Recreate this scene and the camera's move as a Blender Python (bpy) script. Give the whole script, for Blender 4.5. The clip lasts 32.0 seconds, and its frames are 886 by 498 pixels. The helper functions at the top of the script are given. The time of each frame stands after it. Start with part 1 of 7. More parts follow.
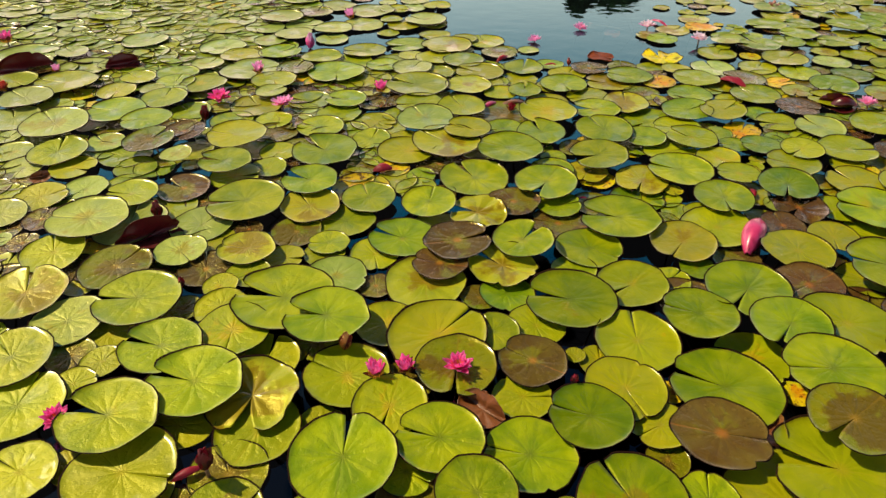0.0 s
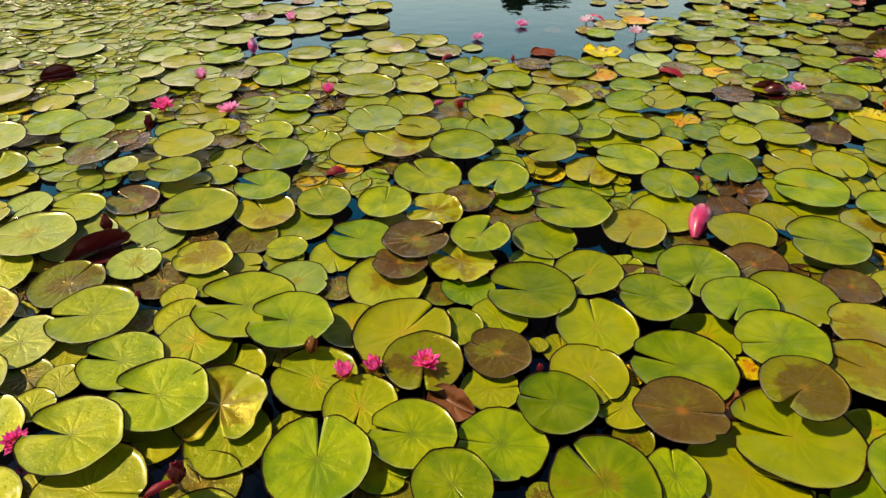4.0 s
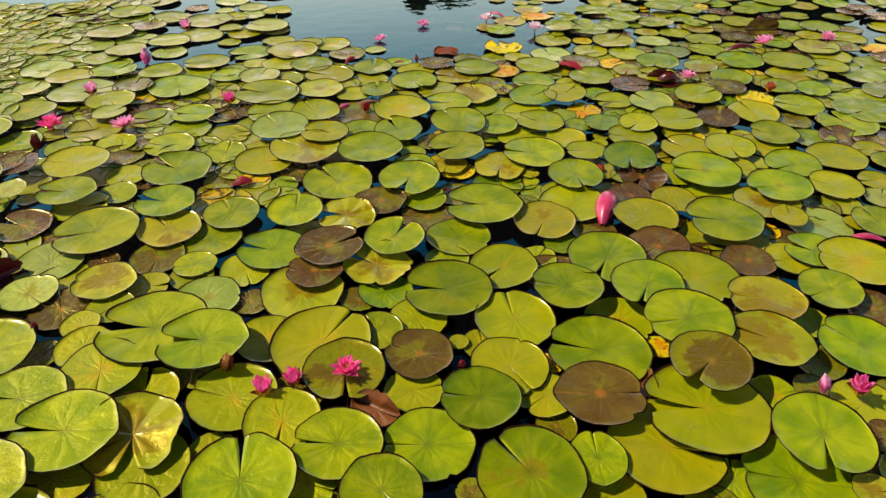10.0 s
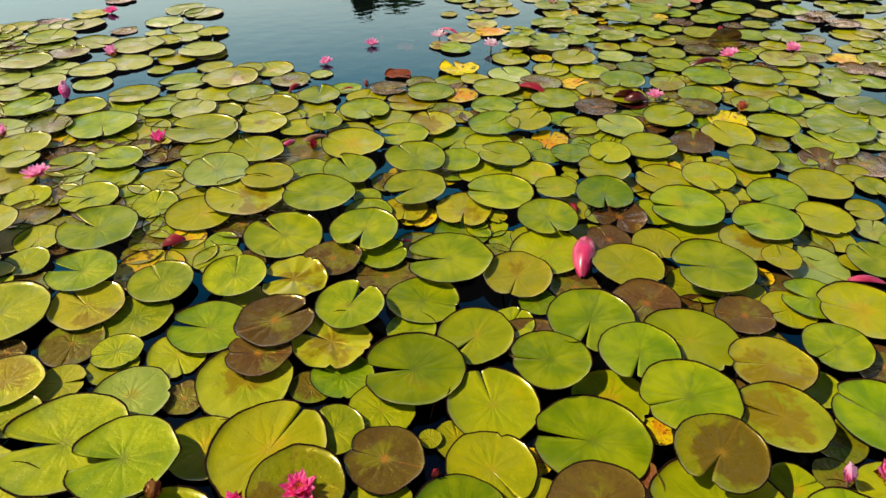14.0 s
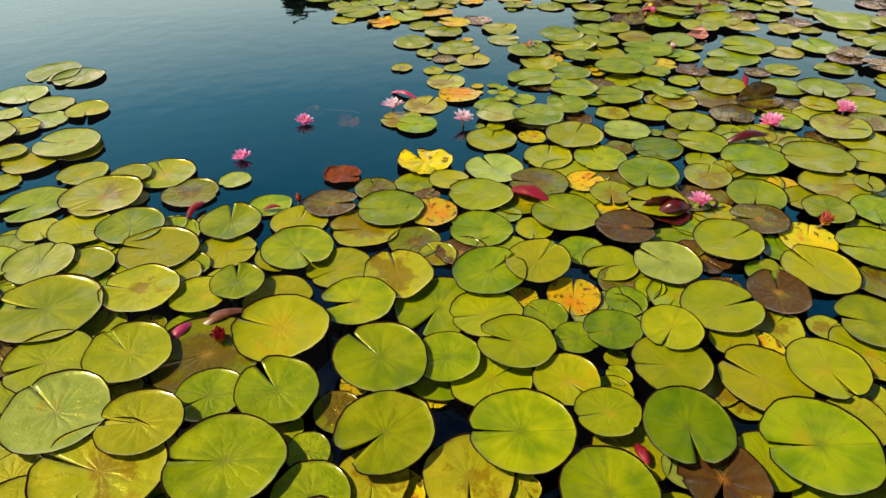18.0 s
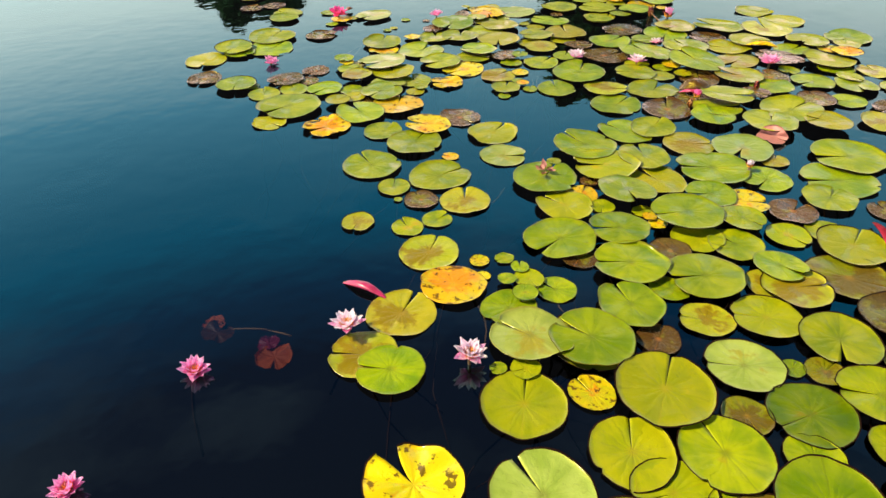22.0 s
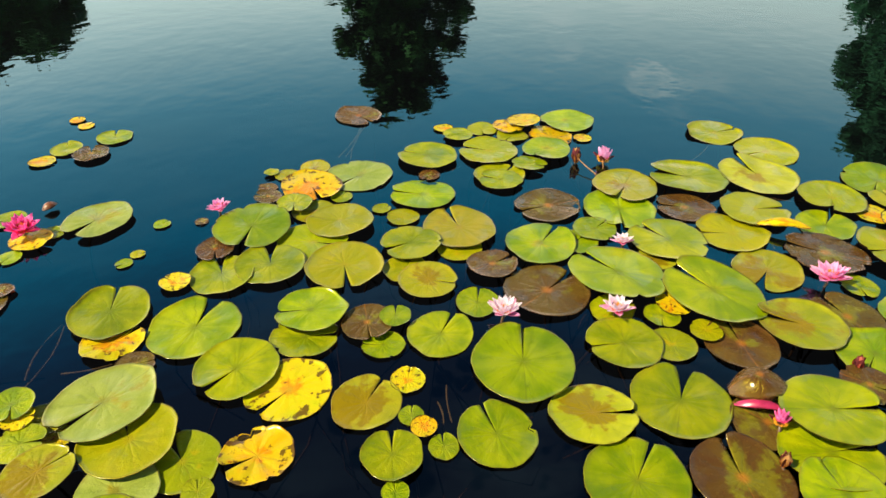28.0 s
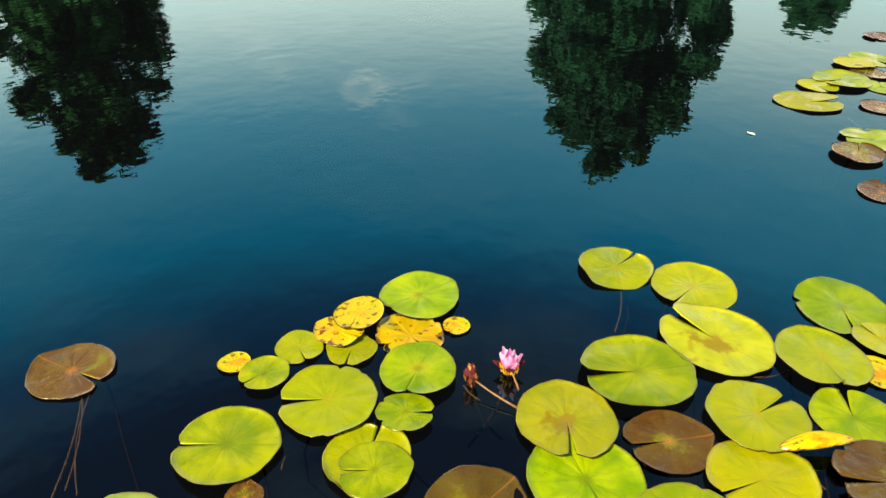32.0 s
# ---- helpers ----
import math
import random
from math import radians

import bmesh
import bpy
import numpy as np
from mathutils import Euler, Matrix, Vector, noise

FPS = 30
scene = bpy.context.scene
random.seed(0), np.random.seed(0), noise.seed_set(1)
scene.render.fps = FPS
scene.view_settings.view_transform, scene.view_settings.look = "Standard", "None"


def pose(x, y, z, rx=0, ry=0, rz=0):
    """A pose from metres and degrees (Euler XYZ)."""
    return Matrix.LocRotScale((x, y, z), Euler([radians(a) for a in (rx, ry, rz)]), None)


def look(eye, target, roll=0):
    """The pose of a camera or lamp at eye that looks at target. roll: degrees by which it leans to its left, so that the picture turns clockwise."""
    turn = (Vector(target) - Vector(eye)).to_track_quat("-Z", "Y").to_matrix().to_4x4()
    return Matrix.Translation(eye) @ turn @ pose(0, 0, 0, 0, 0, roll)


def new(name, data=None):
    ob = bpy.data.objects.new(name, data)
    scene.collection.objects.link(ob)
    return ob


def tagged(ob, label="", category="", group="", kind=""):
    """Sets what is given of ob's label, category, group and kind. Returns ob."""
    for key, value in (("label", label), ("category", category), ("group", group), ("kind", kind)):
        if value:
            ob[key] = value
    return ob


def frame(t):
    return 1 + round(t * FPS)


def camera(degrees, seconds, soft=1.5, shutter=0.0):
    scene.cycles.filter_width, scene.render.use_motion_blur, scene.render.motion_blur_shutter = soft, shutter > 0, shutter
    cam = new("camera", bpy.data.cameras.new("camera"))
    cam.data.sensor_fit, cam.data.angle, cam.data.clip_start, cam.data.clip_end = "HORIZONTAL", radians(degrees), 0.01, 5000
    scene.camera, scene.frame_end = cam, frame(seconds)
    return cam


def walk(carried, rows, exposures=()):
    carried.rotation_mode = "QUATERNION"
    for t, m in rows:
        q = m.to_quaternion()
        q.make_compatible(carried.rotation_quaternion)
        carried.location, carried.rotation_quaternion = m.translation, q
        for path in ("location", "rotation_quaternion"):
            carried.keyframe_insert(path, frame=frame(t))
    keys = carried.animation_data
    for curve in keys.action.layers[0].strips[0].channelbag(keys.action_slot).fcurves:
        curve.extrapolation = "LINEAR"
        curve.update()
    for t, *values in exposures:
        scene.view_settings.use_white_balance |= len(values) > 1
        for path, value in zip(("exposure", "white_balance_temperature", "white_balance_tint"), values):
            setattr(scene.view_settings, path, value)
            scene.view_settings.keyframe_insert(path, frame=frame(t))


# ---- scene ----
cam = camera(65.6, 32.0)
PATH = [
    (0, (0.016, -0.001, 1.309), (0.005, 1.655, 0.187), -0.0),
    (0.5, (0.008, -0.003, 1.311), (0.018, 1.653, 0.189), -0.1),
    (1, (-0.001, -0.001, 1.312), (0.031, 1.654, 0.189), -0.0),
    (1.5, (-0.009, -0.002, 1.314), (0.038, 1.651, 0.19), 0.0),
    (2, (-0.013, -0.005, 1.316), (0.051, 1.649, 0.193), -0.0),
    (2.5, (-0.014, -0.01, 1.318), (0.07, 1.643, 0.195), -0.0),
    (3, (-0.016, -0.014, 1.319), (0.084, 1.638, 0.196), -0.0),
    (3.5, (-0.019, -0.021, 1.319), (0.098, 1.629, 0.196), -0.1),
    (5.5, (0.014, -0.016, 1.325), (0.204, 1.627, 0.201), -0.0),
    (6, (0.018, -0.01, 1.324), (0.228, 1.631, 0.201), 0.0),
    (6.5, (0.02, -0.007, 1.323), (0.249, 1.633, 0.201), 0.0),
    (7, (0.023, -0.004, 1.32), (0.272, 1.632, 0.196), -0.0),
    (7.5, (0.028, -0.004, 1.32), (0.297, 1.63, 0.199), 0.0),
    (8, (0.026, -0.005, 1.32), (0.317, 1.625, 0.197), 0.1),
    (8.5, (0.025, -0.007, 1.319), (0.329, 1.619, 0.195), -0.1),
    (9, (0.021, -0.008, 1.32), (0.345, 1.615, 0.197), 0.0),
    (9.5, (0.012, -0.01, 1.32), (0.357, 1.608, 0.196), 0.1),
    (10, (0.007, -0.017, 1.318), (0.367, 1.598, 0.196), 0.1),
    (10.5, (0.007, -0.018, 1.321), (0.379, 1.595, 0.197), 0.0),
    (11, (0.006, -0.013, 1.325), (0.393, 1.597, 0.204), 0.0),
    (11.5, (0.002, 0.004, 1.327), (0.405, 1.61, 0.204), 0.1),
    (12, (0.005, 0.032, 1.328), (0.42, 1.635, 0.206), 0.0),
    (12.5, (0.012, 0.072, 1.326), (0.44, 1.671, 0.203), -0.0),
    (13, (0.027, 0.135, 1.325), (0.473, 1.73, 0.203), -0.1),
    (13.5, (0.046, 0.212, 1.325), (0.509, 1.802, 0.204), -0.0),
    (14, (0.074, 0.313, 1.328), (0.552, 1.899, 0.207), -0.0),
    (14.5, (0.099, 0.419, 1.331), (0.592, 1.997, 0.206), 0.0),
    (16.5, (0.228, 0.996, 1.323), (0.797, 2.54, 0.188), -0.1),
    (17, (0.269, 1.16, 1.321), (0.851, 2.699, 0.185), -0.3),
    (17.5, (0.313, 1.317, 1.323), (0.911, 2.848, 0.183), -0.1),
    (18, (0.363, 1.498, 1.325), (0.976, 3.023, 0.184), -0.3),
    (18.5, (0.406, 1.671, 1.322), (1.032, 3.191, 0.182), -0.3),
    (19, (0.46, 1.866, 1.315), (1.102, 3.38, 0.178), -0.3),
    (19.5, (0.52, 2.036, 1.308), (1.177, 3.544, 0.171), -0.2),
    (20, (0.597, 2.221, 1.311), (1.267, 3.722, 0.171), -0.3),
    (20.5, (0.663, 2.401, 1.309), (1.346, 3.896, 0.17), -0.4),
    (21, (0.73, 2.6, 1.31), (1.427, 4.089, 0.171), -0.6),
    (21.5, (0.796, 2.782, 1.308), (1.509, 4.262, 0.168), -0.5),
    (22, (0.874, 2.975, 1.306), (1.603, 4.45, 0.168), -0.4),
    (22.5, (0.952, 3.154, 1.299), (1.696, 4.62, 0.161), -0.1),
    (23, (1.045, 3.34, 1.289), (1.808, 4.802, 0.157), 0.3),
    (23.5, (1.129, 3.504, 1.281), (1.906, 4.96, 0.152), 0.5),
    (24, (1.221, 3.677, 1.284), (2.006, 5.13, 0.156), 0.7),
    (24.5, (1.316, 3.843, 1.293), (2.097, 5.291, 0.157), 0.5),
    (26.5, (1.718, 4.507, 1.288), (2.609, 5.891, 0.151), 0.0),
    (27, (1.82, 4.668, 1.287), (2.785, 6.002, 0.152), 0.1),
    (27.5, (1.914, 4.814, 1.286), (2.951, 6.093, 0.152), 0.2),
    (28, (2.009, 4.952, 1.285), (3.125, 6.166, 0.153), 0.3),
    (28.5, (2.119, 5.098, 1.281), (3.311, 6.245, 0.156), 0.3),
    (29, (2.211, 5.228, 1.279), (3.458, 6.315, 0.156), 0.4),
    (29.5, (2.32, 5.376, 1.274), (3.625, 6.394, 0.151), 0.5),
    (30, (2.437, 5.515, 1.272), (3.797, 6.466, 0.155), 0.5),
    (30.5, (2.544, 5.634, 1.267), (3.95, 6.522, 0.156), 0.4),
    (31, (2.66, 5.757, 1.258), (4.116, 6.577, 0.158), 0.3),
    (31.5, (2.766, 5.872, 1.249), (4.264, 6.616, 0.153), 0.6),
    (32, (2.882, 5.99, 1.24), (4.426, 6.65, 0.153), 0.6),
]
walk(cam, [(t, look(eye, target, roll)) for t, eye, target, roll in PATH], [(0.0, 0.18, 6500, 9), (11.0, 0.18, 6500, 9), (14.0, 0.24, 6500, 9), (17.0, 0.22, 6500, 9), (20.0, 0.32, 6500, 9), (23.0, 0.68, 6500, 8), (28.0, 0.6, 6500, 6), (30.0, 0.5, 6500, 4), (31.0, 0.62, 6500, 2), (32.0, 0.88, 6500, 1)])

# ---- sky and sun ----
SUN_AZ, SUN_EL = 294.0, 48.0          # compass degrees from +y towards +x, and height
world = bpy.data.worlds.new("sky")
scene.world = world
world.use_nodes = True
wn, wl = world.node_tree.nodes, world.node_tree.links
wn.clear()
sky = wn.new("ShaderNodeTexSky")
sky.sky_type, sky.sun_disc = "NISHITA", False
sky.sun_elevation, sky.sun_rotation = radians(SUN_EL), radians(SUN_AZ)
sky.air_density, sky.dust_density, sky.ozone_density = 1.0, 1.2, 2.0
coord = wn.new("ShaderNodeTexCoord")
stretch = wn.new("ShaderNodeMapping")
stretch.inputs["Scale"].default_value = (1.6, 1.6, 4.5)
puffs = wn.new("ShaderNodeTexNoise")
puffs.inputs["Scale"].default_value, puffs.inputs["Detail"].default_value = 1.7, 6.0
ramp = wn.new("ShaderNodeValToRGB")
ramp.color_ramp.elements[0].position, ramp.color_ramp.elements[1].position = 0.46, 0.78
ramp.color_ramp.elements[1].color = (0.20, 0.20, 0.20, 1)
cloud = wn.new("ShaderNodeMixRGB")
cloud.inputs["Color2"].default_value = (16.0, 13.5, 13.5, 1)
back = wn.new("ShaderNodeBackground")
back.inputs["Strength"].default_value = 0.052
wout = wn.new("ShaderNodeOutputWorld")
wl.new(coord.outputs["Generated"], stretch.inputs["Vector"])
wl.new(stretch.outputs["Vector"], puffs.inputs["Vector"])
wl.new(puffs.outputs["Fac"], ramp.inputs["Fac"])
wl.new(ramp.outputs["Color"], cloud.inputs["Fac"])
# a bright warm haze near the horizon that thins to deep blue with height
high = wn.new("ShaderNodeSeparateXYZ")
veil = wn.new("ShaderNodeValToRGB")
veil.color_ramp.elements[0].position, veil.color_ramp.elements[1].position = 0.72, 0.96
veil.color_ramp.elements[0].color, veil.color_ramp.elements[1].color = (1, 1, 1, 1), (0.68, 0.68, 0.68, 1)
haze = wn.new("ShaderNodeMixRGB")
tone = wn.new("ShaderNodeValToRGB")
HAZE = ((0.0, (0.90, 0.72, 0.64)), (0.24, (0.84, 0.57, 0.53)), (0.30, (0.50, 0.43, 0.45)), (0.37, (0.15, 0.28, 0.38)), (0.515, (0.014, 0.19, 0.33)), (0.60, (0.012, 0.060, 0.14)), (0.68, (0.010, 0.020, 0.052)), (0.80, (0.010, 0.015, 0.036)))
tone.color_ramp.elements.remove(tone.color_ramp.elements[1])
for at, rgb in HAZE:
    e = tone.color_ramp.elements[0] if at == 0.0 else tone.color_ramp.elements.new(at)
    e.position, e.color = at, (*rgb, 1)
bright = wn.new("ShaderNodeVectorMath")
bright.operation = "SCALE"
toward = wn.new("ShaderNodeVectorMath")
toward.operation = "DOT_PRODUCT"
toward.inputs[1].default_value = (math.sin(radians(SUN_AZ)), math.cos(radians(SUN_AZ)), 0)
lean = wn.new("ShaderNodeMapRange")
for key, value in (("From Min", 0.33), ("From Max", 0.48), ("To Min", 12.0), ("To Max", -2.0)):
    lean.inputs[key].default_value = value
side = wn.new("ShaderNodeMath")
side.operation = "MULTIPLY_ADD"
base = wn.new("ShaderNodeMapRange")
for key, value in (("From Min", 0.33), ("From Max", 0.48), ("To Min", 42.0), ("To Max", 36.0)):
    base.inputs[key].default_value = value
wl.new(high.outputs["Z"], base.inputs["Value"])
wl.new(base.outputs[0], side.inputs[2])
wl.new(high.outputs["Z"], lean.inputs["Value"])
wl.new(lean.outputs[0], side.inputs[1])
wl.new(coord.outputs["Generated"], toward.inputs[0])
wl.new(toward.outputs["Value"], side.inputs[0])
wl.new(side.outputs[0], bright.inputs["Scale"])
wl.new(coord.outputs["Generated"], high.inputs["Vector"])
wl.new(high.outputs["Z"], veil.inputs["Fac"])
wl.new(high.outputs["Z"], tone.inputs["Fac"])
wl.new(tone.outputs["Color"], bright.inputs[0])
wl.new(bright.outputs[0], haze.inputs["Color2"])
wl.new(veil.outputs["Color"], haze.inputs["Fac"])
wl.new(sky.outputs["Color"], haze.inputs["Color1"])
wl.new(haze.outputs["Color"], cloud.inputs["Color1"])
# thin clouds: compass degrees, height, half width, density
last = cloud.outputs["Color"]
wisp = wn.new("ShaderNodeTexNoise")
wisp.inputs["Scale"].default_value, wisp.inputs["Detail"].default_value = 9.0, 4.0
wl.new(stretch.outputs["Vector"], wisp.inputs["Vector"])
for az, el, half, dense in ((60.0, 19.4, 2.6, 0.70), (63.0, 19.8, 3.6, 0.30), (53.0, 13.0, 8.0, 0.45)):
    near = wn.new("ShaderNodeVectorMath")
    near.operation = "DOT_PRODUCT"
    near.inputs[1].default_value = (math.sin(radians(az)) * math.cos(radians(el)), math.cos(radians(az)) * math.cos(radians(el)), math.sin(radians(el)))
    wl.new(coord.outputs["Generated"], near.inputs[0])
    fall = wn.new("ShaderNodeMapRange")
    fall.interpolation_type = "SMOOTHSTEP"
    for key, value in (("From Min", math.cos(radians(half))), ("From Max", 1.0), ("To Max", dense)):
        fall.inputs[key].default_value = value
    wl.new(near.outputs["Value"], fall.inputs["Value"])
    thin = wn.new("ShaderNodeMapRange")
    thin.inputs["From Min"].default_value, thin.inputs["From Max"].default_value = 0.47, 0.66
    wl.new(wisp.outputs["Fac"], thin.inputs["Value"])
    both = wn.new("ShaderNodeMath")
    both.operation = "MULTIPLY"
    wl.new(fall.outputs[0], both.inputs[0])
    wl.new(thin.outputs[0], both.inputs[1])
    puff = wn.new("ShaderNodeMixRGB")
    puff.inputs["Color2"].default_value = (34.0, 22.0, 21.0, 1)
    wl.new(both.outputs[0], puff.inputs["Fac"])
    wl.new(last, puff.inputs["Color1"])
    last = puff.outputs["Color"]
wl.new(last, back.inputs["Color"])
wl.new(back.outputs["Background"], wout.inputs["Surface"])
sun = new("sun", bpy.data.lights.new("sun", "SUN"))
sun.data.energy, sun.data.angle, sun.data.color = 5.4, radians(0.6), (1.0, 0.86, 0.58)
sun_way = Vector((math.sin(radians(SUN_AZ)) * math.cos(radians(SUN_EL)), math.cos(radians(SUN_AZ)) * math.cos(radians(SUN_EL)), math.sin(radians(SUN_EL))))
sun.matrix_world = look(sun_way * 60, (0, 0, 0))

# ---- materials ----
def nodes_of(name):
    m = bpy.data.materials.new(name)
    m.use_nodes = True
    n = m.node_tree.nodes
    n.clear()
    return m, n, m.node_tree.links


def node(n, kind, **values):
    made = n.new(kind)
    for key, value in values.items():
        made.inputs[key.replace("_", " ")].default_value = value
    return made


def math_node(n, l, op, a, b=0.0, c=0.0):
    made = n.new("ShaderNodeMath")
    made.operation = op
    for i, v in enumerate((a, b, c)):
        if isinstance(v, (int, float)):
            made.inputs[i].default_value = v
        else:
            l.new(v, made.inputs[i])
    return made.outputs[0]


def mix_node(n, l, fac, a, b, blend="MIX"):
    made = n.new("ShaderNodeMixRGB")
    made.blend_type = blend
    for key, v in (("Fac", fac), ("Color1", a), ("Color2", b)):
        if isinstance(v, (int, float)):
            made.inputs[key].default_value = v
        elif isinstance(v, tuple):
            made.inputs[key].default_value = (*v, 1)
        else:
            l.new(v, made.inputs[key])
    return made.outputs[0]


def step_node(n, l, v, low, high):
    made = n.new("ShaderNodeMapRange")
    made.interpolation_type = "SMOOTHSTEP"
    made.inputs["From Min"].default_value, made.inputs["From Max"].default_value = low, high
    l.new(v, made.inputs["Value"])
    return made.outputs[0]


def pad_material(name, base, alt, vein, patch, patch_at, rim, centre, gloss=0.3, rot=0.0, island=False):
    """A lily leaf: veins that fan from the stalk, patches, a worn rim, a lighter centre and a waxy wet gloss."""
    m, n, l = nodes_of(name)
    uv = n.new("ShaderNodeUVMap")
    uv.uv_map = "leaf"
    part_uv = n.new("ShaderNodeSeparateXYZ")
    l.new(uv.outputs["UV"], part_uv.inputs["Vector"])
    if island:
        rnd = n.new("ShaderNodeNewGeometry").outputs["Random Per Island"]
    else:
        rnd = n.new("ShaderNodeObjectInfo").outputs["Random"]
    x = math_node(n, l, "SUBTRACT", part_uv.outputs["X"], 0.5)
    y = math_node(n, l, "SUBTRACT", part_uv.outputs["Y"], 0.5)
    rad = math_node(n, l, "MULTIPLY", math_node(n, l, "SQRT", math_node(n, l, "ADD", math_node(n, l, "MULTIPLY", x, x), math_node(n, l, "MULTIPLY", y, y))), 2.0)
    ang = math_node(n, l, "ARCTAN2", y, x)
    shift = n.new("ShaderNodeCombineXYZ")
    l.new(part_uv.outputs["X"], shift.inputs["X"])
    l.new(part_uv.outputs["Y"], shift.inputs["Y"])
    l.new(math_node(n, l, "MULTIPLY", rnd, 37.0), shift.inputs["Z"])
    big = node(n, "ShaderNodeTexNoise", Scale=2.6, Detail=3.0, Roughness=0.55)
    mid = node(n, "ShaderNodeTexNoise", Scale=7.5, Detail=5.0, Roughness=0.6)
    fine = node(n, "ShaderNodeTexNoise", Scale=46.0, Detail=4.0, Roughness=0.65)
    for tex in (big, mid, fine):
        l.new(shift.outputs[0], tex.inputs["Vector"])
    wob = math_node(n, l, "MULTIPLY", math_node(n, l, "SUBTRACT", mid.outputs["Fac"], 0.5), 0.55)
    fan = math_node(n, l, "ABSOLUTE", math_node(n, l, "SINE", math_node(n, l, "MULTIPLY", math_node(n, l, "ADD", ang, wob), 7.0)))
    veins = step_node(n, l, fan, 0.34, 0.0)
    fade = math_node(n, l, "SUBTRACT", 1.0, math_node(n, l, "MULTIPLY", rad, 1.05))
    veins = math_node(n, l, "MULTIPLY", veins, math_node(n, l, "MAXIMUM", fade, 0.0))
    spoke = n.new("ShaderNodeCombineXYZ")
    l.new(math_node(n, l, "MULTIPLY", math_node(n, l, "COSINE", ang), 3.2), spoke.inputs["X"])
    l.new(math_node(n, l, "MULTIPLY", math_node(n, l, "SINE", ang), 3.2), spoke.inputs["Y"])
    l.new(math_node(n, l, "MULTIPLY_ADD", rnd, 53.0, math_node(n, l, "MULTIPLY", rad, 0.9)), spoke.inputs["Z"])
    streak = node(n, "ShaderNodeTexNoise", Scale=1.0, Detail=4.0, Roughness=0.62)
    l.new(spoke.outputs[0], streak.inputs["Vector"])
    tone = math_node(n, l, "ADD", math_node(n, l, "MULTIPLY", big.outputs["Fac"], 0.7), math_node(n, l, "MULTIPLY", streak.outputs["Fac"], 0.3))
    col = mix_node(n, l, step_node(n, l, tone, 0.34, 0.66), base, alt)
    dull = math_node(n, l, "MULTIPLY", step_node(n, l, streak.outputs["Fac"], 0.55, 0.30), 0.10)
    col = mix_node(n, l, dull, col, tuple(0.45 * c for c in base))
    hue = n.new("ShaderNodeHueSaturation")
    l.new(col, hue.inputs["Color"])
    l.new(math_node(n, l, "MULTIPLY_ADD", rnd, 0.035, 0.483), hue.inputs["Hue"])
    l.new(math_node(n, l, "MULTIPLY_ADD", math_node(n, l, "FRACT", math_node(n, l, "MULTIPLY", rnd, 7.31)), 0.36, 0.83), hue.inputs["Value"])
    col = mix_node(n, l, math_node(n, l, "MULTIPLY", veins, 0.12), hue.outputs["Color"], vein)
    # Thin dark lines paint the shade of folds; the bump has no such folds.
    crease_shade = step_node(n, l, math_node(n, l, "ABSOLUTE", math_node(n, l, "SINE", math_node(n, l, "MULTIPLY_ADD", math_node(n, l, "ADD", ang, wob), 3.5, math_node(n, l, "MULTIPLY", rnd, 20.0)))), 0.10, 0.0)
    crease_shade = math_node(n, l, "MULTIPLY", math_node(n, l, "MULTIPLY", crease_shade, step_node(n, l, mid.outputs["Fac"], 0.40, 0.60)), 0.45)
    col = mix_node(n, l, crease_shade, col, tuple(0.5 * c for c in base))
    blot = math_node(n, l, "ADD", math_node(n, l, "MULTIPLY", big.outputs["Fac"], 0.65), math_node(n, l, "MULTIPLY", mid.outputs["Fac"], 0.35))
    blot = math_node(n, l, "ADD", blot, math_node(n, l, "MULTIPLY", math_node(n, l, "SUBTRACT", math_node(n, l, "FRACT", math_node(n, l, "MULTIPLY", rnd, 3.77)), 0.5), 0.16))
    blot = math_node(n, l, "ADD", blot, math_node(n, l, "MULTIPLY", math_node(n, l, "SUBTRACT", 0.55, rad), 0.24))
    half = math_node(n, l, "COSINE", math_node(n, l, "ADD", ang, math_node(n, l, "MULTIPLY", rnd, 91.0)))
    blot = math_node(n, l, "ADD", blot, math_node(n, l, "MULTIPLY", math_node(n, l, "MULTIPLY", half, rad), 0.10))
    blot = math_node(n, l, "ADD", blot, math_node(n, l, "MULTIPLY", math_node(n, l, "SUBTRACT", fine.outputs["Fac"], 0.5), 0.10))
    col = mix_node(n, l, math_node(n, l, "MULTIPLY", step_node(n, l, blot, patch_at - 0.04, patch_at + 0.055), 0.9), col, patch)
    worn = math_node(n, l, "ADD", rad, math_node(n, l, "MULTIPLY", math_node(n, l, "SUBTRACT", mid.outputs["Fac"], 0.5), 0.22))
    col = mix_node(n, l, math_node(n, l, "MULTIPLY", step_node(n, l, worn, 0.93, 1.03), 0.55), col, rim)
    heart = math_node(n, l, "ADD", rad, math_node(n, l, "MULTIPLY", math_node(n, l, "SUBTRACT", fine.outputs["Fac"], 0.5), 0.1))
    col = mix_node(n, l, math_node(n, l, "MULTIPLY", step_node(n, l, heart, 0.2, 0.02), 0.6), col, centre)
    spine = step_node(n, l, math_node(n, l, "ABSOLUTE", math_node(n, l, "SUBTRACT", math_node(n, l, "ABSOLUTE", ang), math.pi)), 0.035, 0.008)
    col = mix_node(n, l, math_node(n, l, "MULTIPLY", spine, 0.4), col, centre)
    specks = step_node(n, l, fine.outputs["Fac"], 0.69, 0.73)
    col = mix_node(n, l, math_node(n, l, "MULTIPLY", specks, 0.6), col, (0.05, 0.035, 0.015))
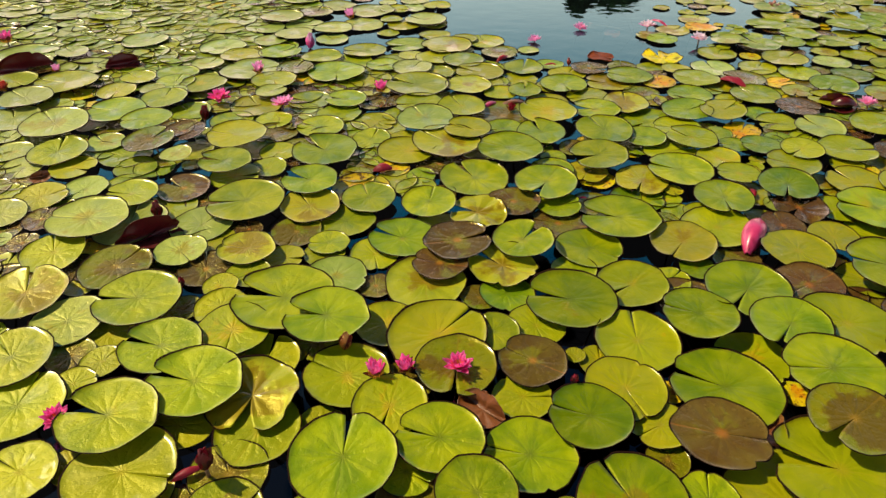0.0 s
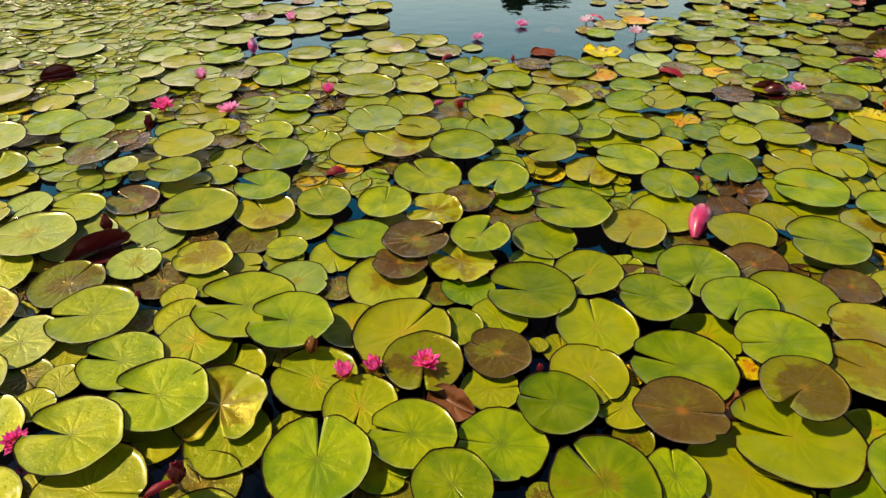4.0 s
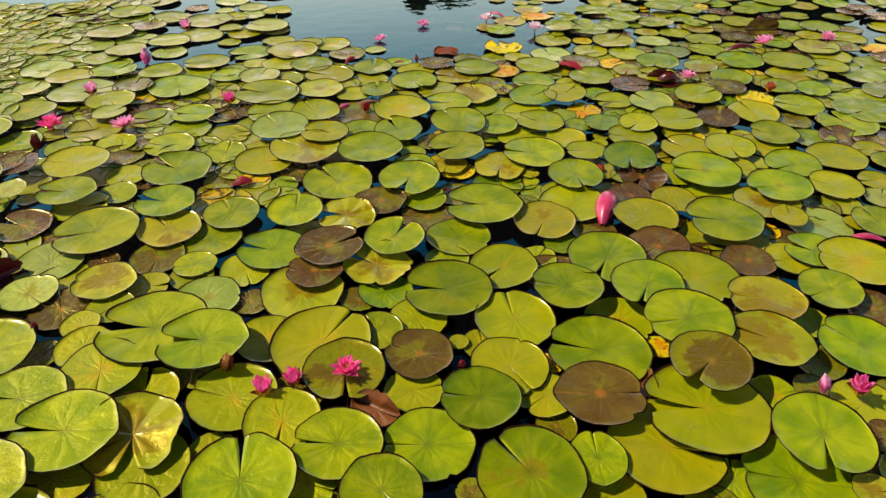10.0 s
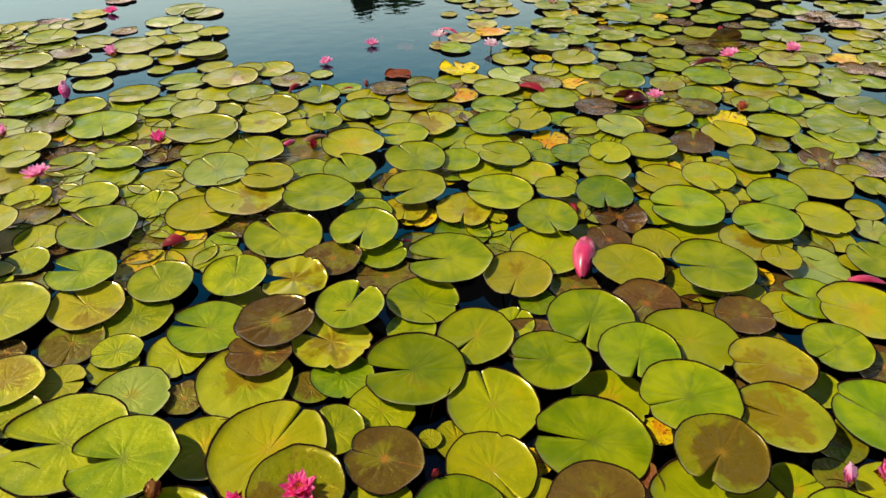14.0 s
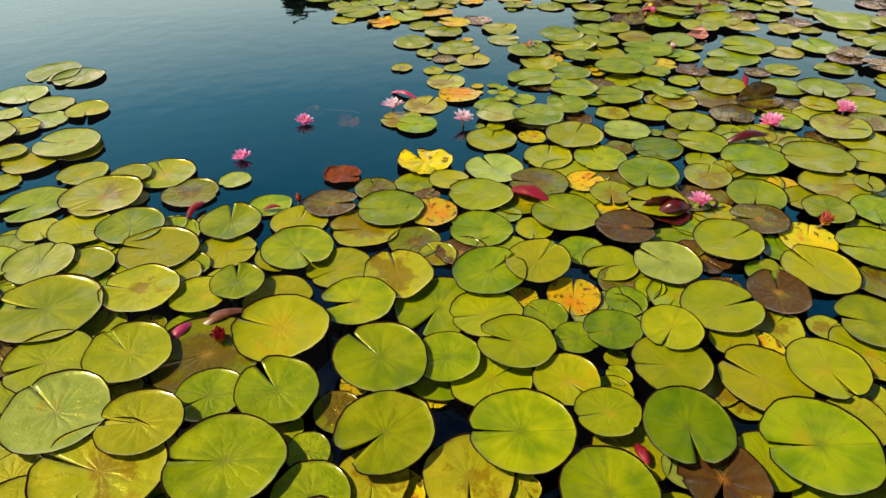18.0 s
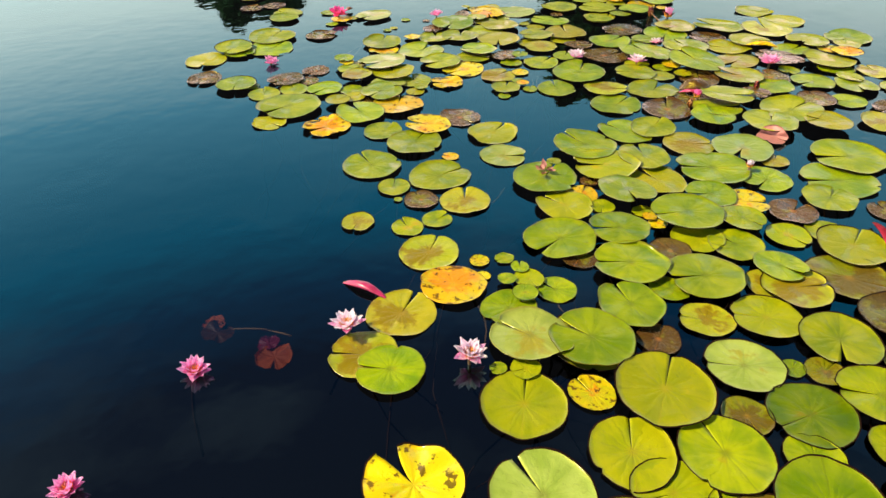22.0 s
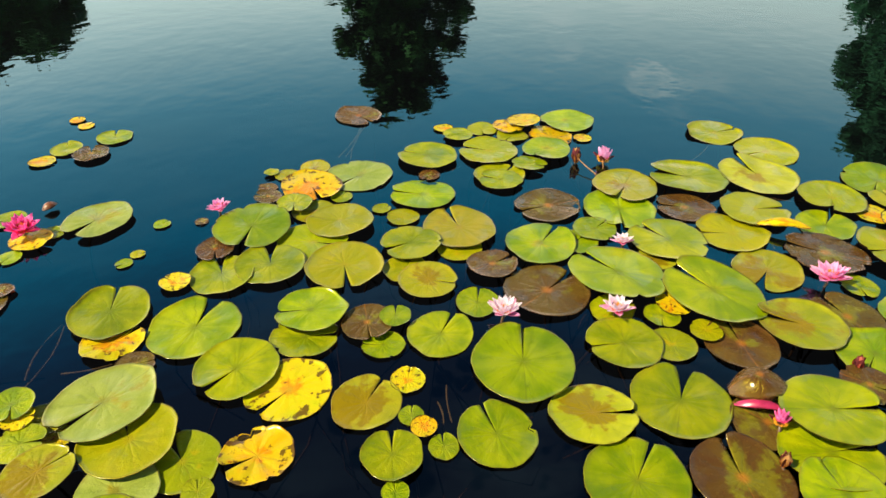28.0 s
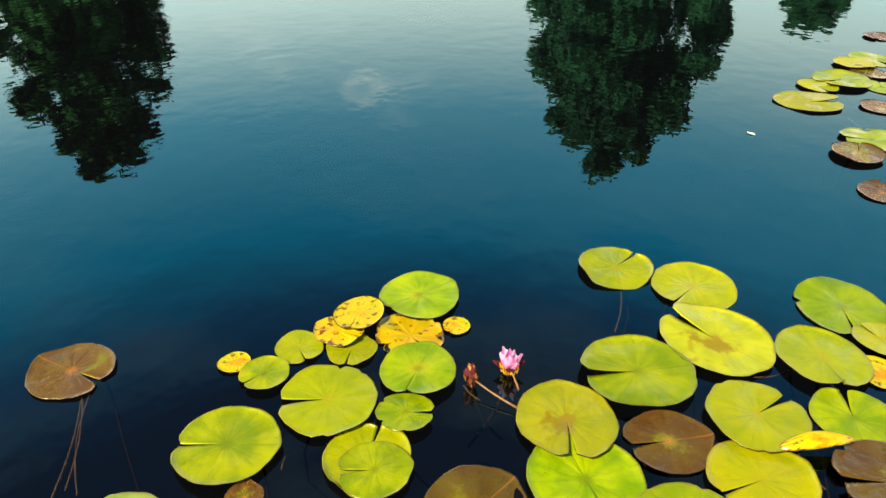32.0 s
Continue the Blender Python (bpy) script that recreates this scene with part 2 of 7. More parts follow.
    if rot:
        decay = math_node(n, l, "ADD", mid.outputs["Fac"], math_node(n, l, "MULTIPLY", rad, 0.10))
        col = mix_node(n, l, math_node(n, l, "MULTIPLY", step_node(n, l, decay, 0.63, 0.68), rot), col, (0.055, 0.016, 0.006))
    rough = math_node(n, l, "MULTIPLY_ADD", mid.outputs["Fac"], 0.26, gloss)
    wet = node(n, "ShaderNodeTexNoise", Scale=3.4, Detail=2.0)
    l.new(shift.outputs[0], wet.inputs["Vector"])
    soaked = math_node(n, l, "MAXIMUM", step_node(n, l, wet.outputs["Fac"], 0.52, 0.60), math_node(n, l, "MULTIPLY", step_node(n, l, rad, 0.86, 0.93), 0.8))
    ribs = math_node(n, l, "MULTIPLY", math_node(n, l, "MULTIPLY", fan, math_node(n, l, "MAXIMUM", fade, 0.0)), rad)
    lift = math_node(n, l, "ADD", math_node(n, l, "MULTIPLY", ribs, 0.42), math_node(n, l, "ADD", math_node(n, l, "ADD", math_node(n, l, "MULTIPLY", mid.outputs["Fac"], 0.45), math_node(n, l, "MULTIPLY", streak.outputs["Fac"], 0.12)), math_node(n, l, "MULTIPLY", fine.outputs["Fac"], 0.08)))
    bump = node(n, "ShaderNodeBump", Strength=0.75, Distance=0.010)
    l.new(lift, bump.inputs["Height"])
    bsdf = node(n, "ShaderNodeBsdfPrincipled", IOR=1.45)
    bsdf.inputs["Specular IOR Level"].default_value = 0.55
    bsdf.inputs["Specular Tint"].default_value = (1.0, 0.88, 0.08, 1)
    bsdf.inputs["Coat Roughness"].default_value = 0.20
    l.new(math_node(n, l, "MULTIPLY", soaked, 0.75), bsdf.inputs["Coat Weight"])
    l.new(col, bsdf.inputs["Base Color"])
    l.new(rough, bsdf.inputs["Roughness"])
    l.new(bump.outputs["Normal"], bsdf.inputs["Normal"])
    out = n.new("ShaderNodeOutputMaterial")
    l.new(bsdf.outputs[0], out.inputs["Surface"])
    return m


PAD_LOOK = {
    "green": ((0.1069, 0.1681, 0.0012), (0.2403, 0.2738, 0.0017), (0.31, 0.31, 0.02), (0.27, 0.235, 0.005), 0.74, (0.12, 0.07, 0.008), (0.070, 0.095, 0.005), 0.30),
    "deep": ((0.0700, 0.1217, 0.0012), (0.1580, 0.1919, 0.0013), (0.22, 0.24, 0.01), (0.16, 0.13, 0.004), 0.68, (0.08, 0.05, 0.008), (0.05, 0.08, 0.004), 0.24),
    # The sky's sheen on these leaves is mixed into their base colour.
    "pale": ((0.1871, 0.2387, 0.0324), (0.2738, 0.3135, 0.0627), (0.34, 0.33, 0.06), (0.23, 0.20, 0.016), 0.64, (0.14, 0.09, 0.02), (0.12, 0.13, 0.02), 0.22),
    "lime": ((0.1856, 0.2113, 0.0017), (0.2664, 0.2652, 0.0023), (0.35, 0.30, 0.016), (0.34, 0.25, 0.004), 0.68, (0.16, 0.09, 0.008), (0.25, 0.20, 0.008), 0.30),
    "mottled": ((0.2217, 0.2309, 0.0062), (0.3104, 0.2844, 0.0113), (0.31, 0.26, 0.03), (0.175, 0.118, 0.003), 0.52, (0.11, 0.055, 0.012), (0.23, 0.15, 0.008), 0.20),
    "olive": ((0.1210, 0.1382, 0.0028), (0.1782, 0.1620, 0.0043), (0.24, 0.19, 0.016), (0.092, 0.057, 0.006), 0.50, (0.07, 0.035, 0.008), (0.25, 0.14, 0.012), 0.16),
    "bronze": ((0.0734, 0.0346, 0.0095), (0.0994, 0.0605, 0.0104), (0.19, 0.13, 0.02), (0.13, 0.115, 0.008), 0.56, (0.05, 0.020, 0.008), (0.36, 0.12, 0.016), 0.13),
    "amber": ((0.560, 0.345, 0.003), (0.370, 0.345, 0.004), (0.54, 0.39, 0.01), (0.520, 0.180, 0.003), 0.57, (0.26, 0.08, 0.008), (0.36, 0.28, 0.01), 0.32, 0.9),
}
PAD = {key: pad_material("leaf_" + key, *val) for key, val in PAD_LOOK.items()}
PAD_MANY = {key: pad_material("leaves_" + key, *val, island=True) for key, val in PAD_LOOK.items()}


def plain_material(name, colour, rough, second=None, scale=40.0, bump=0.3, distance=0.003, spec=0.5, coat=0.0, sheen=0.0):
    """A surface with a mottle of two tones and fine relief, in the thing's own coordinates."""
    m, n, l = nodes_of(name)
    tc = n.new("ShaderNodeTexCoord")
    tex = node(n, "ShaderNodeTexNoise", Scale=scale, Detail=5.0, Roughness=0.6)
    l.new(tc.outputs["Object"], tex.inputs["Vector"])
    second = second or tuple(c * 0.6 for c in colour)
    col = mix_node(n, l, step_node(n, l, tex.outputs["Fac"], 0.35, 0.68), colour, second)
    bsdf = node(n, "ShaderNodeBsdfPrincipled", Roughness=rough)
    bsdf.inputs["Specular IOR Level"].default_value = spec
    bsdf.inputs["Coat Weight"].default_value = coat
    l.new(col, bsdf.inputs["Base Color"])
    b = node(n, "ShaderNodeBump", Strength=bump, Distance=distance)
    l.new(tex.outputs["Fac"], b.inputs["Height"])
    l.new(b.outputs["Normal"], bsdf.inputs["Normal"])
    out = n.new("ShaderNodeOutputMaterial")
    l.new(bsdf.outputs[0], out.inputs["Surface"])
    return m


def petal_material(name, foot, tip):
    """A petal: tinted at its foot, paler or deeper at its tip, with fine lengthwise veins."""
    m, n, l = nodes_of(name)
    uv = n.new("ShaderNodeUVMap")
    uv.uv_map = "leaf"
    sep = n.new("ShaderNodeSeparateXYZ")
    l.new(uv.outputs["UV"], sep.inputs["Vector"])
    tex = node(n, "ShaderNodeTexNoise", Scale=9.0, Detail=3.0)
    l.new(uv.outputs["UV"], tex.inputs["Vector"])
    stripes = math_node(n, l, "ABSOLUTE", math_node(n, l, "SINE", math_node(n, l, "MULTIPLY", sep.outputs["Y"], 34.0)))
    along = math_node(n, l, "ADD", sep.outputs["X"], math_node(n, l, "MULTIPLY", math_node(n, l, "SUBTRACT", tex.outputs["Fac"], 0.5), 0.3))
    col = mix_node(n, l, step_node(n, l, along, 0.08, 0.9), foot, tip)
    col = mix_node(n, l, math_node(n, l, "MULTIPLY", stripes, 0.16), col, foot)
    bsdf = node(n, "ShaderNodeBsdfPrincipled", Roughness=0.5)
    l.new(col, bsdf.inputs["Base Color"])
    glow = n.new("ShaderNodeBsdfTranslucent")
    l.new(col, glow.inputs["Color"])
    both = n.new("ShaderNodeMixShader")
    both.inputs[0].default_value = 0.58
    l.new(bsdf.outputs[0], both.inputs[1])
    l.new(glow.outputs[0], both.inputs[2])
    out = n.new("ShaderNodeOutputMaterial")
    l.new(both.outputs[0], out.inputs["Surface"])
    return m


PETAL = {
    "magenta": petal_material("petal_magenta", (0.98, 0.04, 0.40), (1.0, 0.32, 0.72)),
    "pink": petal_material("petal_pink", (1.0, 0.26, 0.64), (1.0, 0.68, 0.92)),
    "blush": petal_material("petal_blush", (1.0, 0.74, 0.90), (1.0, 0.94, 1.0)),
    "crimson": petal_material("petal_crimson", (0.30, 0.006, 0.02), (0.52, 0.03, 0.07)),
    "coral": petal_material("petal_coral", (0.55, 0.05, 0.02), (0.75, 0.22, 0.16)),
    "gold": petal_material("petal_gold", (0.55, 0.20, 0.02), (0.80, 0.50, 0.20)),
}
SEPAL = petal_material("sepal_maroon", (0.10, 0.02, 0.02), (0.26, 0.04, 0.05))
STAMEN = plain_material("stamen_yellow", (0.85, 0.45, 0.02), 0.55, (0.80, 0.25, 0.01), 60.0)
STALK_PALE = plain_material("stalk_pale", (0.72, 0.46, 0.18), 0.45, (0.50, 0.30, 0.12), 90.0)
STALK_TAN = plain_material("stalk_tan", (0.26, 0.12, 0.03), 0.45, (0.16, 0.07, 0.02), 90.0)
STALK = plain_material("stalk_brown", (0.12, 0.06, 0.03), 0.45, (0.07, 0.045, 0.02), 90.0)
# Leaf backs and rim band; near-black adds the shade round pad edges.
UNDER_RIM_SHADE = plain_material("leaf_underside_rim_shade", (0.016, 0.006, 0.003), 0.8, (0.009, 0.004, 0.002), 30.0, spec=0.05)
LEAF_RED = plain_material("leaf_red_under", (0.085, 0.007, 0.008), 0.3, (0.045, 0.005, 0.006), 22.0, spec=0.3, coat=0.15)
LEAF_PINK = plain_material("leaf_pink_under", (0.46, 0.03, 0.12), 0.32, (0.28, 0.015, 0.06), 26.0, coat=0.4)
LEAF_BROWN = plain_material("leaf_brown_dry", (0.20, 0.060, 0.010), 0.38, (0.085, 0.026, 0.008), 30.0)
LEAF_SUNK = plain_material("leaf_sunken", (0.90, 0.22, 0.05), 0.6, (0.60, 0.10, 0.03), 18.0)
LEAF_DRY = plain_material("leaf_withered_pink", (0.42, 0.17, 0.15), 0.5, (0.28, 0.11, 0.09), 34.0)
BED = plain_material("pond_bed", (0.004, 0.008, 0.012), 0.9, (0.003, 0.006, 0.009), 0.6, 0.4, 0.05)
BARK = plain_material("bark", (0.10, 0.075, 0.05), 0.9, (0.05, 0.035, 0.025), 6.0, 0.8, 0.05)
FOLIAGE = plain_material("foliage", (0.036, 0.080, 0.014), 0.7, (0.018, 0.045, 0.010), 1.2, spec=0.2)
FOLIAGE_BLUE = plain_material("foliage_blue", (0.034, 0.085, 0.034), 0.7, (0.02, 0.05, 0.022), 1.2, spec=0.2)


def water_material():
    """Clear dark pond water: a mirror skin whose strength follows the angle, over a tinted see-through body."""
    m, n, l = nodes_of("pond_water")
    tc = n.new("ShaderNodeTexCoord")
    slow = node(n, "ShaderNodeTexNoise", Scale=0.9, Detail=2.0)
    rip = node(n, "ShaderNodeTexNoise", Scale=7.0, Detail=2.0)
    for tex in (slow, rip):
        l.new(tc.outputs["Object"], tex.inputs["Vector"])
    b1 = node(n, "ShaderNodeBump", Strength=0.3, Distance=0.006)
    l.new(slow.outputs["Fac"], b1.inputs["Height"])
    b2 = node(n, "ShaderNodeBump", Strength=0.34, Distance=0.003)
    l.new(rip.outputs["Fac"], b2.inputs["Height"])
    l.new(b1.outputs["Normal"], b2.inputs["Normal"])
    fres = node(n, "ShaderNodeFresnel", IOR=1.80)
    l.new(b2.outputs["Normal"], fres.inputs["Normal"])
    body = n.new("ShaderNodeBsdfTransparent")
    body.inputs["Color"].default_value = (0.075, 0.075, 0.11, 1)
    skin = node(n, "ShaderNodeBsdfGlossy", Roughness=0.012)
    skin.inputs["Color"].default_value = (0.50, 0.95, 1.0, 1)
    l.new(b2.outputs["Normal"], skin.inputs["Normal"])
    mix = n.new("ShaderNodeMixShader")
    l.new(fres.outputs[0], mix.inputs[0])
    l.new(body.outputs[0], mix.inputs[1])
    l.new(skin.outputs[0], mix.inputs[2])
    out = n.new("ShaderNodeOutputMaterial")
    l.new(mix.outputs[0], out.inputs["Surface"])
    return m


WATER = water_material()

# ---- building helpers ----
def mesh_of(name, bm, *materials, smooth=True):
    me = bpy.data.meshes.new(name)
    bm.normal_update()
    bm.to_mesh(me)
    bm.free()
    for mat in materials:
        me.materials.append(mat)
    if smooth:
        me.polygons.foreach_set("use_smooth", [True] * len(me.polygons))
    return me


def part(name, data, parent, m=None, label=""):
    """A mesh object under a thing or a part."""
    ob = new(name, data)
    ob.parent = parent
    if m is not None:
        ob.matrix_local = m
    return tagged(ob, label)


def holder(name, m, label, category, group="", kind=""):
    ob = new(name)
    ob.empty_display_size = 0.05
    ob.matrix_world = m
    return tagged(ob, label, category, group, kind)


def tube(points, radii, sides=6):
    """A bmesh tube along points, tapering by radii."""
    bm = bmesh.new()
    rings = []
    pts = [Vector(p) for p in points]
    for i, p in enumerate(pts):
        d = (pts[min(i + 1, len(pts) - 1)] - pts[max(i - 1, 0)]).normalized()
        a = d.orthogonal().normalized()
        b = d.cross(a)
        rings.append([bm.verts.new(p + (a * math.cos(k * math.tau / sides) + b * math.sin(k * math.tau / sides)) * radii[i]) for k in range(sides)])
    for r0, r1 in zip(rings, rings[1:]):
        for k in range(sides):
            bm.faces.new((r0[k], r0[(k + 1) % sides], r1[(k + 1) % sides], r1[k]))
    bm.faces.new(rings[-1])
    bm.faces.new(rings[0][::-1])
    return bm


# ---- pond, bed, bank ----
def disc_sheet(name, radii, height, material, sides=96, centre=(2.5, 4.0)):
    bm = bmesh.new()
    rings = []
    for r in radii:
        ring = []
        for k in range(sides):
            a = k * math.tau / sides
            x, y = centre[0] + r * math.cos(a), centre[1] + r * math.sin(a)
            ring.append(bm.verts.new((x, y, height(x, y, r, a))))
        rings.append(ring)
    if radii[0] < 5:
        bm.faces.new(rings[0])
    for r0, r1 in zip(rings, rings[1:]):
        for k in range(sides):
            bm.faces.new((r0[(k + 1) % sides], r0[k], r1[k], r1[(k + 1) % sides]))
    return new(name, mesh_of(name, bm, material))


def bed_height(x, y, r, a):
    shore = 33 + 3 * math.sin(3 * a + 1) + 2 * math.sin(5 * a)
    if r < shore:
        return -1.8 + 0.2 * noise.noise((x * 0.5, y * 0.5, 0)) + 1.7 * max(0, (r - shore + 5) / 5)
    return min(0.5, -0.1 + (r - shore) * 0.2) + 0.1 * noise.noise((x * 0.1, y * 0.1, 2))


GRASS_BANK = plain_material("bank_grass", (0.055, 0.085, 0.02), 0.9, (0.09, 0.08, 0.035), 0.35, 0.6, 0.1)
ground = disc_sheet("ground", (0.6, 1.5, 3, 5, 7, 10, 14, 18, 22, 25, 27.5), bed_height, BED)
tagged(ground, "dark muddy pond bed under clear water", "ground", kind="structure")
bank = disc_sheet("bank", (27.5, 29, 31, 33, 35, 37, 39, 42, 48, 60, 90, 160, 400, 1500), bed_height, GRASS_BANK)
tagged(bank, "grassy bank that rings the pond to the horizon", "ground", kind="structure")
water = disc_sheet("water", (1, 4, 10, 20, 41), lambda x, y, r, a: 0.0, WATER, sides=64)
tagged(water, "still dark blue pond water that mirrors sky and trees", "water", kind="structure")
water.visible_shadow = False

# ---- lily pads ----
RINGS = (0.0, 0.07, 0.2, 0.38, 0.56, 0.72, 0.84, 0.92, 0.968, 1.0)
STEPS = 60


def pad_shape(seed, slit, flap, curl, point, wave, bites, dish):
    """A round leaf of radius 1 with a slit towards +x. Returns rows of points, one row an angle, and the leaf's flat places."""
    rng = random.Random(seed)
    phase = [rng.uniform(0, math.tau) for _ in range(6)]
    corner = rng.choice((0.0, 0.02, 0.04))
    gaps = [(rng.uniform(0.7, 5.6), rng.uniform(0.05, 0.11), rng.uniform(0.05, 0.16)) for _ in range(bites)]
    rows = []
    for k in range(STEPS + 1):
        u = k / STEPS
        row = []
        for r in RINGS:
            half = slit * (0.25 + 0.75 * r)
            a = half + u * (math.tau - 2 * half)
            side = min(a, math.tau - a)
            out = 1 - 0.10 * math.exp(-((side - slit) / 0.13) ** 2) + point * math.exp(-((a - math.pi) / 0.22) ** 2)
            out += 0.012 * math.sin(3 * a + phase[0]) + 0.008 * math.sin(7 * a + phase[1]) + 0.005 * math.sin(17 * a + phase[2])
            out -= corner * abs(math.sin(2.5 * a + phase[5])) ** 3
            for at, wide, deep in gaps:
                if abs(a - at) < wide:
                    out -= deep * (1 - (abs(a - at) / wide) ** 2)
            rr = r * (1 + (out - 1) * r ** 3)
            rim = max(0.0, (r - 0.90) / 0.10) ** 1.5
            z = 0.010 * (r - 0.35) + dish * r * r + rim * curl * (0.55 + 0.45 * math.sin(2 * a + phase[3]))
            z += wave * r * r * (math.sin(3 * a + phase[4]) + 0.6 * math.sin(5 * a + phase[5]))
            z += 1.4 * wave * r * r * math.sin(2 * a + phase[2])
            z += 0.5 * wave * math.sin(4.2 * r * math.cos(a) + phase[0]) * math.sin(4.6 * r * math.sin(a) + phase[1])
            z += 0.006 * r * abs(math.sin(8 * a)) * (1 - r) * 2
            z += 0.03 * max(0.0, wave - 0.026) / 0.02 * r * math.sin(8 * a + phase[1]) * (1 - 0.5 * r)
            if flap:
                lobe = a if flap > 0 else math.tau - a
                z += abs(flap) * r ** 1.5 * math.exp(-(lobe / 0.55) ** 2)
            row.append((rr * math.cos(a), rr * math.sin(a), z, r * math.cos(a), r * math.sin(a)))
        rows.append(row)
    return rows


def pad_bmesh(seed, slit=0.06, flap=0.0, curl=0.05, point=0.03, wave=0.012, bites=0, thick=0.022, dish=0.0, rim_shade=False):
    bm = bmesh.new()
    lay = bm.loops.layers.uv.new("leaf")
    rows = pad_shape(seed, slit, flap, curl, point, wave, bites, dish)
    places = {}

    def vert(p, down):
        v = bm.verts.new((p[0], p[1], p[2] - down))
        places[v] = (0.5 + p[3] * 0.5, 0.5 + p[4] * 0.5)
        return v
    for down in (0.0, thick):
        hub = vert(rows[0][0], down)
        grid = [[vert(p, down * (1.0 if p is not row[-1] else 0.55)) for p in row[1:]] for row in rows]
        for r0, r1 in zip(grid, grid[1:]):
            tri = (hub, r0[0], r1[0])
            bm.faces.new(tri if not down else tri[::-1]).material_index = 1 if down else 0
            for i in range(len(r0) - 1):
                quad = (r0[i], r0[i + 1], r1[i + 1], r1[i])
                # Crowded pads: the top's outer ring goes near-black as painted edge shade.
                bm.faces.new(quad if not down else quad[::-1]).material_index = 1 if down or (rim_shade and i == len(r0) - 2) else 0
        edge = [grid[0][i] for i in range(len(grid[0]))] + [row[-1] for row in grid[1:-1]] + grid[-1][::-1]
        edge = [hub] + edge
        if not down:
            top = edge
    for i in range(len(edge)):
        j = (i + 1) % len(edge)
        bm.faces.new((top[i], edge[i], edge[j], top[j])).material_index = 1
    for f in bm.faces:
        for loop in f.loops:
            loop[lay].uv = places[loop.vert]
    return bm


KINDS = [
    dict(slit=0.035, curl=0.05), dict(slit=0.09, curl=0.045, point=0.05), dict(slit=0.02, curl=0.035, flap=0.10),
    dict(slit=0.11, curl=0.055), dict(slit=0.03, curl=0.06, flap=-0.13, point=0.06), dict(slit=0.06, curl=0.04, wave=0.025, bites=1),
    dict(slit=0.20, curl=0.05), dict(slit=0.05, curl=0.085, wave=0.02, point=0.07), dict(slit=0.10, curl=0.03, bites=3),
]
RAGGED = [dict(slit=0.12, curl=0.10, wave=0.05, bites=5), dict(slit=0.30, curl=0.08, wave=0.06, bites=3, flap=0.15), dict(slit=0.05, curl=0.12, wave=0.045, bites=4)]
SLITS = {
    "shut": [dict(slit=0.018, curl=0.054, wave=0.007), dict(slit=0.03, curl=0.070, wave=0.011, flap=0.035, point=0.05), dict(slit=0.02, curl=0.050, wave=0.010, point=0.06, bites=1), dict(slit=0.025, curl=0.066, wave=0.007, flap=-0.042)],
    "split": [dict(slit=0.07, curl=0.059, wave=0.010, flap=0.070), dict(slit=0.09, curl=0.066, wave=0.011, flap=-0.070, point=0.05), dict(slit=0.08, curl=0.054, wave=0.008)],
    "wide": [dict(slit=0.15, curl=0.066, wave=0.011, flap=0.084), dict(slit=0.19, curl=0.059, wave=0.010, flap=-0.084, point=0.06), dict(slit=0.17, curl=0.070, wave=0.009)],
    "torn": RAGGED,
}
PAD_MESH, PAD_CROWD = {}, {}
for key in PAD_LOOK:
    kinds = KINDS[1:6] + RAGGED[:1] if key == "amber" else KINDS
    PAD_MESH[key] = [mesh_of("leaf", pad_bmesh(11 * i + len(key), **kw), PAD[key], UNDER_RIM_SHADE) for i, kw in enumerate(kinds)]
    PAD_CROWD[key] = {slit: [mesh_of("leaf", pad_bmesh(90 + 13 * i + len(key), dish=0.02, rim_shade=True, **kw), PAD[key], UNDER_RIM_SHADE) for i, kw in enumerate(forms)] for slit, forms in SLITS.items()}
PAD_WORDS = {
    "green": ("glossy green lily pad", "smooth bright green lily pad"),
    "pale": ("pale green lily pad with sheen in its colour", "light green lily pad, dull sheen in its colour"),
    "lime": ("yellowish green lily pad", "lime green lily pad with yellow patches"),
    "deep": ("deep green glossy lily pad", "small deep green lily pad"),
    "olive": ("dark olive lily pad with brown stains", "olive and brown lily pad"),
    "mottled": ("yellowish green lily pad with brown blotches", "mottled green and brown lily pad"),
    "bronze": ("bronze brown lily pad with an orange centre", "purplish brown lily pad"),
    "amber": ("yellow and orange decaying lily pad", "ragged amber lily pad with dark spots"),
}
STALK_MESH = [mesh_of("stalk", tube([(0.30 * bend * t * t, 0.08 * math.sin(4 * t + bend), -0.6 * t) for t in (0, 0.1, 0.25, 0.45, 0.7, 1.0)], [0.0035] * 6, 5), STALK) for bend in (0.2, 0.6, 1.0, 1.4)]
taken = []
rng_pad = random.Random(5)


def pad_pose(x, y, r, turn, layer, crowd, tilt=None, z=None):
    """Where a pad lies: stacked by layer or at height z, leaning more where it is crowded. tilt: degrees by which its far edge stands up."""
    lean = rng_pad.gauss(0, 0.6 + 0.5 * crowd) if tilt is None else tilt
    lean = max(-12.0, min(12.0, lean))
    way = rng_pad.uniform(0, 360) if tilt is None else -9 * y
    if z is None:
        z = 0.004 + 0.0085 * layer + abs(math.sin(radians(lean))) * r * 0.6
    m = pose(x, y, z, 0, 0, way) @ pose(0, 0, 0, lean, 0, 0) @ pose(0, 0, 0, 0, 0, turn - way)
    return m @ Matrix.Diagonal((r * rng_pad.uniform(0.98, 1.05), r * rng_pad.uniform(0.95, 1.0), r, 1))


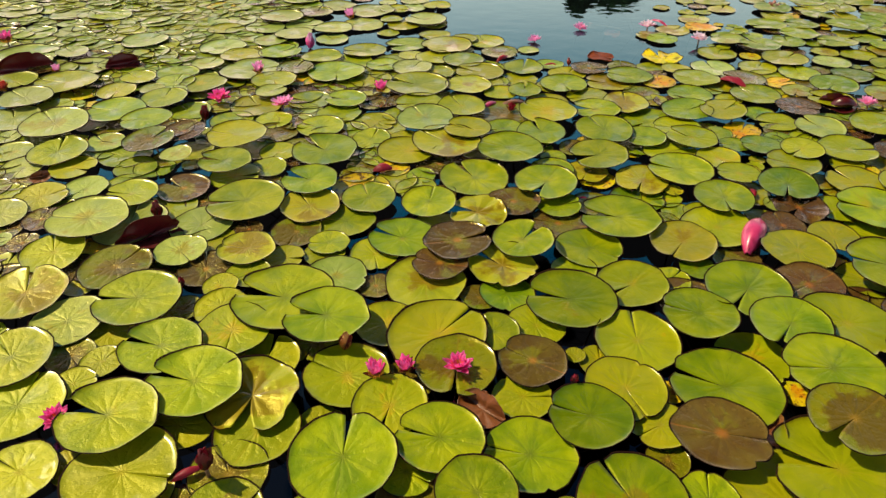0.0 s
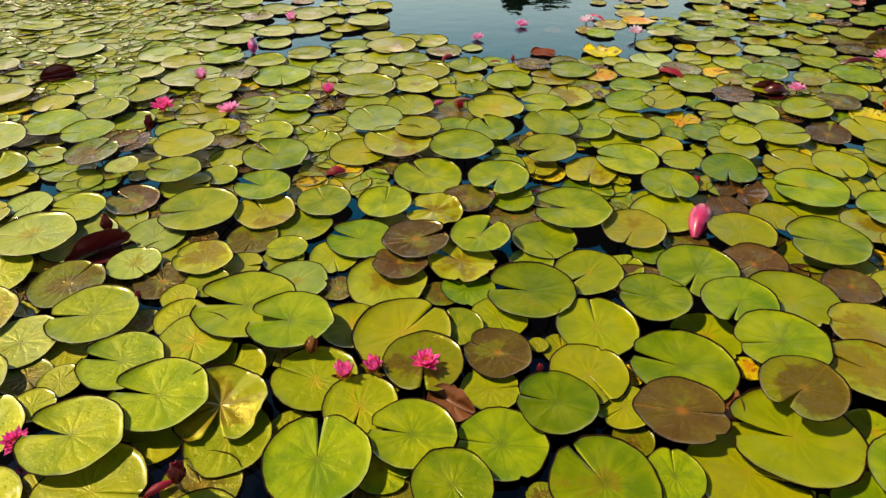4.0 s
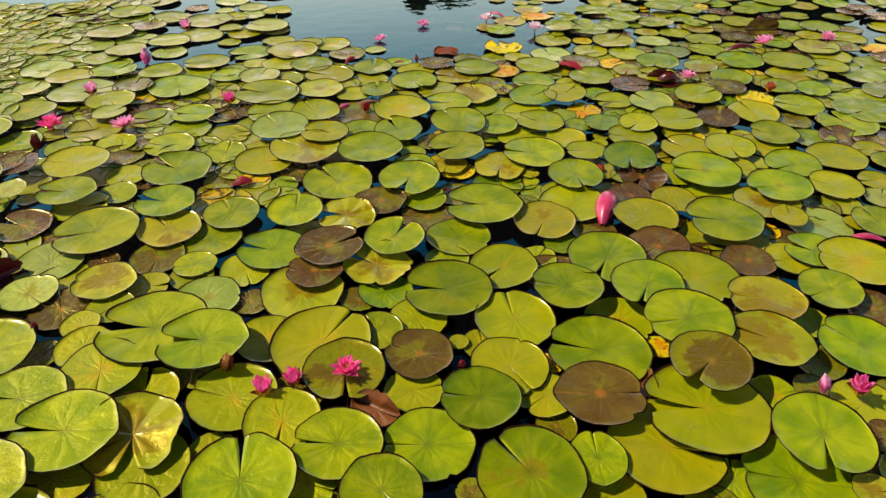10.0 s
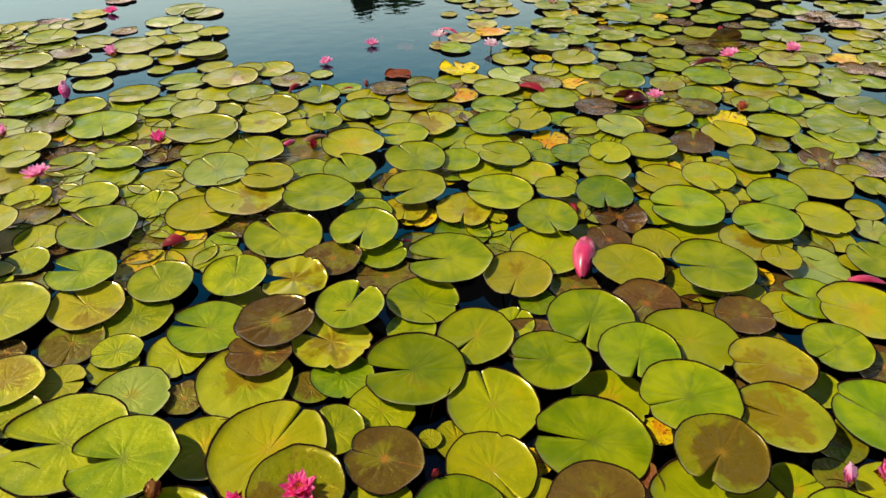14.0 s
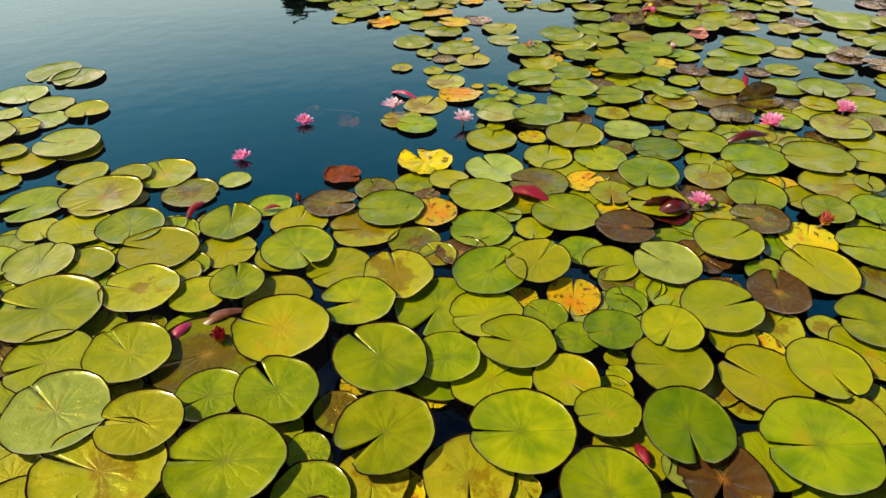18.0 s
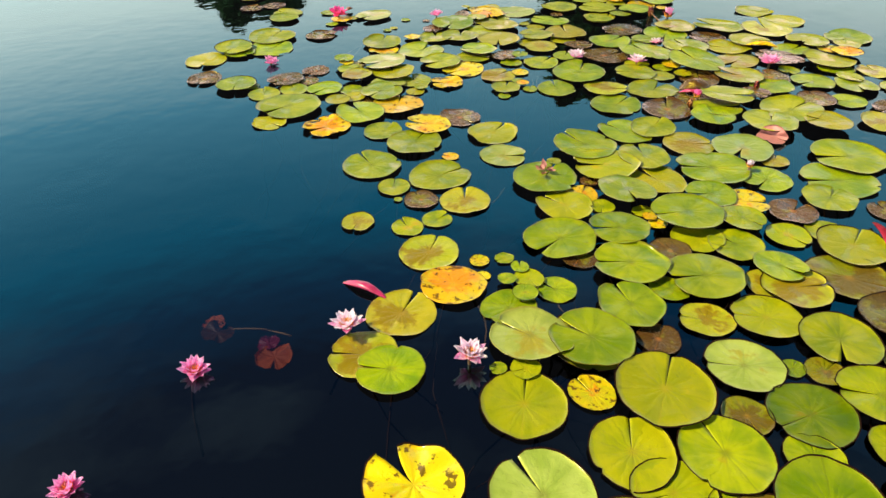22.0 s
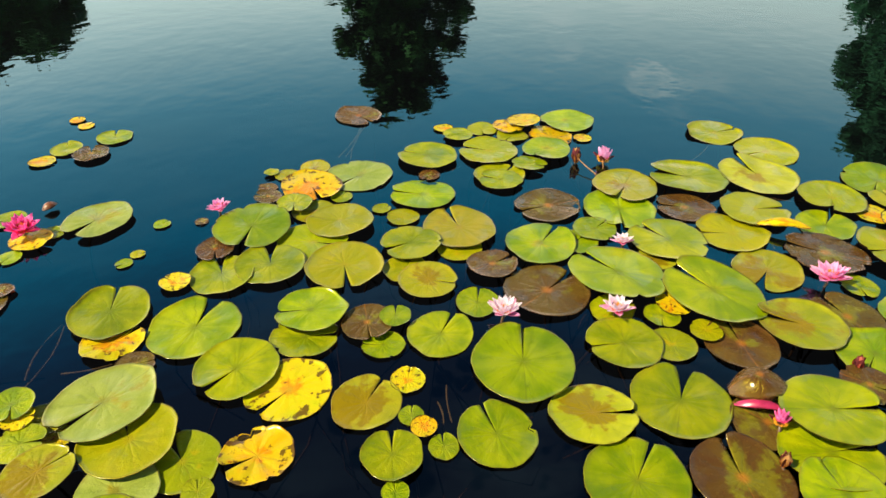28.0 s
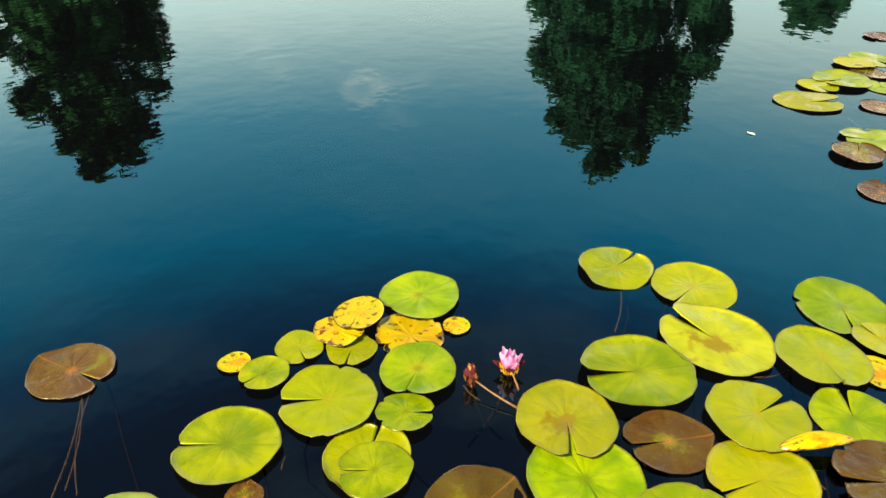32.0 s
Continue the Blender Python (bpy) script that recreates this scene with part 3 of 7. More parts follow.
def lily_pad(look_of, x, y, r, turn, layer, crowd, slit="", tilt=None, z=None):
    meshes = PAD_CROWD[look_of][slit] if slit else PAD_MESH[look_of]
    m = pad_pose(x, y, r, turn, layer, crowd, tilt, z)
    ob = holder("lily_pad", Matrix.Translation(m.translation), "", "")
    part("blade", meshes[rng_pad.randrange(len(meshes))], ob, Matrix.Translation(-m.translation) @ m)
    part("stalk", STALK_MESH[rng_pad.randrange(len(STALK_MESH))], ob, pose(0, 0, -0.006, 0, 0, rng_pad.uniform(0, 360)))
    taken.append((x, y, r))
    words = PAD_WORDS[look_of][0 if r > 0.1 else 1]
    edge = {"torn": "torn, ", "wide": "notched, "}.get(slit, "")
    where = "crowded among others" if crowd > 3 else ("overlapping others" if crowd > 0 else "alone on dark water")
    tagged(ob, words + ", " + edge + where, "lily pad", "lily pads on the pond")
    return ob


class Carpet:
    """Many pads joined into one mesh."""
    def __init__(self, island=True):
        self.verts, self.faces, self.uvs, self.mats, self.count = [], [], [], [], 0
        self.keys = list(PAD_LOOK)
        self.stock = {}
        for key in self.keys:
            made = []
            for me in PAD_MESH[key] + PAD_CROWD[key]["shut"] + PAD_CROWD[key]["split"][:1]:
                co = np.empty(len(me.vertices) * 3)
                me.vertices.foreach_get("co", co)
                uv = np.empty(len(me.loops) * 2)
                me.uv_layers["leaf"].data.foreach_get("uv", uv)
                made.append((co.reshape(-1, 3), [tuple(p.vertices) for p in me.polygons], uv, [p.material_index for p in me.polygons]))
            self.stock[key] = made

    def add(self, look_of, m, crowded=False):
        made = self.stock[look_of][-5 if crowded else 0:]
        co, faces, uv, back = made[rng_pad.randrange(len(made))]
        a = np.array(m)
        self.verts.append(co @ a[:3, :3].T + a[:3, 3])
        self.faces.extend(tuple(v + self.count for v in f) for f in faces)
        self.uvs.append(uv)
        self.mats.extend(len(self.keys) if b else self.keys.index(look_of) for b in back)
        self.count += len(co)

    def build(self, name, label):
        me = bpy.data.meshes.new(name)
        me.from_pydata(np.concatenate(self.verts).tolist(), [], self.faces)
        me.uv_layers.new(name="leaf").data.foreach_set("uv", np.concatenate(self.uvs))
        for key in self.keys:
            me.materials.append(PAD_MANY[key])
        me.materials.append(UNDER_RIM_SHADE)
        me.polygons.foreach_set("material_index", self.mats)
        me.polygons.foreach_set("use_smooth", [True] * len(me.polygons))
        ob = new(name, me)
        return tagged(ob, label, "lily pads", kind="stuff")


outer = Carpet()


def small_pad(look_of, x, y, r, turn, layer, crowd, slit="", tilt=None, z=None):
    outer.add(look_of, pad_pose(x, y, r, turn, layer, crowd, tilt, z), slit != "")
    taken.append((x, y, r))


small_pad("mottled", 1.150, 0.709, 0.050, 346, 2, 3, "torn", 2.4, 0.023)
small_pad("lime", 1.203, 0.765, 0.052, 30, 1, 2, "shut", 4.1, 0.007)
lily_pad("green", 1.008, 0.779, 0.125, 157, 2, 4, "shut", 4.4, 0.013)
small_pad("green", 0.866, 0.815, 0.062, 66, 1, 3, "shut", 4.4, 0.007)
small_pad("bronze", 1.302, 0.838, 0.055, 175, 2, 1, "shut", 4.4, 0.014)
small_pad("lime", 0.587, 0.838, 0.076, 192, 1, 3, "shut", 2.4, 0.007)
lily_pad("green", 1.122, 0.860, 0.121, 243, 4, 5, "split", 4.0, 0.049)
lily_pad("deep", 0.418, 0.912, 0.127, 119, 4, 4, "split", 3.0, 0.039)
small_pad("olive", 0.281, 0.913, 0.038, 30, 1, 1, "shut", 2.4, 0.007)
small_pad("green", 0.582, 0.920, 0.070, 80, 3, 3, "shut", 4.4, 0.034)
lily_pad("lime", 0.760, 0.926, 0.140, 333, 2, 5, "shut", 2.4, 0.021)
lily_pad("green", 0.083, 0.935, 0.096, 296, 4, 2, "shut", 2.4, 0.040)
small_pad("lime", 1.322, 0.948, 0.086, 200, 2, 2, "shut", 3.5, 0.011)
small_pad("olive", -0.652, 0.954, 0.069, 124, 2, 1, "shut", 3.2, 0.011)
lily_pad("lime", -0.717, 0.998, 0.130, 350, 3, 5, "shut", 2.6, 0.022)
lily_pad("lime", 0.899, 1.000, 0.154, 165, 3, 6, "wide", 2.8, 0.040)
lily_pad("lime", -0.952, 1.001, 0.087, 155, 3, 2, "shut", 4.4, 0.015)
small_pad("green", -0.075, 1.012, 0.070, 328, 2, 2, "shut", 4.4, 0.011)
small_pad("olive", 1.232, 1.023, 0.053, 285, 1, 4, "shut", 4.4, 0.007)
small_pad("lime", 1.115, 1.024, 0.067, 359, 2, 5, "shut", 4.4, 0.011)
small_pad("lime", -0.844, 1.026, 0.059, 304, 0, 3, "shut", 1.5, 0.005)
lily_pad("green", -0.219, 1.027, 0.131, 89, 4, 4, "split", 2.4, 0.042)
small_pad("olive", 0.532, 1.050, 0.053, 226, 1, 3, "shut", 3.4, 0.007)
lily_pad("green", 0.211, 1.057, 0.113, 168, 3, 4, "shut", 2.5, 0.015)
lily_pad("bronze", 0.657, 1.087, 0.109, 348, 4, 5, "shut", 2.6, 0.057)
lily_pad("green", 0.000, 1.089, 0.107, 165, 4, 5, "split", 3.5, 0.036)
small_pad("olive", 1.316, 1.113, 0.074, 57, 1, 3, "shut", 3.2, 0.007)
lily_pad("olive", 0.971, 1.114, 0.110, 214, 4, 3, "wide", 3.3, 0.080)
lily_pad("green", 1.466, 1.132, 0.123, 122, 4, 2, "split", 4.1, 0.019)
lily_pad("lime", -0.440, 1.132, 0.110, 72, 2, 4, "shut", 3.4, 0.011)
lily_pad("green", -0.798, 1.138, 0.122, 168, 4, 6, "wide", 3.4, 0.052)
small_pad("lime", 0.535, 1.144, 0.075, 210, 2, 4, "shut", 2.8, 0.019)
small_pad("lime", -0.639, 1.149, 0.090, 186, 0, 6, "shut", 1.5, 0.005)
small_pad("lime", -0.292, 1.152, 0.060, 58, 1, 3, "shut", 2.4, 0.007)
lily_pad("deep", 0.366, 1.159, 0.106, 163, 4, 4, "split", 3.2, 0.036)
lily_pad("mottled", 1.194, 1.174, 0.110, 141, 3, 5, "shut", 3.3, 0.060)
small_pad("green", -0.758, 1.189, 0.073, 276, 3, 4, "shut", 4.4, 0.017)
lily_pad("lime", -0.124, 1.192, 0.099, 258, 3, 3, "split", 3.8, 0.031)
lily_pad("green", -1.058, 1.196, 0.120, 84, 3, 2, "shut", 3.6, 0.020)
lily_pad("mottled", -0.474, 1.229, 0.124, 269, 3, 4, "torn", 4.4, 0.029)
small_pad("lime", 0.212, 1.244, 0.081, 359, 2, 4, "split", 4.4, 0.011)
lily_pad("lime", 0.474, 1.257, 0.109, 288, 3, 5, "shut", 2.4, 0.029)
lily_pad("green", -0.628, 1.257, 0.124, 168, 4, 6, "split", 3.3, 0.048)
small_pad("amber", 0.913, 1.262, 0.045, 350, 0, 3, "torn", 1.5, 0.005)
small_pad("amber", 0.584, 1.265, 0.043, 342, 0, 2, "torn", 1.5, 0.005)
small_pad("lime", 1.394, 1.267, 0.067, 112, 1, 2, "shut", 4.4, 0.007)
small_pad("lime", -0.952, 1.273, 0.059, 25, 1, 2, "shut", 4.1, 0.018)
lily_pad("green", 0.739, 1.276, 0.146, 154, 3, 6, "split", 2.4, 0.016)
small_pad("bronze", 1.623, 1.278, 0.085, 5, 2, 1, "torn", 4.4, 0.011)
lily_pad("green", 1.004, 1.287, 0.127, 179, 4, 6, "shut", 2.7, 0.075)
lily_pad("lime", -0.245, 1.305, 0.115, 156, 2, 4, "shut", 4.4, 0.024)
lily_pad("olive", 0.042, 1.329, 0.112, 266, 4, 2, "split", 4.1, 0.036)
lily_pad("mottled", 1.290, 1.340, 0.111, 159, 2, 3, "shut", 2.8, 0.056)
lily_pad("green", -1.147, 1.350, 0.113, 136, 4, 3, "shut", 4.4, 0.040)
lily_pad("bronze", 0.247, 1.357, 0.096, 147, 3, 3, "shut", 3.9, 0.030)
small_pad("lime", -0.914, 1.359, 0.061, 58, 1, 4, "shut", 4.2, 0.017)
lily_pad("green", 1.530, 1.360, 0.097, 193, 3, 2, "shut", 3.9, 0.038)
small_pad("lime", -0.472, 1.375, 0.096, 84, 1, 6, "shut", 3.1, 0.010)
small_pad("lime", 0.435, 1.380, 0.064, 86, 0, 3, "shut", 1.5, 0.005)
lily_pad("lime", 0.849, 1.387, 0.103, 181, 2, 5, "shut", 3.3, 0.011)
small_pad("olive", -1.014, 1.389, 0.070, 312, 1, 4, "torn", 3.6, 0.009)
lily_pad("green", -0.761, 1.395, 0.110, 168, 3, 3, "split", 4.0, 0.043)
small_pad("lime", 0.368, 1.396, 0.029, 169, 1, 1, "torn", 4.4, 0.014)
small_pad("olive", -0.359, 1.448, 0.082, 260, 1, 4, "shut", 3.9, 0.007)
lily_pad("lime", 0.550, 1.452, 0.124, 88, 2, 5, "shut", 3.5, 0.018)
lily_pad("lime", -0.008, 1.464, 0.142, 46, 3, 4, "shut", 2.7, 0.027)
lily_pad("lime", -0.586, 1.467, 0.112, 272, 2, 5, "shut", 2.4, 0.037)
lily_pad("lime", 1.720, 1.470, 0.128, 146, 3, 3, "shut", 3.7, 0.035)
lily_pad("green", 0.978, 1.477, 0.113, 232, 3, 4, "split", 2.5, 0.061)
small_pad("green", 0.150, 1.485, 0.078, 114, 1, 3, "shut", 4.4, 0.021)
small_pad("lime", -0.947, 1.487, 0.073, 18, 0, 4, "shut", 1.5, 0.005)
lily_pad("lime", 1.146, 1.492, 0.132, 158, 2, 4, "shut", 3.4, 0.049)
lily_pad("green", -0.325, 1.503, 0.123, 173, 4, 5, "wide", 2.4, 0.064)
small_pad("lime", 0.275, 1.519, 0.091, 282, 1, 4, "shut", 2.4, 0.013)
lily_pad("pale", -1.080, 1.522, 0.108, 222, 3, 5, "shut", 4.0, 0.021)
lily_pad("deep", 0.737, 1.524, 0.108, 163, 3, 4, "split", 3.5, 0.059)
lily_pad("lime", -0.156, 1.527, 0.096, 328, 2, 3, "shut", 3.9, 0.011)
small_pad("lime", 1.540, 1.557, 0.086, 184, 1, 4, "shut", 4.4, 0.016)
small_pad("bronze", 1.386, 1.565, 0.085, 333, 2, 3, "shut", 4.4, 0.023)
lily_pad("green", 1.627, 1.566, 0.094, 142, 3, 2, "wide", 4.4, 0.029)
small_pad("lime", -0.647, 1.575, 0.081, 244, 1, 4, "shut", 4.2, 0.032)
small_pad("olive", -0.776, 1.599, 0.062, 38, 0, 2, "shut", 1.5, 0.005)
lily_pad("green", -0.465, 1.600, 0.152, 169, 4, 6, "wide", 3.3, 0.051)
lily_pad("green", -0.905, 1.607, 0.133, 182, 4, 5, "split", 3.2, 0.040)
lily_pad("deep", 0.386, 1.620, 0.137, 165, 4, 4, "wide", 3.3, 0.032)
lily_pad("mottled", -1.255, 1.634, 0.128, 104, 4, 3, "split", 4.3, 0.037)
lily_pad("green", 0.919, 1.645, 0.133, 232, 3, 4, "split", 3.3, 0.054)
small_pad("olive", 0.116, 1.660, 0.061, 328, 0, 3, "shut", 1.5, 0.005)
small_pad("green", 0.202, 1.669, 0.087, 140, 1, 4, "shut", 3.0, 0.015)
small_pad("lime", 1.466, 1.669, 0.066, 120, 1, 4, "shut", 4.1, 0.015)
lily_pad("bronze", 1.116, 1.675, 0.107, 207, 2, 3, "shut", 3.5, 0.047)
lily_pad("green", 1.975, 1.679, 0.097, 93, 2, 3, "shut", 4.4, 0.028)
small_pad("lime", -0.679, 1.681, 0.058, 251, 1, 3, "shut", 4.4, 0.031)
small_pad("lime", 1.899, 1.696, 0.044, 299, 1, 2, "shut", 4.4, 0.020)
small_pad("lime", -1.131, 1.700, 0.049, 1, 0, 2, "shut", 1.5, 0.005)
small_pad("bronze", -0.206, 1.717, 0.060, 102, 0, 2, "shut", 1.5, 0.005)
lily_pad("lime", 0.594, 1.717, 0.114, 213, 3, 1, "split", 4.0, 0.015)
lily_pad("mottled", -0.051, 1.725, 0.136, 94, 2, 6, "wide", 2.4, 0.014)
lily_pad("pale", 1.774, 1.729, 0.118, 298, 1, 5, "shut", 3.3, 0.007)
small_pad("amber", 1.574, 1.735, 0.048, 70, 0, 2, "torn", 1.5, 0.005)
lily_pad("pale", -0.339, 1.750, 0.107, 230, 2, 4, "shut", 3.1, 0.013)
small_pad("lime", -0.611, 1.751, 0.075, 230, 1, 4, "shut", 2.4, 0.026)
small_pad("lime", 1.345, 1.751, 0.095, 328, 1, 3, "shut", 2.4, 0.007)
small_pad("lime", 1.679, 1.771, 0.067, 64, 2, 3, "shut", 3.3, 0.035)
lily_pad("green", 1.420, 1.779, 0.139, 163, 4, 6, "wide", 3.3, 0.048)
lily_pad("olive", -1.044, 1.784, 0.118, 62, 2, 5, "shut", 2.7, 0.027)
small_pad("bronze", -0.758, 1.789, 0.091, 104, 1, 5, "torn", 4.1, 0.015)
lily_pad("mottled", 0.195, 1.798, 0.117, 141, 2, 5, "torn", 2.4, 0.031)
small_pad("olive", -0.893, 1.799, 0.067, 230, 0, 4, "shut", 1.5, 0.005)
lily_pad("bronze", -0.007, 1.800, 0.090, 163, 3, 3, "shut", 2.6, 0.036)
small_pad("lime", -1.425, 1.819, 0.074, 88, 0, 2, "shut", 1.5, 0.005)
small_pad("deep", 0.833, 1.820, 0.062, 15, 1, 2, "shut", 4.4, 0.007)
small_pad("lime", 1.959, 1.840, 0.075, 304, 1, 2, "shut", 3.1, 0.007)
small_pad("amber", 1.301, 1.849, 0.037, 223, 0, 4, "torn", 1.5, 0.004)
small_pad("pale", 2.142, 1.852, 0.069, 47, 1, 1, "shut", 4.4, 0.007)
small_pad("bronze", 0.978, 1.858, 0.080, 349, 0, 3, "shut", 1.5, 0.005)
small_pad("lime", -0.518, 1.860, 0.067, 351, 1, 2, "shut", 4.4, 0.012)
lily_pad("lime", 1.165, 1.864, 0.117, 299, 2, 5, "shut", 2.5, 0.044)
lily_pad("lime", -1.287, 1.871, 0.112, 113, 2, 5, "shut", 4.3, 0.022)
lily_pad("mottled", -0.645, 1.874, 0.098, 172, 2, 3, "shut", 2.9, 0.040)
small_pad("pale", -0.866, 1.875, 0.089, 310, 2, 4, "torn", 2.4, 0.029)
lily_pad("mottled", 1.670, 1.887, 0.122, 2, 2, 4, "shut", 2.4, 0.026)
small_pad("lime", -0.392, 1.888, 0.072, 315, 1, 3, "shut", 2.4, 0.007)
small_pad("lime", -0.225, 1.889, 0.088, 281, 1, 2, "torn", 4.1, 0.007)
lily_pad("bronze", 0.051, 1.908, 0.112, 15, 4, 5, "split", 2.7, 0.053)
lily_pad("green", 0.270, 1.919, 0.109, 50, 3, 2, "wide", 3.4, 0.051)
small_pad("amber", -1.162, 1.919, 0.077, 330, 0, 4, "shut", 1.5, 0.005)
lily_pad("green", 0.496, 1.924, 0.114, 327, 2, 2, "shut", 3.4, 0.011)
small_pad("bronze", -1.423, 1.931, 0.057, 87, 1, 2, "torn", 4.4, 0.019)
small_pad("green", -0.385, 1.941, 0.070, 182, 2, 3, "split", 3.2, 0.018)
lily_pad("mottled", 0.814, 1.944, 0.121, 236, 2, 4, "shut", 3.5, 0.026)
lily_pad("lime", 2.006, 1.947, 0.101, 139, 2, 3, "shut", 4.4, 0.026)
small_pad("lime", 1.318, 1.947, 0.088, 256, 2, 5, "shut", 3.2, 0.045)
lily_pad("green", 1.767, 1.961, 0.121, 181, 3, 3, "split", 3.6, 0.045)
lily_pad("green", -0.135, 1.963, 0.115, 157, 3, 2, "split", 4.1, 0.025)
small_pad("pale", -1.523, 1.966, 0.043, 282, 1, 0, "shut", 4.4, 0.007)
small_pad("lime", 2.220, 1.974, 0.072, 171, 1, 1, "shut", 4.4, 0.007)
lily_pad("lime", 1.526, 2.001, 0.135, 172, 1, 6, "shut", 2.4, 0.007)
small_pad("olive", -0.511, 2.027, 0.094, 258, 1, 3, "shut", 3.2, 0.007)
small_pad("bronze", 1.182, 2.028, 0.081, 94, 2, 3, "shut", 4.2, 0.039)
small_pad("bronze", -0.678, 2.030, 0.052, 286, 0, 2, "shut", 1.5, 0.013)
small_pad("bronze", -0.744, 2.042, 0.056, 52, 0, 3, "shut", 1.5, 0.005)
lily_pad("lime", 0.966, 2.044, 0.127, 214, 2, 4, "shut", 2.4, 0.020)
lily_pad("pale", -1.246, 2.052, 0.135, 180, 3, 5, "shut", 3.6, 0.046)
lily_pad("pale", -1.109, 2.063, 0.140, 94, 2, 4, "shut", 3.0, 0.017)
lily_pad("pale", -0.854, 2.064, 0.115, 52, 2, 4, "shut", 4.3, 0.011)
lily_pad("green", 0.624, 2.076, 0.139, 168, 4, 3, "wide", 3.2, 0.042)
small_pad("bronze", 0.415, 2.090, 0.103, 163, 0, 4, "shut", 1.5, 0.005)
small_pad("bronze", -1.439, 2.097, 0.073, 92, 2, 3, "shut", 2.9, 0.011)
small_pad("green", -0.348, 2.101, 0.108, 176, 1, 4, "shut", 2.5, 0.007)
small_pad("green", 2.386, 2.108, 0.066, 250, 1, 1, "shut", 4.4, 0.011)
lily_pad("pale", -1.607, 2.126, 0.099, 134, 2, 2, "shut", 4.4, 0.012)
lily_pad("mottled", 0.126, 2.129, 0.108, 168, 2, 2, "torn", 3.5, 0.029)
lily_pad("green", 1.958, 2.139, 0.116, 193, 2, 4, "shut", 3.8, 0.026)
lily_pad("green", 1.562, 2.144, 0.141, 158, 4, 5, "split", 3.4, 0.040)
lily_pad("bronze", 1.292, 2.154, 0.106, 221, 2, 4, "torn", 2.4, 0.035)
small_pad("lime", 0.953, 2.158, 0.070, 325, 1, 2, "shut", 3.0, 0.007)
small_pad("lime", 1.427, 2.159, 0.084, 315, 2, 4, "shut", 4.4, 0.027)
lily_pad("lime", 2.182, 2.164, 0.123, 157, 2, 2, "shut", 3.7, 0.021)
lily_pad("mottled", -0.487, 2.179, 0.115, 125, 2, 5, "split", 3.3, 0.024)
small_pad("mottled", 1.726, 2.180, 0.083, 214, 1, 3, "shut", 4.3, 0.013)
lily_pad("green", -0.049, 2.183, 0.102, 80, 3, 1, "shut", 4.4, 0.040)
small_pad("green", 0.430, 2.195, 0.085, 8, 1, 3, "shut", 4.2, 0.021)
lily_pad("green", -0.728, 2.196, 0.144, 189, 3, 5, "split", 3.5, 0.035)
lily_pad("bronze", 0.263, 2.208, 0.097, 184, 2, 4, "shut", 4.1, 0.027)
small_pad("mottled", 1.809, 2.215, 0.080, 110, 1, 3, "shut", 3.4, 0.007)
small_pad("lime", 2.394, 2.217, 0.073, 172, 1, 2, "shut", 4.4, 0.010)
lily_pad("green", 1.041, 2.220, 0.114, 267, 4, 2, "shut", 3.6, 0.042)
small_pad("pale", 1.255, 2.224, 0.057, 304, 1, 2, "shut", 3.0, 0.007)
lily_pad("green", -0.276, 2.234, 0.104, 108, 2, 2, "shut", 3.8, 0.027)
lily_pad("lime", -1.165, 2.235, 0.101, 175, 3, 3, "shut", 4.0, 0.039)
lily_pad("lime", -1.526, 2.252, 0.107, 34, 2, 3, "shut", 3.9, 0.011)
small_pad("lime", 0.830, 2.273, 0.076, 3, 0, 3, "shut", 1.5, 0.005)
lily_pad("deep", 1.304, 2.295, 0.112, 246, 5, 5, "split", 4.2, 0.055)
small_pad("mottled", 0.885, 2.313, 0.038, 276, 1, 3, "shut", 4.4, 0.016)
lily_pad("green", 0.393, 2.320, 0.125, 241, 3, 3, "wide", 3.7, 0.048)
lily_pad("bronze", -1.000, 2.322, 0.104, 150, 3, 3, "wide", 4.2, 0.015)
small_pad("mottled", 1.517, 2.324, 0.050, 300, 0, 3, "torn", 1.5, 0.005)
small_pad("pale", -1.387, 2.324, 0.092, 240, 1, 1, "shut", 4.4, 0.008)
lily_pad("lime", 1.783, 2.328, 0.108, 263, 3, 5, "split", 4.0, 0.036)
lily_pad("green", -0.514, 2.341, 0.112, 158, 3, 1, "wide", 3.8, 0.045)
small_pad("lime", 1.969, 2.347, 0.108, 280, 1, 4, "shut", 3.3, 0.007)
small_pad("bronze", 2.366, 2.358, 0.101, 239, 1, 2, "shut", 3.7, 0.007)
lily_pad("lime", 1.612, 2.369, 0.117, 118, 3, 6, "split", 3.4, 0.022)
lily_pad("mottled", 0.779, 2.384, 0.112, 248, 3, 5, "split", 3.6, 0.021)
small_pad("mottled", 1.484, 2.392, 0.058, 356, 1, 3, "torn", 4.4, 0.012)
lily_pad("green", 0.125, 2.413, 0.141, 122, 3, 1, "wide", 3.4, 0.015)
small_pad("lime", -0.821, 2.414, 0.104, 2, 1, 4, "shut", 3.3, 0.018)
small_pad("amber", 0.610, 2.415, 0.074, 241, 0, 3, "shut", 1.5, 0.005)
lily_pad("lime", 1.163, 2.416, 0.080, 168, 3, 2, "shut", 3.9, 0.039)
lily_pad("green", 2.062, 2.426, 0.110, 147, 3, 2, "wide", 3.9, 0.026)
small_pad("green", -0.088, 2.442, 0.062, 272, 1, 0, "shut", 4.4, 0.007)
lily_pad("green", 0.941, 2.443, 0.127, 158, 4, 5, "shut", 3.2, 0.040)
small_pad("mottled", 0.578, 2.463, 0.089, 247, 1, 3, "shut", 2.4, 0.016)
small_pad("green", 2.688, 2.463, 0.101, 155, 0, 3)
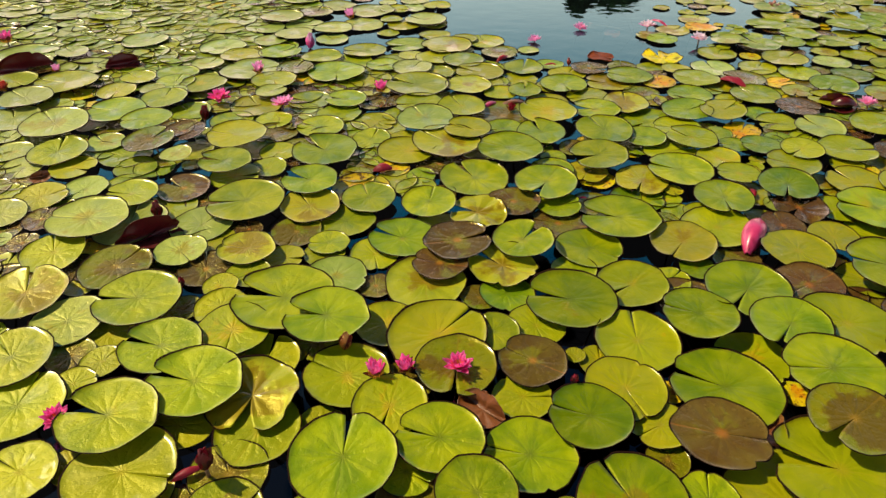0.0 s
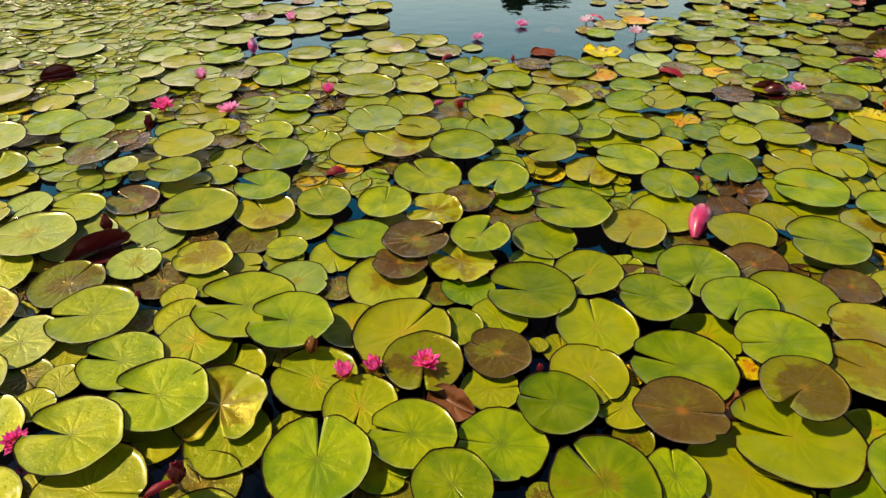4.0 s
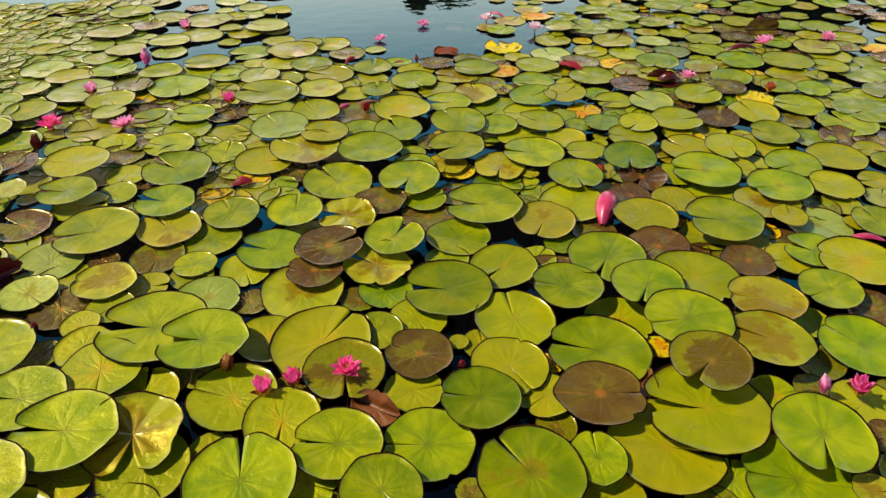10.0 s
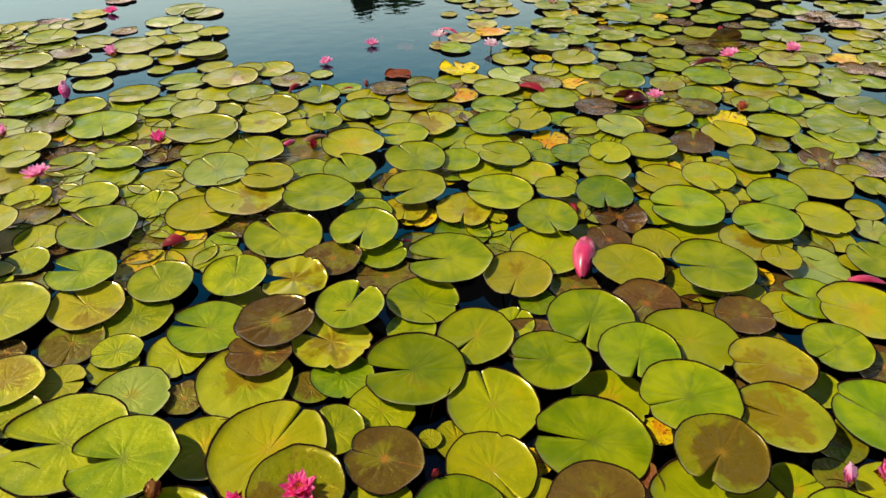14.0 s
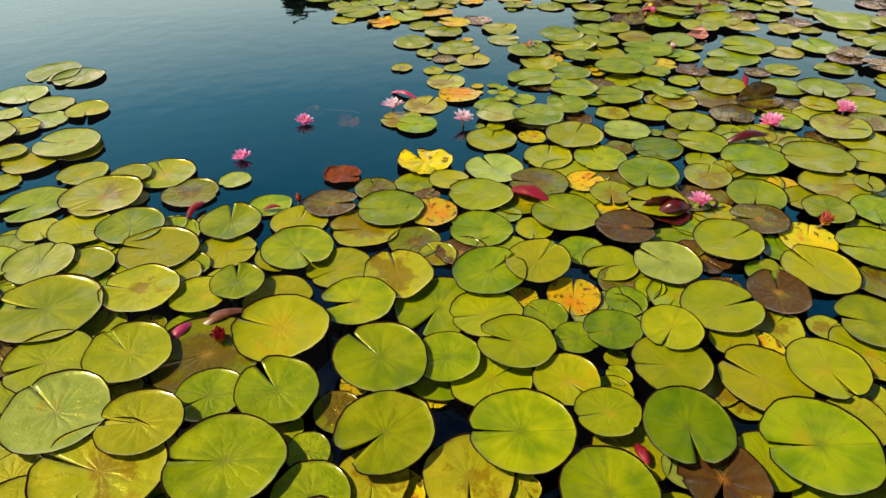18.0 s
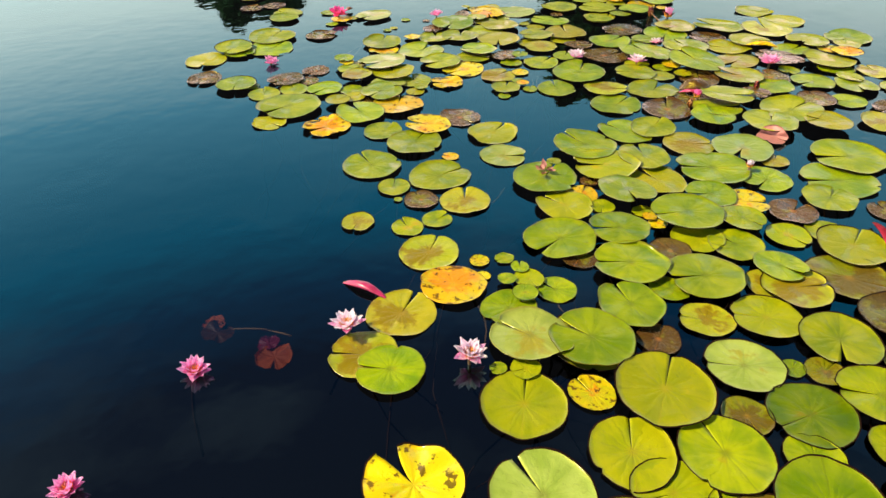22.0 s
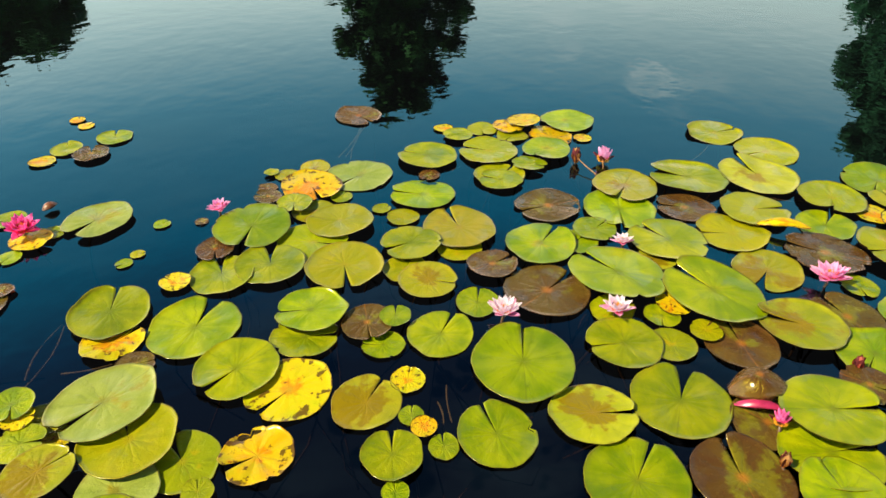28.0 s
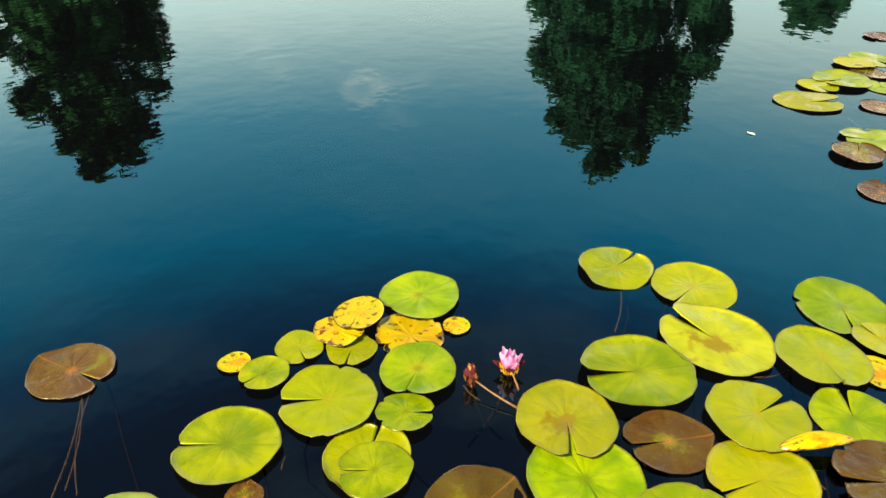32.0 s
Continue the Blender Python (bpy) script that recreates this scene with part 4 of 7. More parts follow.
lily_pad("green", 0.438, 2.467, 0.093, 279, 3, 5, "shut", 2.4, 0.023)
small_pad("amber", 1.686, 2.470, 0.078, 204, 1, 5, "shut", 2.4, 0.011)
lily_pad("green", -0.874, 2.472, 0.105, 173, 3, 3, "split", 3.6, 0.059)
lily_pad("green", 2.479, 2.472, 0.134, 98, 1, 6)
small_pad("mottled", 1.941, 2.475, 0.052, 356, 0, 2, "shut", 1.5, 0.005)
lily_pad("lime", 1.406, 2.489, 0.110, 158, 2, 6, "shut", 3.3, 0.045)
small_pad("lime", -0.711, 2.491, 0.078, 240, 1, 3, "torn", 4.4, 0.017)
small_pad("pale", -1.718, 2.498, 0.092, 275, 1, 2, "shut", 3.1, 0.007)
small_pad("lime", -1.513, 2.504, 0.097, 337, 1, 1, "shut", 3.0, 0.007)
small_pad("green", -1.258, 2.506, 0.088, 164, 1, 1, "shut", 3.4, 0.007)
small_pad("amber", -0.201, 2.508, 0.068, 101, 0, 1, "shut", 1.5, 0.005)
small_pad("lime", 1.643, 2.519, 0.071, 217, 2, 3, "shut", 3.4, 0.022)
small_pad("mottled", 1.807, 2.532, 0.084, 20, 1, 3, "shut", 3.2, 0.007)
small_pad("lime", 1.281, 2.536, 0.037, 116, 1, 2, "shut", 3.7, 0.007)
small_pad("pale", -1.093, 2.537, 0.068, 245, 2, 1, "shut", 4.3, 0.055)
small_pad("lime", 2.431, 2.537, 0.060, 38, 0, 4)
small_pad("amber", -1.035, 2.540, 0.047, 349, 0, 1, "torn", 1.5, 0.005)
lily_pad("lime", 1.128, 2.551, 0.090, 287, 3, 4, "split", 4.4, 0.037)
lily_pad("green", 0.637, 2.556, 0.122, 201, 5, 5, "wide", 4.0, 0.049)
lily_pad("green", 2.662, 2.580, 0.149, 201, 2, 5)
small_pad("green", 0.461, 2.585, 0.058, 273, 1, 5, "shut", 3.2, 0.007)
small_pad("lime", 1.310, 2.593, 0.034, 68, 1, 3, "shut", 3.5, 0.007)
lily_pad("lime", 1.484, 2.594, 0.087, 217, 4, 2, "split", 4.4, 0.060)
small_pad("green", 0.460, 2.596, 0.056, 284, 2, 4, "split", 4.2, 0.015)
lily_pad("green", 0.277, 2.615, 0.135, 160, 5, 6, "split", 3.4, 0.050)
lily_pad("green", -1.624, 2.618, 0.126, 100, 3, 5, "split", 3.6, 0.025)
lily_pad("green", -0.500, 2.627, 0.139, 140, 3, 1, "wide", 3.2, 0.031)
small_pad("lime", -0.695, 2.632, 0.086, 248, 1, 3, "shut", 3.5, 0.017)
lily_pad("bronze", 1.915, 2.634, 0.102, 56, 3, 3, "split", 3.7, 0.025)
lily_pad("lime", 1.696, 2.634, 0.117, 354, 3, 4, "split", 3.0, 0.038)
small_pad("pale", -1.837, 2.637, 0.091, 205, 1, 3, "shut", 4.2, 0.010)
lily_pad("lime", 0.956, 2.638, 0.110, 10, 2, 6, "shut", 2.4, 0.026)
lily_pad("lime", -0.154, 2.645, 0.122, 348, 2, 4, "split", 3.4, 0.020)
small_pad("amber", 0.804, 2.654, 0.044, 242, 0, 3, "torn", 1.5, 0.005)
small_pad("deep", 1.344, 2.667, 0.085, 172, 2, 4, "shut", 2.6, 0.042)
lily_pad("olive", -1.251, 2.667, 0.108, 54, 3, 3, "split", 4.0, 0.058)
small_pad("lime", -0.801, 2.680, 0.097, 308, 0, 2, "shut", 1.5, 0.005)
lily_pad("lime", 2.132, 2.683, 0.126, 94, 3, 3, "shut", 3.4, 0.015)
small_pad("green", 1.238, 2.684, 0.066, 171, 2, 2, "shut", 3.0, 0.032)
small_pad("olive", 0.557, 2.691, 0.065, 274, 2, 4, "shut", 4.4, 0.011)
lily_pad("mottled", 0.012, 2.699, 0.150, 143, 3, 5, "split", 2.9, 0.040)
small_pad("lime", 0.406, 2.699, 0.069, 21, 1, 4, "shut", 2.4, 0.007)
lily_pad("green", 2.389, 2.704, 0.122, 148, 2, 3, "shut", 3.6, 0.017)
lily_pad("lime", 1.063, 2.712, 0.104, 143, 4, 4, "split", 3.3, 0.054)
lily_pad("green", 0.846, 2.722, 0.112, 330, 2, 4, "shut", 2.9, 0.015)
lily_pad("lime", -0.892, 2.726, 0.129, 168, 3, 1, "shut", 3.3, 0.057)
small_pad("pale", -1.471, 2.731, 0.089, 141, 2, 1, "shut", 3.8, 0.011)
lily_pad("green", 0.871, 2.741, 0.093, 184, 3, 5, "shut", 4.4, 0.042)
small_pad("green", 2.667, 2.753, 0.066, 232, 1, 2)
lily_pad("bronze", -1.132, 2.764, 0.095, 60, 2, 2, "shut", 4.4, 0.054)
small_pad("lime", 2.011, 2.771, 0.033, 223, 1, 2, "shut", 3.6, 0.007)
small_pad("green", -0.318, 2.773, 0.089, 75, 2, 2, "shut", 4.4, 0.015)
small_pad("amber", 0.627, 2.773, 0.045, 155, 0, 2, "torn", 1.5, 0.005)
small_pad("deep", 2.966, 2.776, 0.125, 218, 1, 1)
small_pad("lime", -0.180, 2.777, 0.077, 239, 2, 4, "shut", 4.4, 0.010)
small_pad("green", -1.762, 2.778, 0.112, 276, 1, 4, "shut", 2.4, 0.007)
small_pad("bronze", -1.179, 2.788, 0.087, 103, 2, 3, "shut", 4.4, 0.053)
small_pad("green", 1.477, 2.789, 0.068, 74, 2, 1, "shut", 2.9, 0.010)
small_pad("pale", -1.934, 2.795, 0.063, 71, 1, 2, "shut", 3.4, 0.007)
lily_pad("green", 0.706, 2.798, 0.129, 115, 4, 4, "split", 3.4, 0.052)
lily_pad("green", 0.429, 2.798, 0.111, 106, 4, 5, "split", 3.8, 0.038)
lily_pad("lime", 0.103, 2.800, 0.102, 158, 4, 4, "wide", 3.3, 0.056)
small_pad("green", 1.208, 2.807, 0.066, 115, 2, 3, "shut", 2.8, 0.029)
small_pad("green", 1.585, 2.819, 0.049, 278, 1, 2, "split", 3.2, 0.007)
lily_pad("amber", 2.239, 2.831, 0.100, 44, 2, 3, "shut", 3.4, 0.010)
lily_pad("green", 0.266, 2.856, 0.089, 194, 3, 4, "split", 4.3, 0.027)
lily_pad("pale", -1.751, 2.867, 0.153, 133, 3, 6, "shut", 3.3, 0.043)
small_pad("amber", 1.342, 2.869, 0.086, 59, 2, 2, "split", 4.0, 0.010)
lily_pad("green", 2.596, 2.873, 0.091, 239, 2, 3, "shut", 4.1, 0.022)
lily_pad("lime", 1.055, 2.885, 0.108, 169, 2, 5, "shut", 2.4, 0.022)
lily_pad("pale", 1.699, 2.891, 0.112, 114, 3, 3, "shut", 4.1, 0.024)
small_pad("bronze", 1.850, 2.891, 0.093, 278, 0, 2, "shut", 1.5, 0.005)
lily_pad("green", -1.347, 2.892, 0.112, 191, 2, 3, "shut", 3.7, 0.053)
lily_pad("green", -0.562, 2.906, 0.113, 160, 2, 1, "split", 3.1, 0.011)
small_pad("olive", -1.528, 2.910, 0.091, 174, 0, 4, "shut", 1.5, 0.005)
lily_pad("pale", -0.082, 2.914, 0.132, 119, 4, 5, "shut", 3.9, 0.052)
lily_pad("lime", 1.969, 2.915, 0.117, 9, 3, 3, "shut", 3.3, 0.027)
small_pad("amber", 1.200, 2.929, 0.048, 188, 0, 3, "torn", 1.5, 0.005)
small_pad("pale", -1.619, 2.929, 0.086, 91, 1, 3, "shut", 4.2, 0.016)
small_pad("olive", -0.748, 2.929, 0.054, 250, 1, 1, "shut", 4.3, 0.006)
lily_pad("green", 2.437, 2.937, 0.093, 200, 3, 3, "split", 3.2, 0.025)
small_pad("olive", 0.172, 2.938, 0.074, 147, 0, 4, "shut", 1.5, 0.005)
lily_pad("lime", 1.539, 2.969, 0.092, 178, 2, 1, "split", 3.9, 0.009)
lily_pad("green", 0.940, 2.977, 0.135, 219, 2, 4, "wide", 2.1, 0.009)
small_pad("lime", -0.790, 2.979, 0.089, 291, 2, 2, "shut", 3.2, 0.011)
lily_pad("pale", -2.004, 2.980, 0.126, 118, 2, 3, "split", 3.5, 0.015)
lily_pad("bronze", 2.159, 2.981, 0.101, 153, 3, 3, "split", 3.1, 0.026)
small_pad("lime", 2.717, 3.012, 0.058, 41, 2, 1, "split", 3.2, 0.033)
lily_pad("green", -1.536, 3.019, 0.138, 174, 2, 5, "shut", 2.6, 0.042)
lily_pad("olive", 0.276, 3.022, 0.155, 177, 2, 4, "shut", 2.4, 0.018)
lily_pad("lime", 1.303, 3.030, 0.108, 33, 3, 3, "split", 2.9, 0.047)
lily_pad("lime", 0.485, 3.033, 0.141, 145, 3, 4, "split", 2.6, 0.038)
lily_pad("green", 3.019, 3.046, 0.154, 48, 1, 3)
small_pad("lime", 2.446, 3.047, 0.084, 180, 1, 4, "shut", 2.4, 0.008)
lily_pad("green", 1.142, 3.047, 0.118, 18, 3, 4, "split", 3.0, 0.041)
lily_pad("green", -0.498, 3.059, 0.107, 23, 2, 2, "shut", 2.6, 0.009)
lily_pad("mottled", 2.607, 3.068, 0.129, 337, 2, 6, "split", 2.6, 0.020)
lily_pad("green", 0.720, 3.073, 0.111, 173, 3, 4, "wide", 2.8, 0.031)
lily_pad("green", -1.213, 3.083, 0.104, 132, 2, 2, "shut", 2.9, 0.009)
lily_pad("lime", 0.083, 3.085, 0.122, 116, 3, 4, "split", 2.7, 0.039)
lily_pad("bronze", 1.693, 3.110, 0.103, 328, 3, 2, "split", 2.4, 0.031)
lily_pad("green", 2.282, 3.123, 0.114, 223, 3, 5, "split", 2.6, 0.016)
small_pad("lime", -1.891, 3.129, 0.096, 48, 1, 4, "shut", 2.3, 0.010)
small_pad("lime", -1.083, 3.130, 0.060, 193, 1, 2, "shut", 2.9, 0.006)
lily_pad("lime", 2.887, 3.138, 0.102, 145, 2, 3, "wide", 2.9, 0.027)
lily_pad("lime", -0.121, 3.149, 0.122, 186, 3, 5, "split", 2.6, 0.025)
lily_pad("mottled", -0.910, 3.153, 0.132, 118, 2, 4, "shut", 2.2, 0.009)
lily_pad("mottled", 0.879, 3.160, 0.119, 85, 3, 4, "shut", 2.4, 0.027)
small_pad("pale", -1.811, 3.161, 0.061, 14, 1, 2, "shut", 2.4, 0.006)
small_pad("amber", 2.449, 3.162, 0.061, 81, 1, 3, "torn", 2.5, 0.005)
lily_pad("green", -1.365, 3.176, 0.116, 88, 2, 4, "shut", 2.4, 0.041)
small_pad("bronze", 2.138, 3.179, 0.068, 268, 1, 2, "shut", 2.6, 0.006)
lily_pad("pale", -2.045, 3.181, 0.130, 147, 3, 3, "shut", 2.2, 0.038)
small_pad("bronze", -0.224, 3.200, 0.062, 318, 2, 3, "shut", 2.6, 0.017)
lily_pad("green", -0.483, 3.207, 0.106, 170, 3, 3, "wide", 2.3, 0.025)
lily_pad("lime", 1.902, 3.219, 0.112, 148, 2, 3, "split", 2.0, 0.023)
small_pad("lime", 0.505, 3.220, 0.104, 166, 1, 2, "shut", 1.5, 0.005)
lily_pad("green", -0.667, 3.229, 0.112, 169, 2, 1, "wide", 2.3, 0.007)
small_pad("bronze", -0.291, 3.232, 0.090, 80, 2, 4, "split", 2.5, 0.007)
small_pad("mottled", 1.045, 3.241, 0.066, 102, 1, 1, "shut", 2.5, 0.005)
lily_pad("lime", 2.698, 3.241, 0.136, 148, 3, 3, "shut", 2.0, 0.036)
small_pad("amber", 1.740, 3.255, 0.066, 348, 1, 5, "torn", 1.6, 0.006)
small_pad("lime", 1.415, 3.256, 0.071, 243, 1, 1, "shut", 2.1, 0.005)
small_pad("pale", -1.352, 3.258, 0.079, 100, 2, 5, "shut", 2.4, 0.038)
lily_pad("lime", -1.635, 3.273, 0.104, 274, 2, 0, "shut", 2.3, 0.035)
small_pad("pale", -0.864, 3.279, 0.076, 35, 2, 2, "shut", 1.9, 0.037)
small_pad("lime", 0.015, 3.280, 0.066, 72, 1, 2, "shut", 2.3, 0.005)
lily_pad("green", 1.554, 3.283, 0.126, 120, 3, 5, "shut", 2.0, 0.022)
small_pad("lime", 0.719, 3.288, 0.110, 194, 1, 3, "wide", 2.3, 0.006)
lily_pad("lime", 3.017, 3.290, 0.119, 140, 1, 4, "shut", 1.2, 0.022)
small_pad("lime", 0.282, 3.292, 0.089, 169, 2, 4, "wide", 2.1, 0.024)
lily_pad("green", 0.403, 3.301, 0.087, 82, 4, 3, "split", 1.9, 0.036)
small_pad("amber", -1.842, 3.305, 0.097, 172, 0, 3, "shut", 0.0, 0.004)
small_pad("green", -1.232, 3.306, 0.063, 282, 1, 2, "shut", 1.6, 0.005)
small_pad("pale", -1.469, 3.308, 0.063, 33, 3, 3, "shut", 2.2, 0.036)
lily_pad("mottled", 2.212, 3.314, 0.097, 43, 2, 4, "shut", 2.0, 0.018)
small_pad("bronze", -1.027, 3.322, 0.092, 331, 1, 3, "shut", 1.6, 0.005)
lily_pad("green", 1.238, 3.322, 0.115, 148, 2, 3, "split", 1.6, 0.007)
small_pad("mottled", 2.341, 3.338, 0.068, 63, 1, 3, "shut", 1.8, 0.010)
small_pad("mottled", 1.792, 3.346, 0.085, 237, 2, 4, "split", 1.4, 0.017)
lily_pad("green", 2.484, 3.358, 0.136, 171, 3, 3, "split", 1.5, 0.015)
small_pad("lime", 1.695, 3.375, 0.064, 54, 0, 4, "shut", 0.0, 0.004)
small_pad("pale", 1.374, 3.375, 0.051, 224, 1, 2, "shut", 1.5, 0.005)
lily_pad("mottled", 0.123, 3.377, 0.124, 153, 3, 6, "split", 1.3, 0.034)
small_pad("lime", 0.359, 3.379, 0.052, 315, 1, 3, "shut", 1.9, 0.005)
lily_pad("green", -0.140, 3.384, 0.163, 154, 4, 6, "wide", 1.3, 0.033)
small_pad("bronze", 2.921, 3.387, 0.097, 296, 0, 2, "shut", 0.0, 0.004)
lily_pad("lime", -1.237, 3.389, 0.122, 176, 3, 4, "shut", 1.3, 0.033)
lily_pad("green", 1.996, 3.400, 0.123, 230, 3, 2, "split", 1.5, 0.032)
lily_pad("lime", -1.953, 3.407, 0.160, 171, 3, 3, "shut", 1.4, 0.031)
small_pad("green", -1.391, 3.415, 0.102, 86, 1, 4, "shut", 1.1, 0.032)
small_pad("lime", 0.554, 3.425, 0.084, 83, 2, 1, "shut", 1.6, 0.006)
small_pad("olive", 3.205, 3.425, 0.101, 201, 1, 2, "shut", 1.2, 0.023)
lily_pad("mottled", 3.026, 3.429, 0.134, 14, 2, 3, "shut", 1.4, 0.032)
lily_pad("green", 0.618, 3.433, 0.123, 280, 3, 3, "shut", 1.2, 0.018)
lily_pad("lime", -2.236, 3.434, 0.123, 318, 1, 1, "shut", 0.8, 0.029)
small_pad("lime", 0.231, 3.436, 0.082, 43, 1, 4, "shut", 0.9, 0.019)
lily_pad("lime", -0.886, 3.446, 0.123, 289, 2, 5, "shut", 1.1, 0.031)
small_pad("lime", 2.292, 3.448, 0.070, 48, 1, 3, "shut", 1.2, 0.005)
small_pad("lime", -1.067, 3.449, 0.083, 198, 1, 4, "shut", 1.4, 0.005)
small_pad("amber", 1.752, 3.468, 0.079, 18, 1, 4, "torn", 1.1, 0.012)
small_pad("mottled", 2.751, 3.475, 0.083, 208, 1, 0, "shut", 0.8, 0.005)
small_pad("lime", 0.272, 3.479, 0.070, 100, 1, 4, "shut", 1.4, 0.013)
lily_pad("mottled", 0.868, 3.483, 0.129, 168, 1, 2, "shut", 0.7, 0.005)
small_pad("lime", -1.609, 3.487, 0.095, 145, 1, 1, "shut", 0.8, 0.029)
small_pad("amber", 1.121, 3.487, 0.099, 78, 1, 4, "shut", 0.6, 0.012)
small_pad("lime", 1.825, 3.501, 0.056, 219, 1, 2, "shut", 1.0, 0.005)
lily_pad("lime", -0.394, 3.518, 0.120, 218, 1, 3, "shut", 0.4, 0.006)
lily_pad("olive", 1.576, 3.521, 0.118, 148, 3, 3, "split", 0.6, 0.017)
lily_pad("lime", 1.330, 3.525, 0.123, 152, 2, 5, "split", 0.8, 0.017)
small_pad("lime", 0.397, 3.527, 0.103, 344, 1, 4, "shut", 0.8, 0.005)
lily_pad("green", -1.423, 3.555, 0.115, 344, 1, 3, "shut", 0.3, 0.027)
small_pad("lime", -0.270, 3.555, 0.044, 333, 0, 2, "shut", 0.0, 0.004)
lily_pad("green", 0.984, 3.561, 0.124, 162, 3, 4, "shut", 0.4, 0.017)
small_pad("bronze", -0.003, 3.566, 0.055, 204, 0, 3, "shut", 0.0, 0.004)
lily_pad("green", 2.396, 3.571, 0.104, 142, 2, 4, "shut", 0.6, 0.014)
lily_pad("lime", 3.345, 3.575, 0.119, 148, 1, 3, "shut", 0.6, 0.017)
lily_pad("lime", 0.185, 3.593, 0.136, 151, 3, 6, "shut", 0.0, 0.025)
small_pad("bronze", 1.144, 3.603, 0.053, 25, 1, 3, "shut", 0.5, 0.011)
small_pad("lime", -0.042, 3.609, 0.096, 143, 2, 5, "shut", 0.6, 0.017)
lily_pad("green", -0.585, 3.609, 0.159, 278, 2, 3, "shut", 0.6, 0.016)
small_pad("deep", 2.196, 3.610, 0.108, 177, 2, 2, "shut", 0.4, 0.005)
small_pad("lime", 2.589, 3.611, 0.082, 93, 1, 2, "shut", 0.5, 0.004)
lily_pad("green", 1.914, 3.614, 0.116, 81, 2, 4, "shut", 0.4, 0.013)
small_pad("lime", 0.662, 3.616, 0.111, 62, 2, 2, "shut", 0.3, 0.005)
small_pad("bronze", -2.189, 3.617, 0.080, 264, 1, 3, "shut", 0.6, 0.025)
lily_pad("pale", -1.046, 3.622, 0.159, 18, 1, 4, "shut", 0.1, 0.023)
small_pad("green", 2.896, 3.625, 0.098, 75, 1, 0, "shut", 0.6, 0.005)
lily_pad("olive", -0.813, 3.653, 0.105, 73, 3, 3, "split", 0.4, 0.025)
lily_pad("pale", -0.175, 3.663, 0.110, 65, 3, 4, "shut", 0.7, 0.025)
lily_pad("bronze", 0.795, 3.681, 0.103, 338, 3, 3, "split", 0.1, 0.016)
small_pad("lime", 0.042, 3.685, 0.096, 192, 1, 5, "shut", 0.0, 0.009)
lily_pad("pale", -1.986, 3.686, 0.156, 234, 1, 2, "shut", 0.2, 0.004)
small_pad("lime", 1.271, 3.687, 0.078, 325, 1, 3, "shut", 0.4, 0.012)
small_pad("lime", 3.190, 3.694, 0.091, 276, 1, 3, "shut", 0.3, 0.010)
lily_pad("green", 0.433, 3.694, 0.115, 78, 3, 2, "split", 0.2, 0.015)
small_pad("pale", -1.309, 3.713, 0.094, 70, 1, 2, "shut", 0.5, 0.025)
lily_pad("pale", 1.480, 3.715, 0.124, 93, 2, 2, "split", 0.2, 0.005)
small_pad("lime", 1.730, 3.719, 0.108, 56, 2, 2, "split", 0.3, 0.005)
small_pad("green", 1.141, 3.726, 0.080, 13, 1, 3, "shut", -0.2, 0.004)
small_pad("green", -0.335, 3.729, 0.100, 168, 2, 4, "wide", 0.4, 0.015)
small_pad("pale", 0.372, 3.738, 0.063, 252, 1, 1, "shut", 0.5, 0.004)
small_pad("deep", 2.286, 3.744, 0.035, 28, 1, 1, "shut", 0.1, 0.004)
small_pad("bronze", 3.056, 3.750, 0.067, 185, 0, 1, "shut", 0.0, 0.004)
small_pad("bronze", 2.714, 3.750, 0.107, 229, 2, 2, "split", 0.4, 0.012)
small_pad("green", -1.572, 3.753, 0.101, 192, 1, 0, "shut", 0.3, 0.004)
small_pad("pale", -2.279, 3.753, 0.088, 71, 1, 2, "shut", 0.1, 0.025)
small_pad("green", 2.488, 3.760, 0.113, 222, 2, 3, "split", -0.0, 0.011)
small_pad("olive", 3.520, 3.764, 0.087, 197, 1, 1, "shut", 0.4, 0.004)
small_pad("pale", 0.239, 3.776, 0.055, 77, 1, 1, "shut", 0.4, 0.004)
lily_pad("green", 0.106, 3.783, 0.119, 266, 2, 4, "shut", -0.5, 0.025)
lily_pad("green", -0.549, 3.807, 0.144, 108, 1, 4, "shut", -0.2, 0.004)
small_pad("pale", 2.175, 3.807, 0.106, 146, 2, 2, "split", 0.2, 0.008)
lily_pad("green", 3.341, 3.817, 0.126, 224, 2, 4, "split", 0.4, 0.021)
lily_pad("lime", 1.921, 3.829, 0.130, 42, 3, 5, "shut", -0.0, 0.022)
small_pad("lime", -0.055, 3.841, 0.109, 323, 2, 5, "shut", 0.1, 0.019)
lily_pad("amber", 1.235, 3.862, 0.120, 102, 2, 2, "torn", -0.1, 0.014)
small_pad("lime", -1.165, 3.863, 0.116, 168, 1, 4, "shut", 0.5, 0.023)
lily_pad("pale", -2.403, 3.864, 0.194, 26, 1, 3, "shut", -0.2, 0.013)
lily_pad("green", -0.701, 3.866, 0.113, 19, 2, 1, "shut", 0.3, 0.016)
small_pad("lime", -0.275, 3.879, 0.069, 145, 1, 2, "shut", 0.4, 0.004)
small_pad("lime", -0.195, 3.898, 0.076, 289, 2, 2, "shut", 0.2, 0.012)
small_pad("pale", -2.151, 3.910, 0.098, 136, 2, 2, "wide", 0.5, 0.025)
small_pad("amber", 1.759, 3.913, 0.064, 99, 1, 1, "torn", 0.5, 0.004)
lily_pad("green", -0.947, 3.918, 0.124, 42, 2, 1, "wide", 0.4, 0.025)
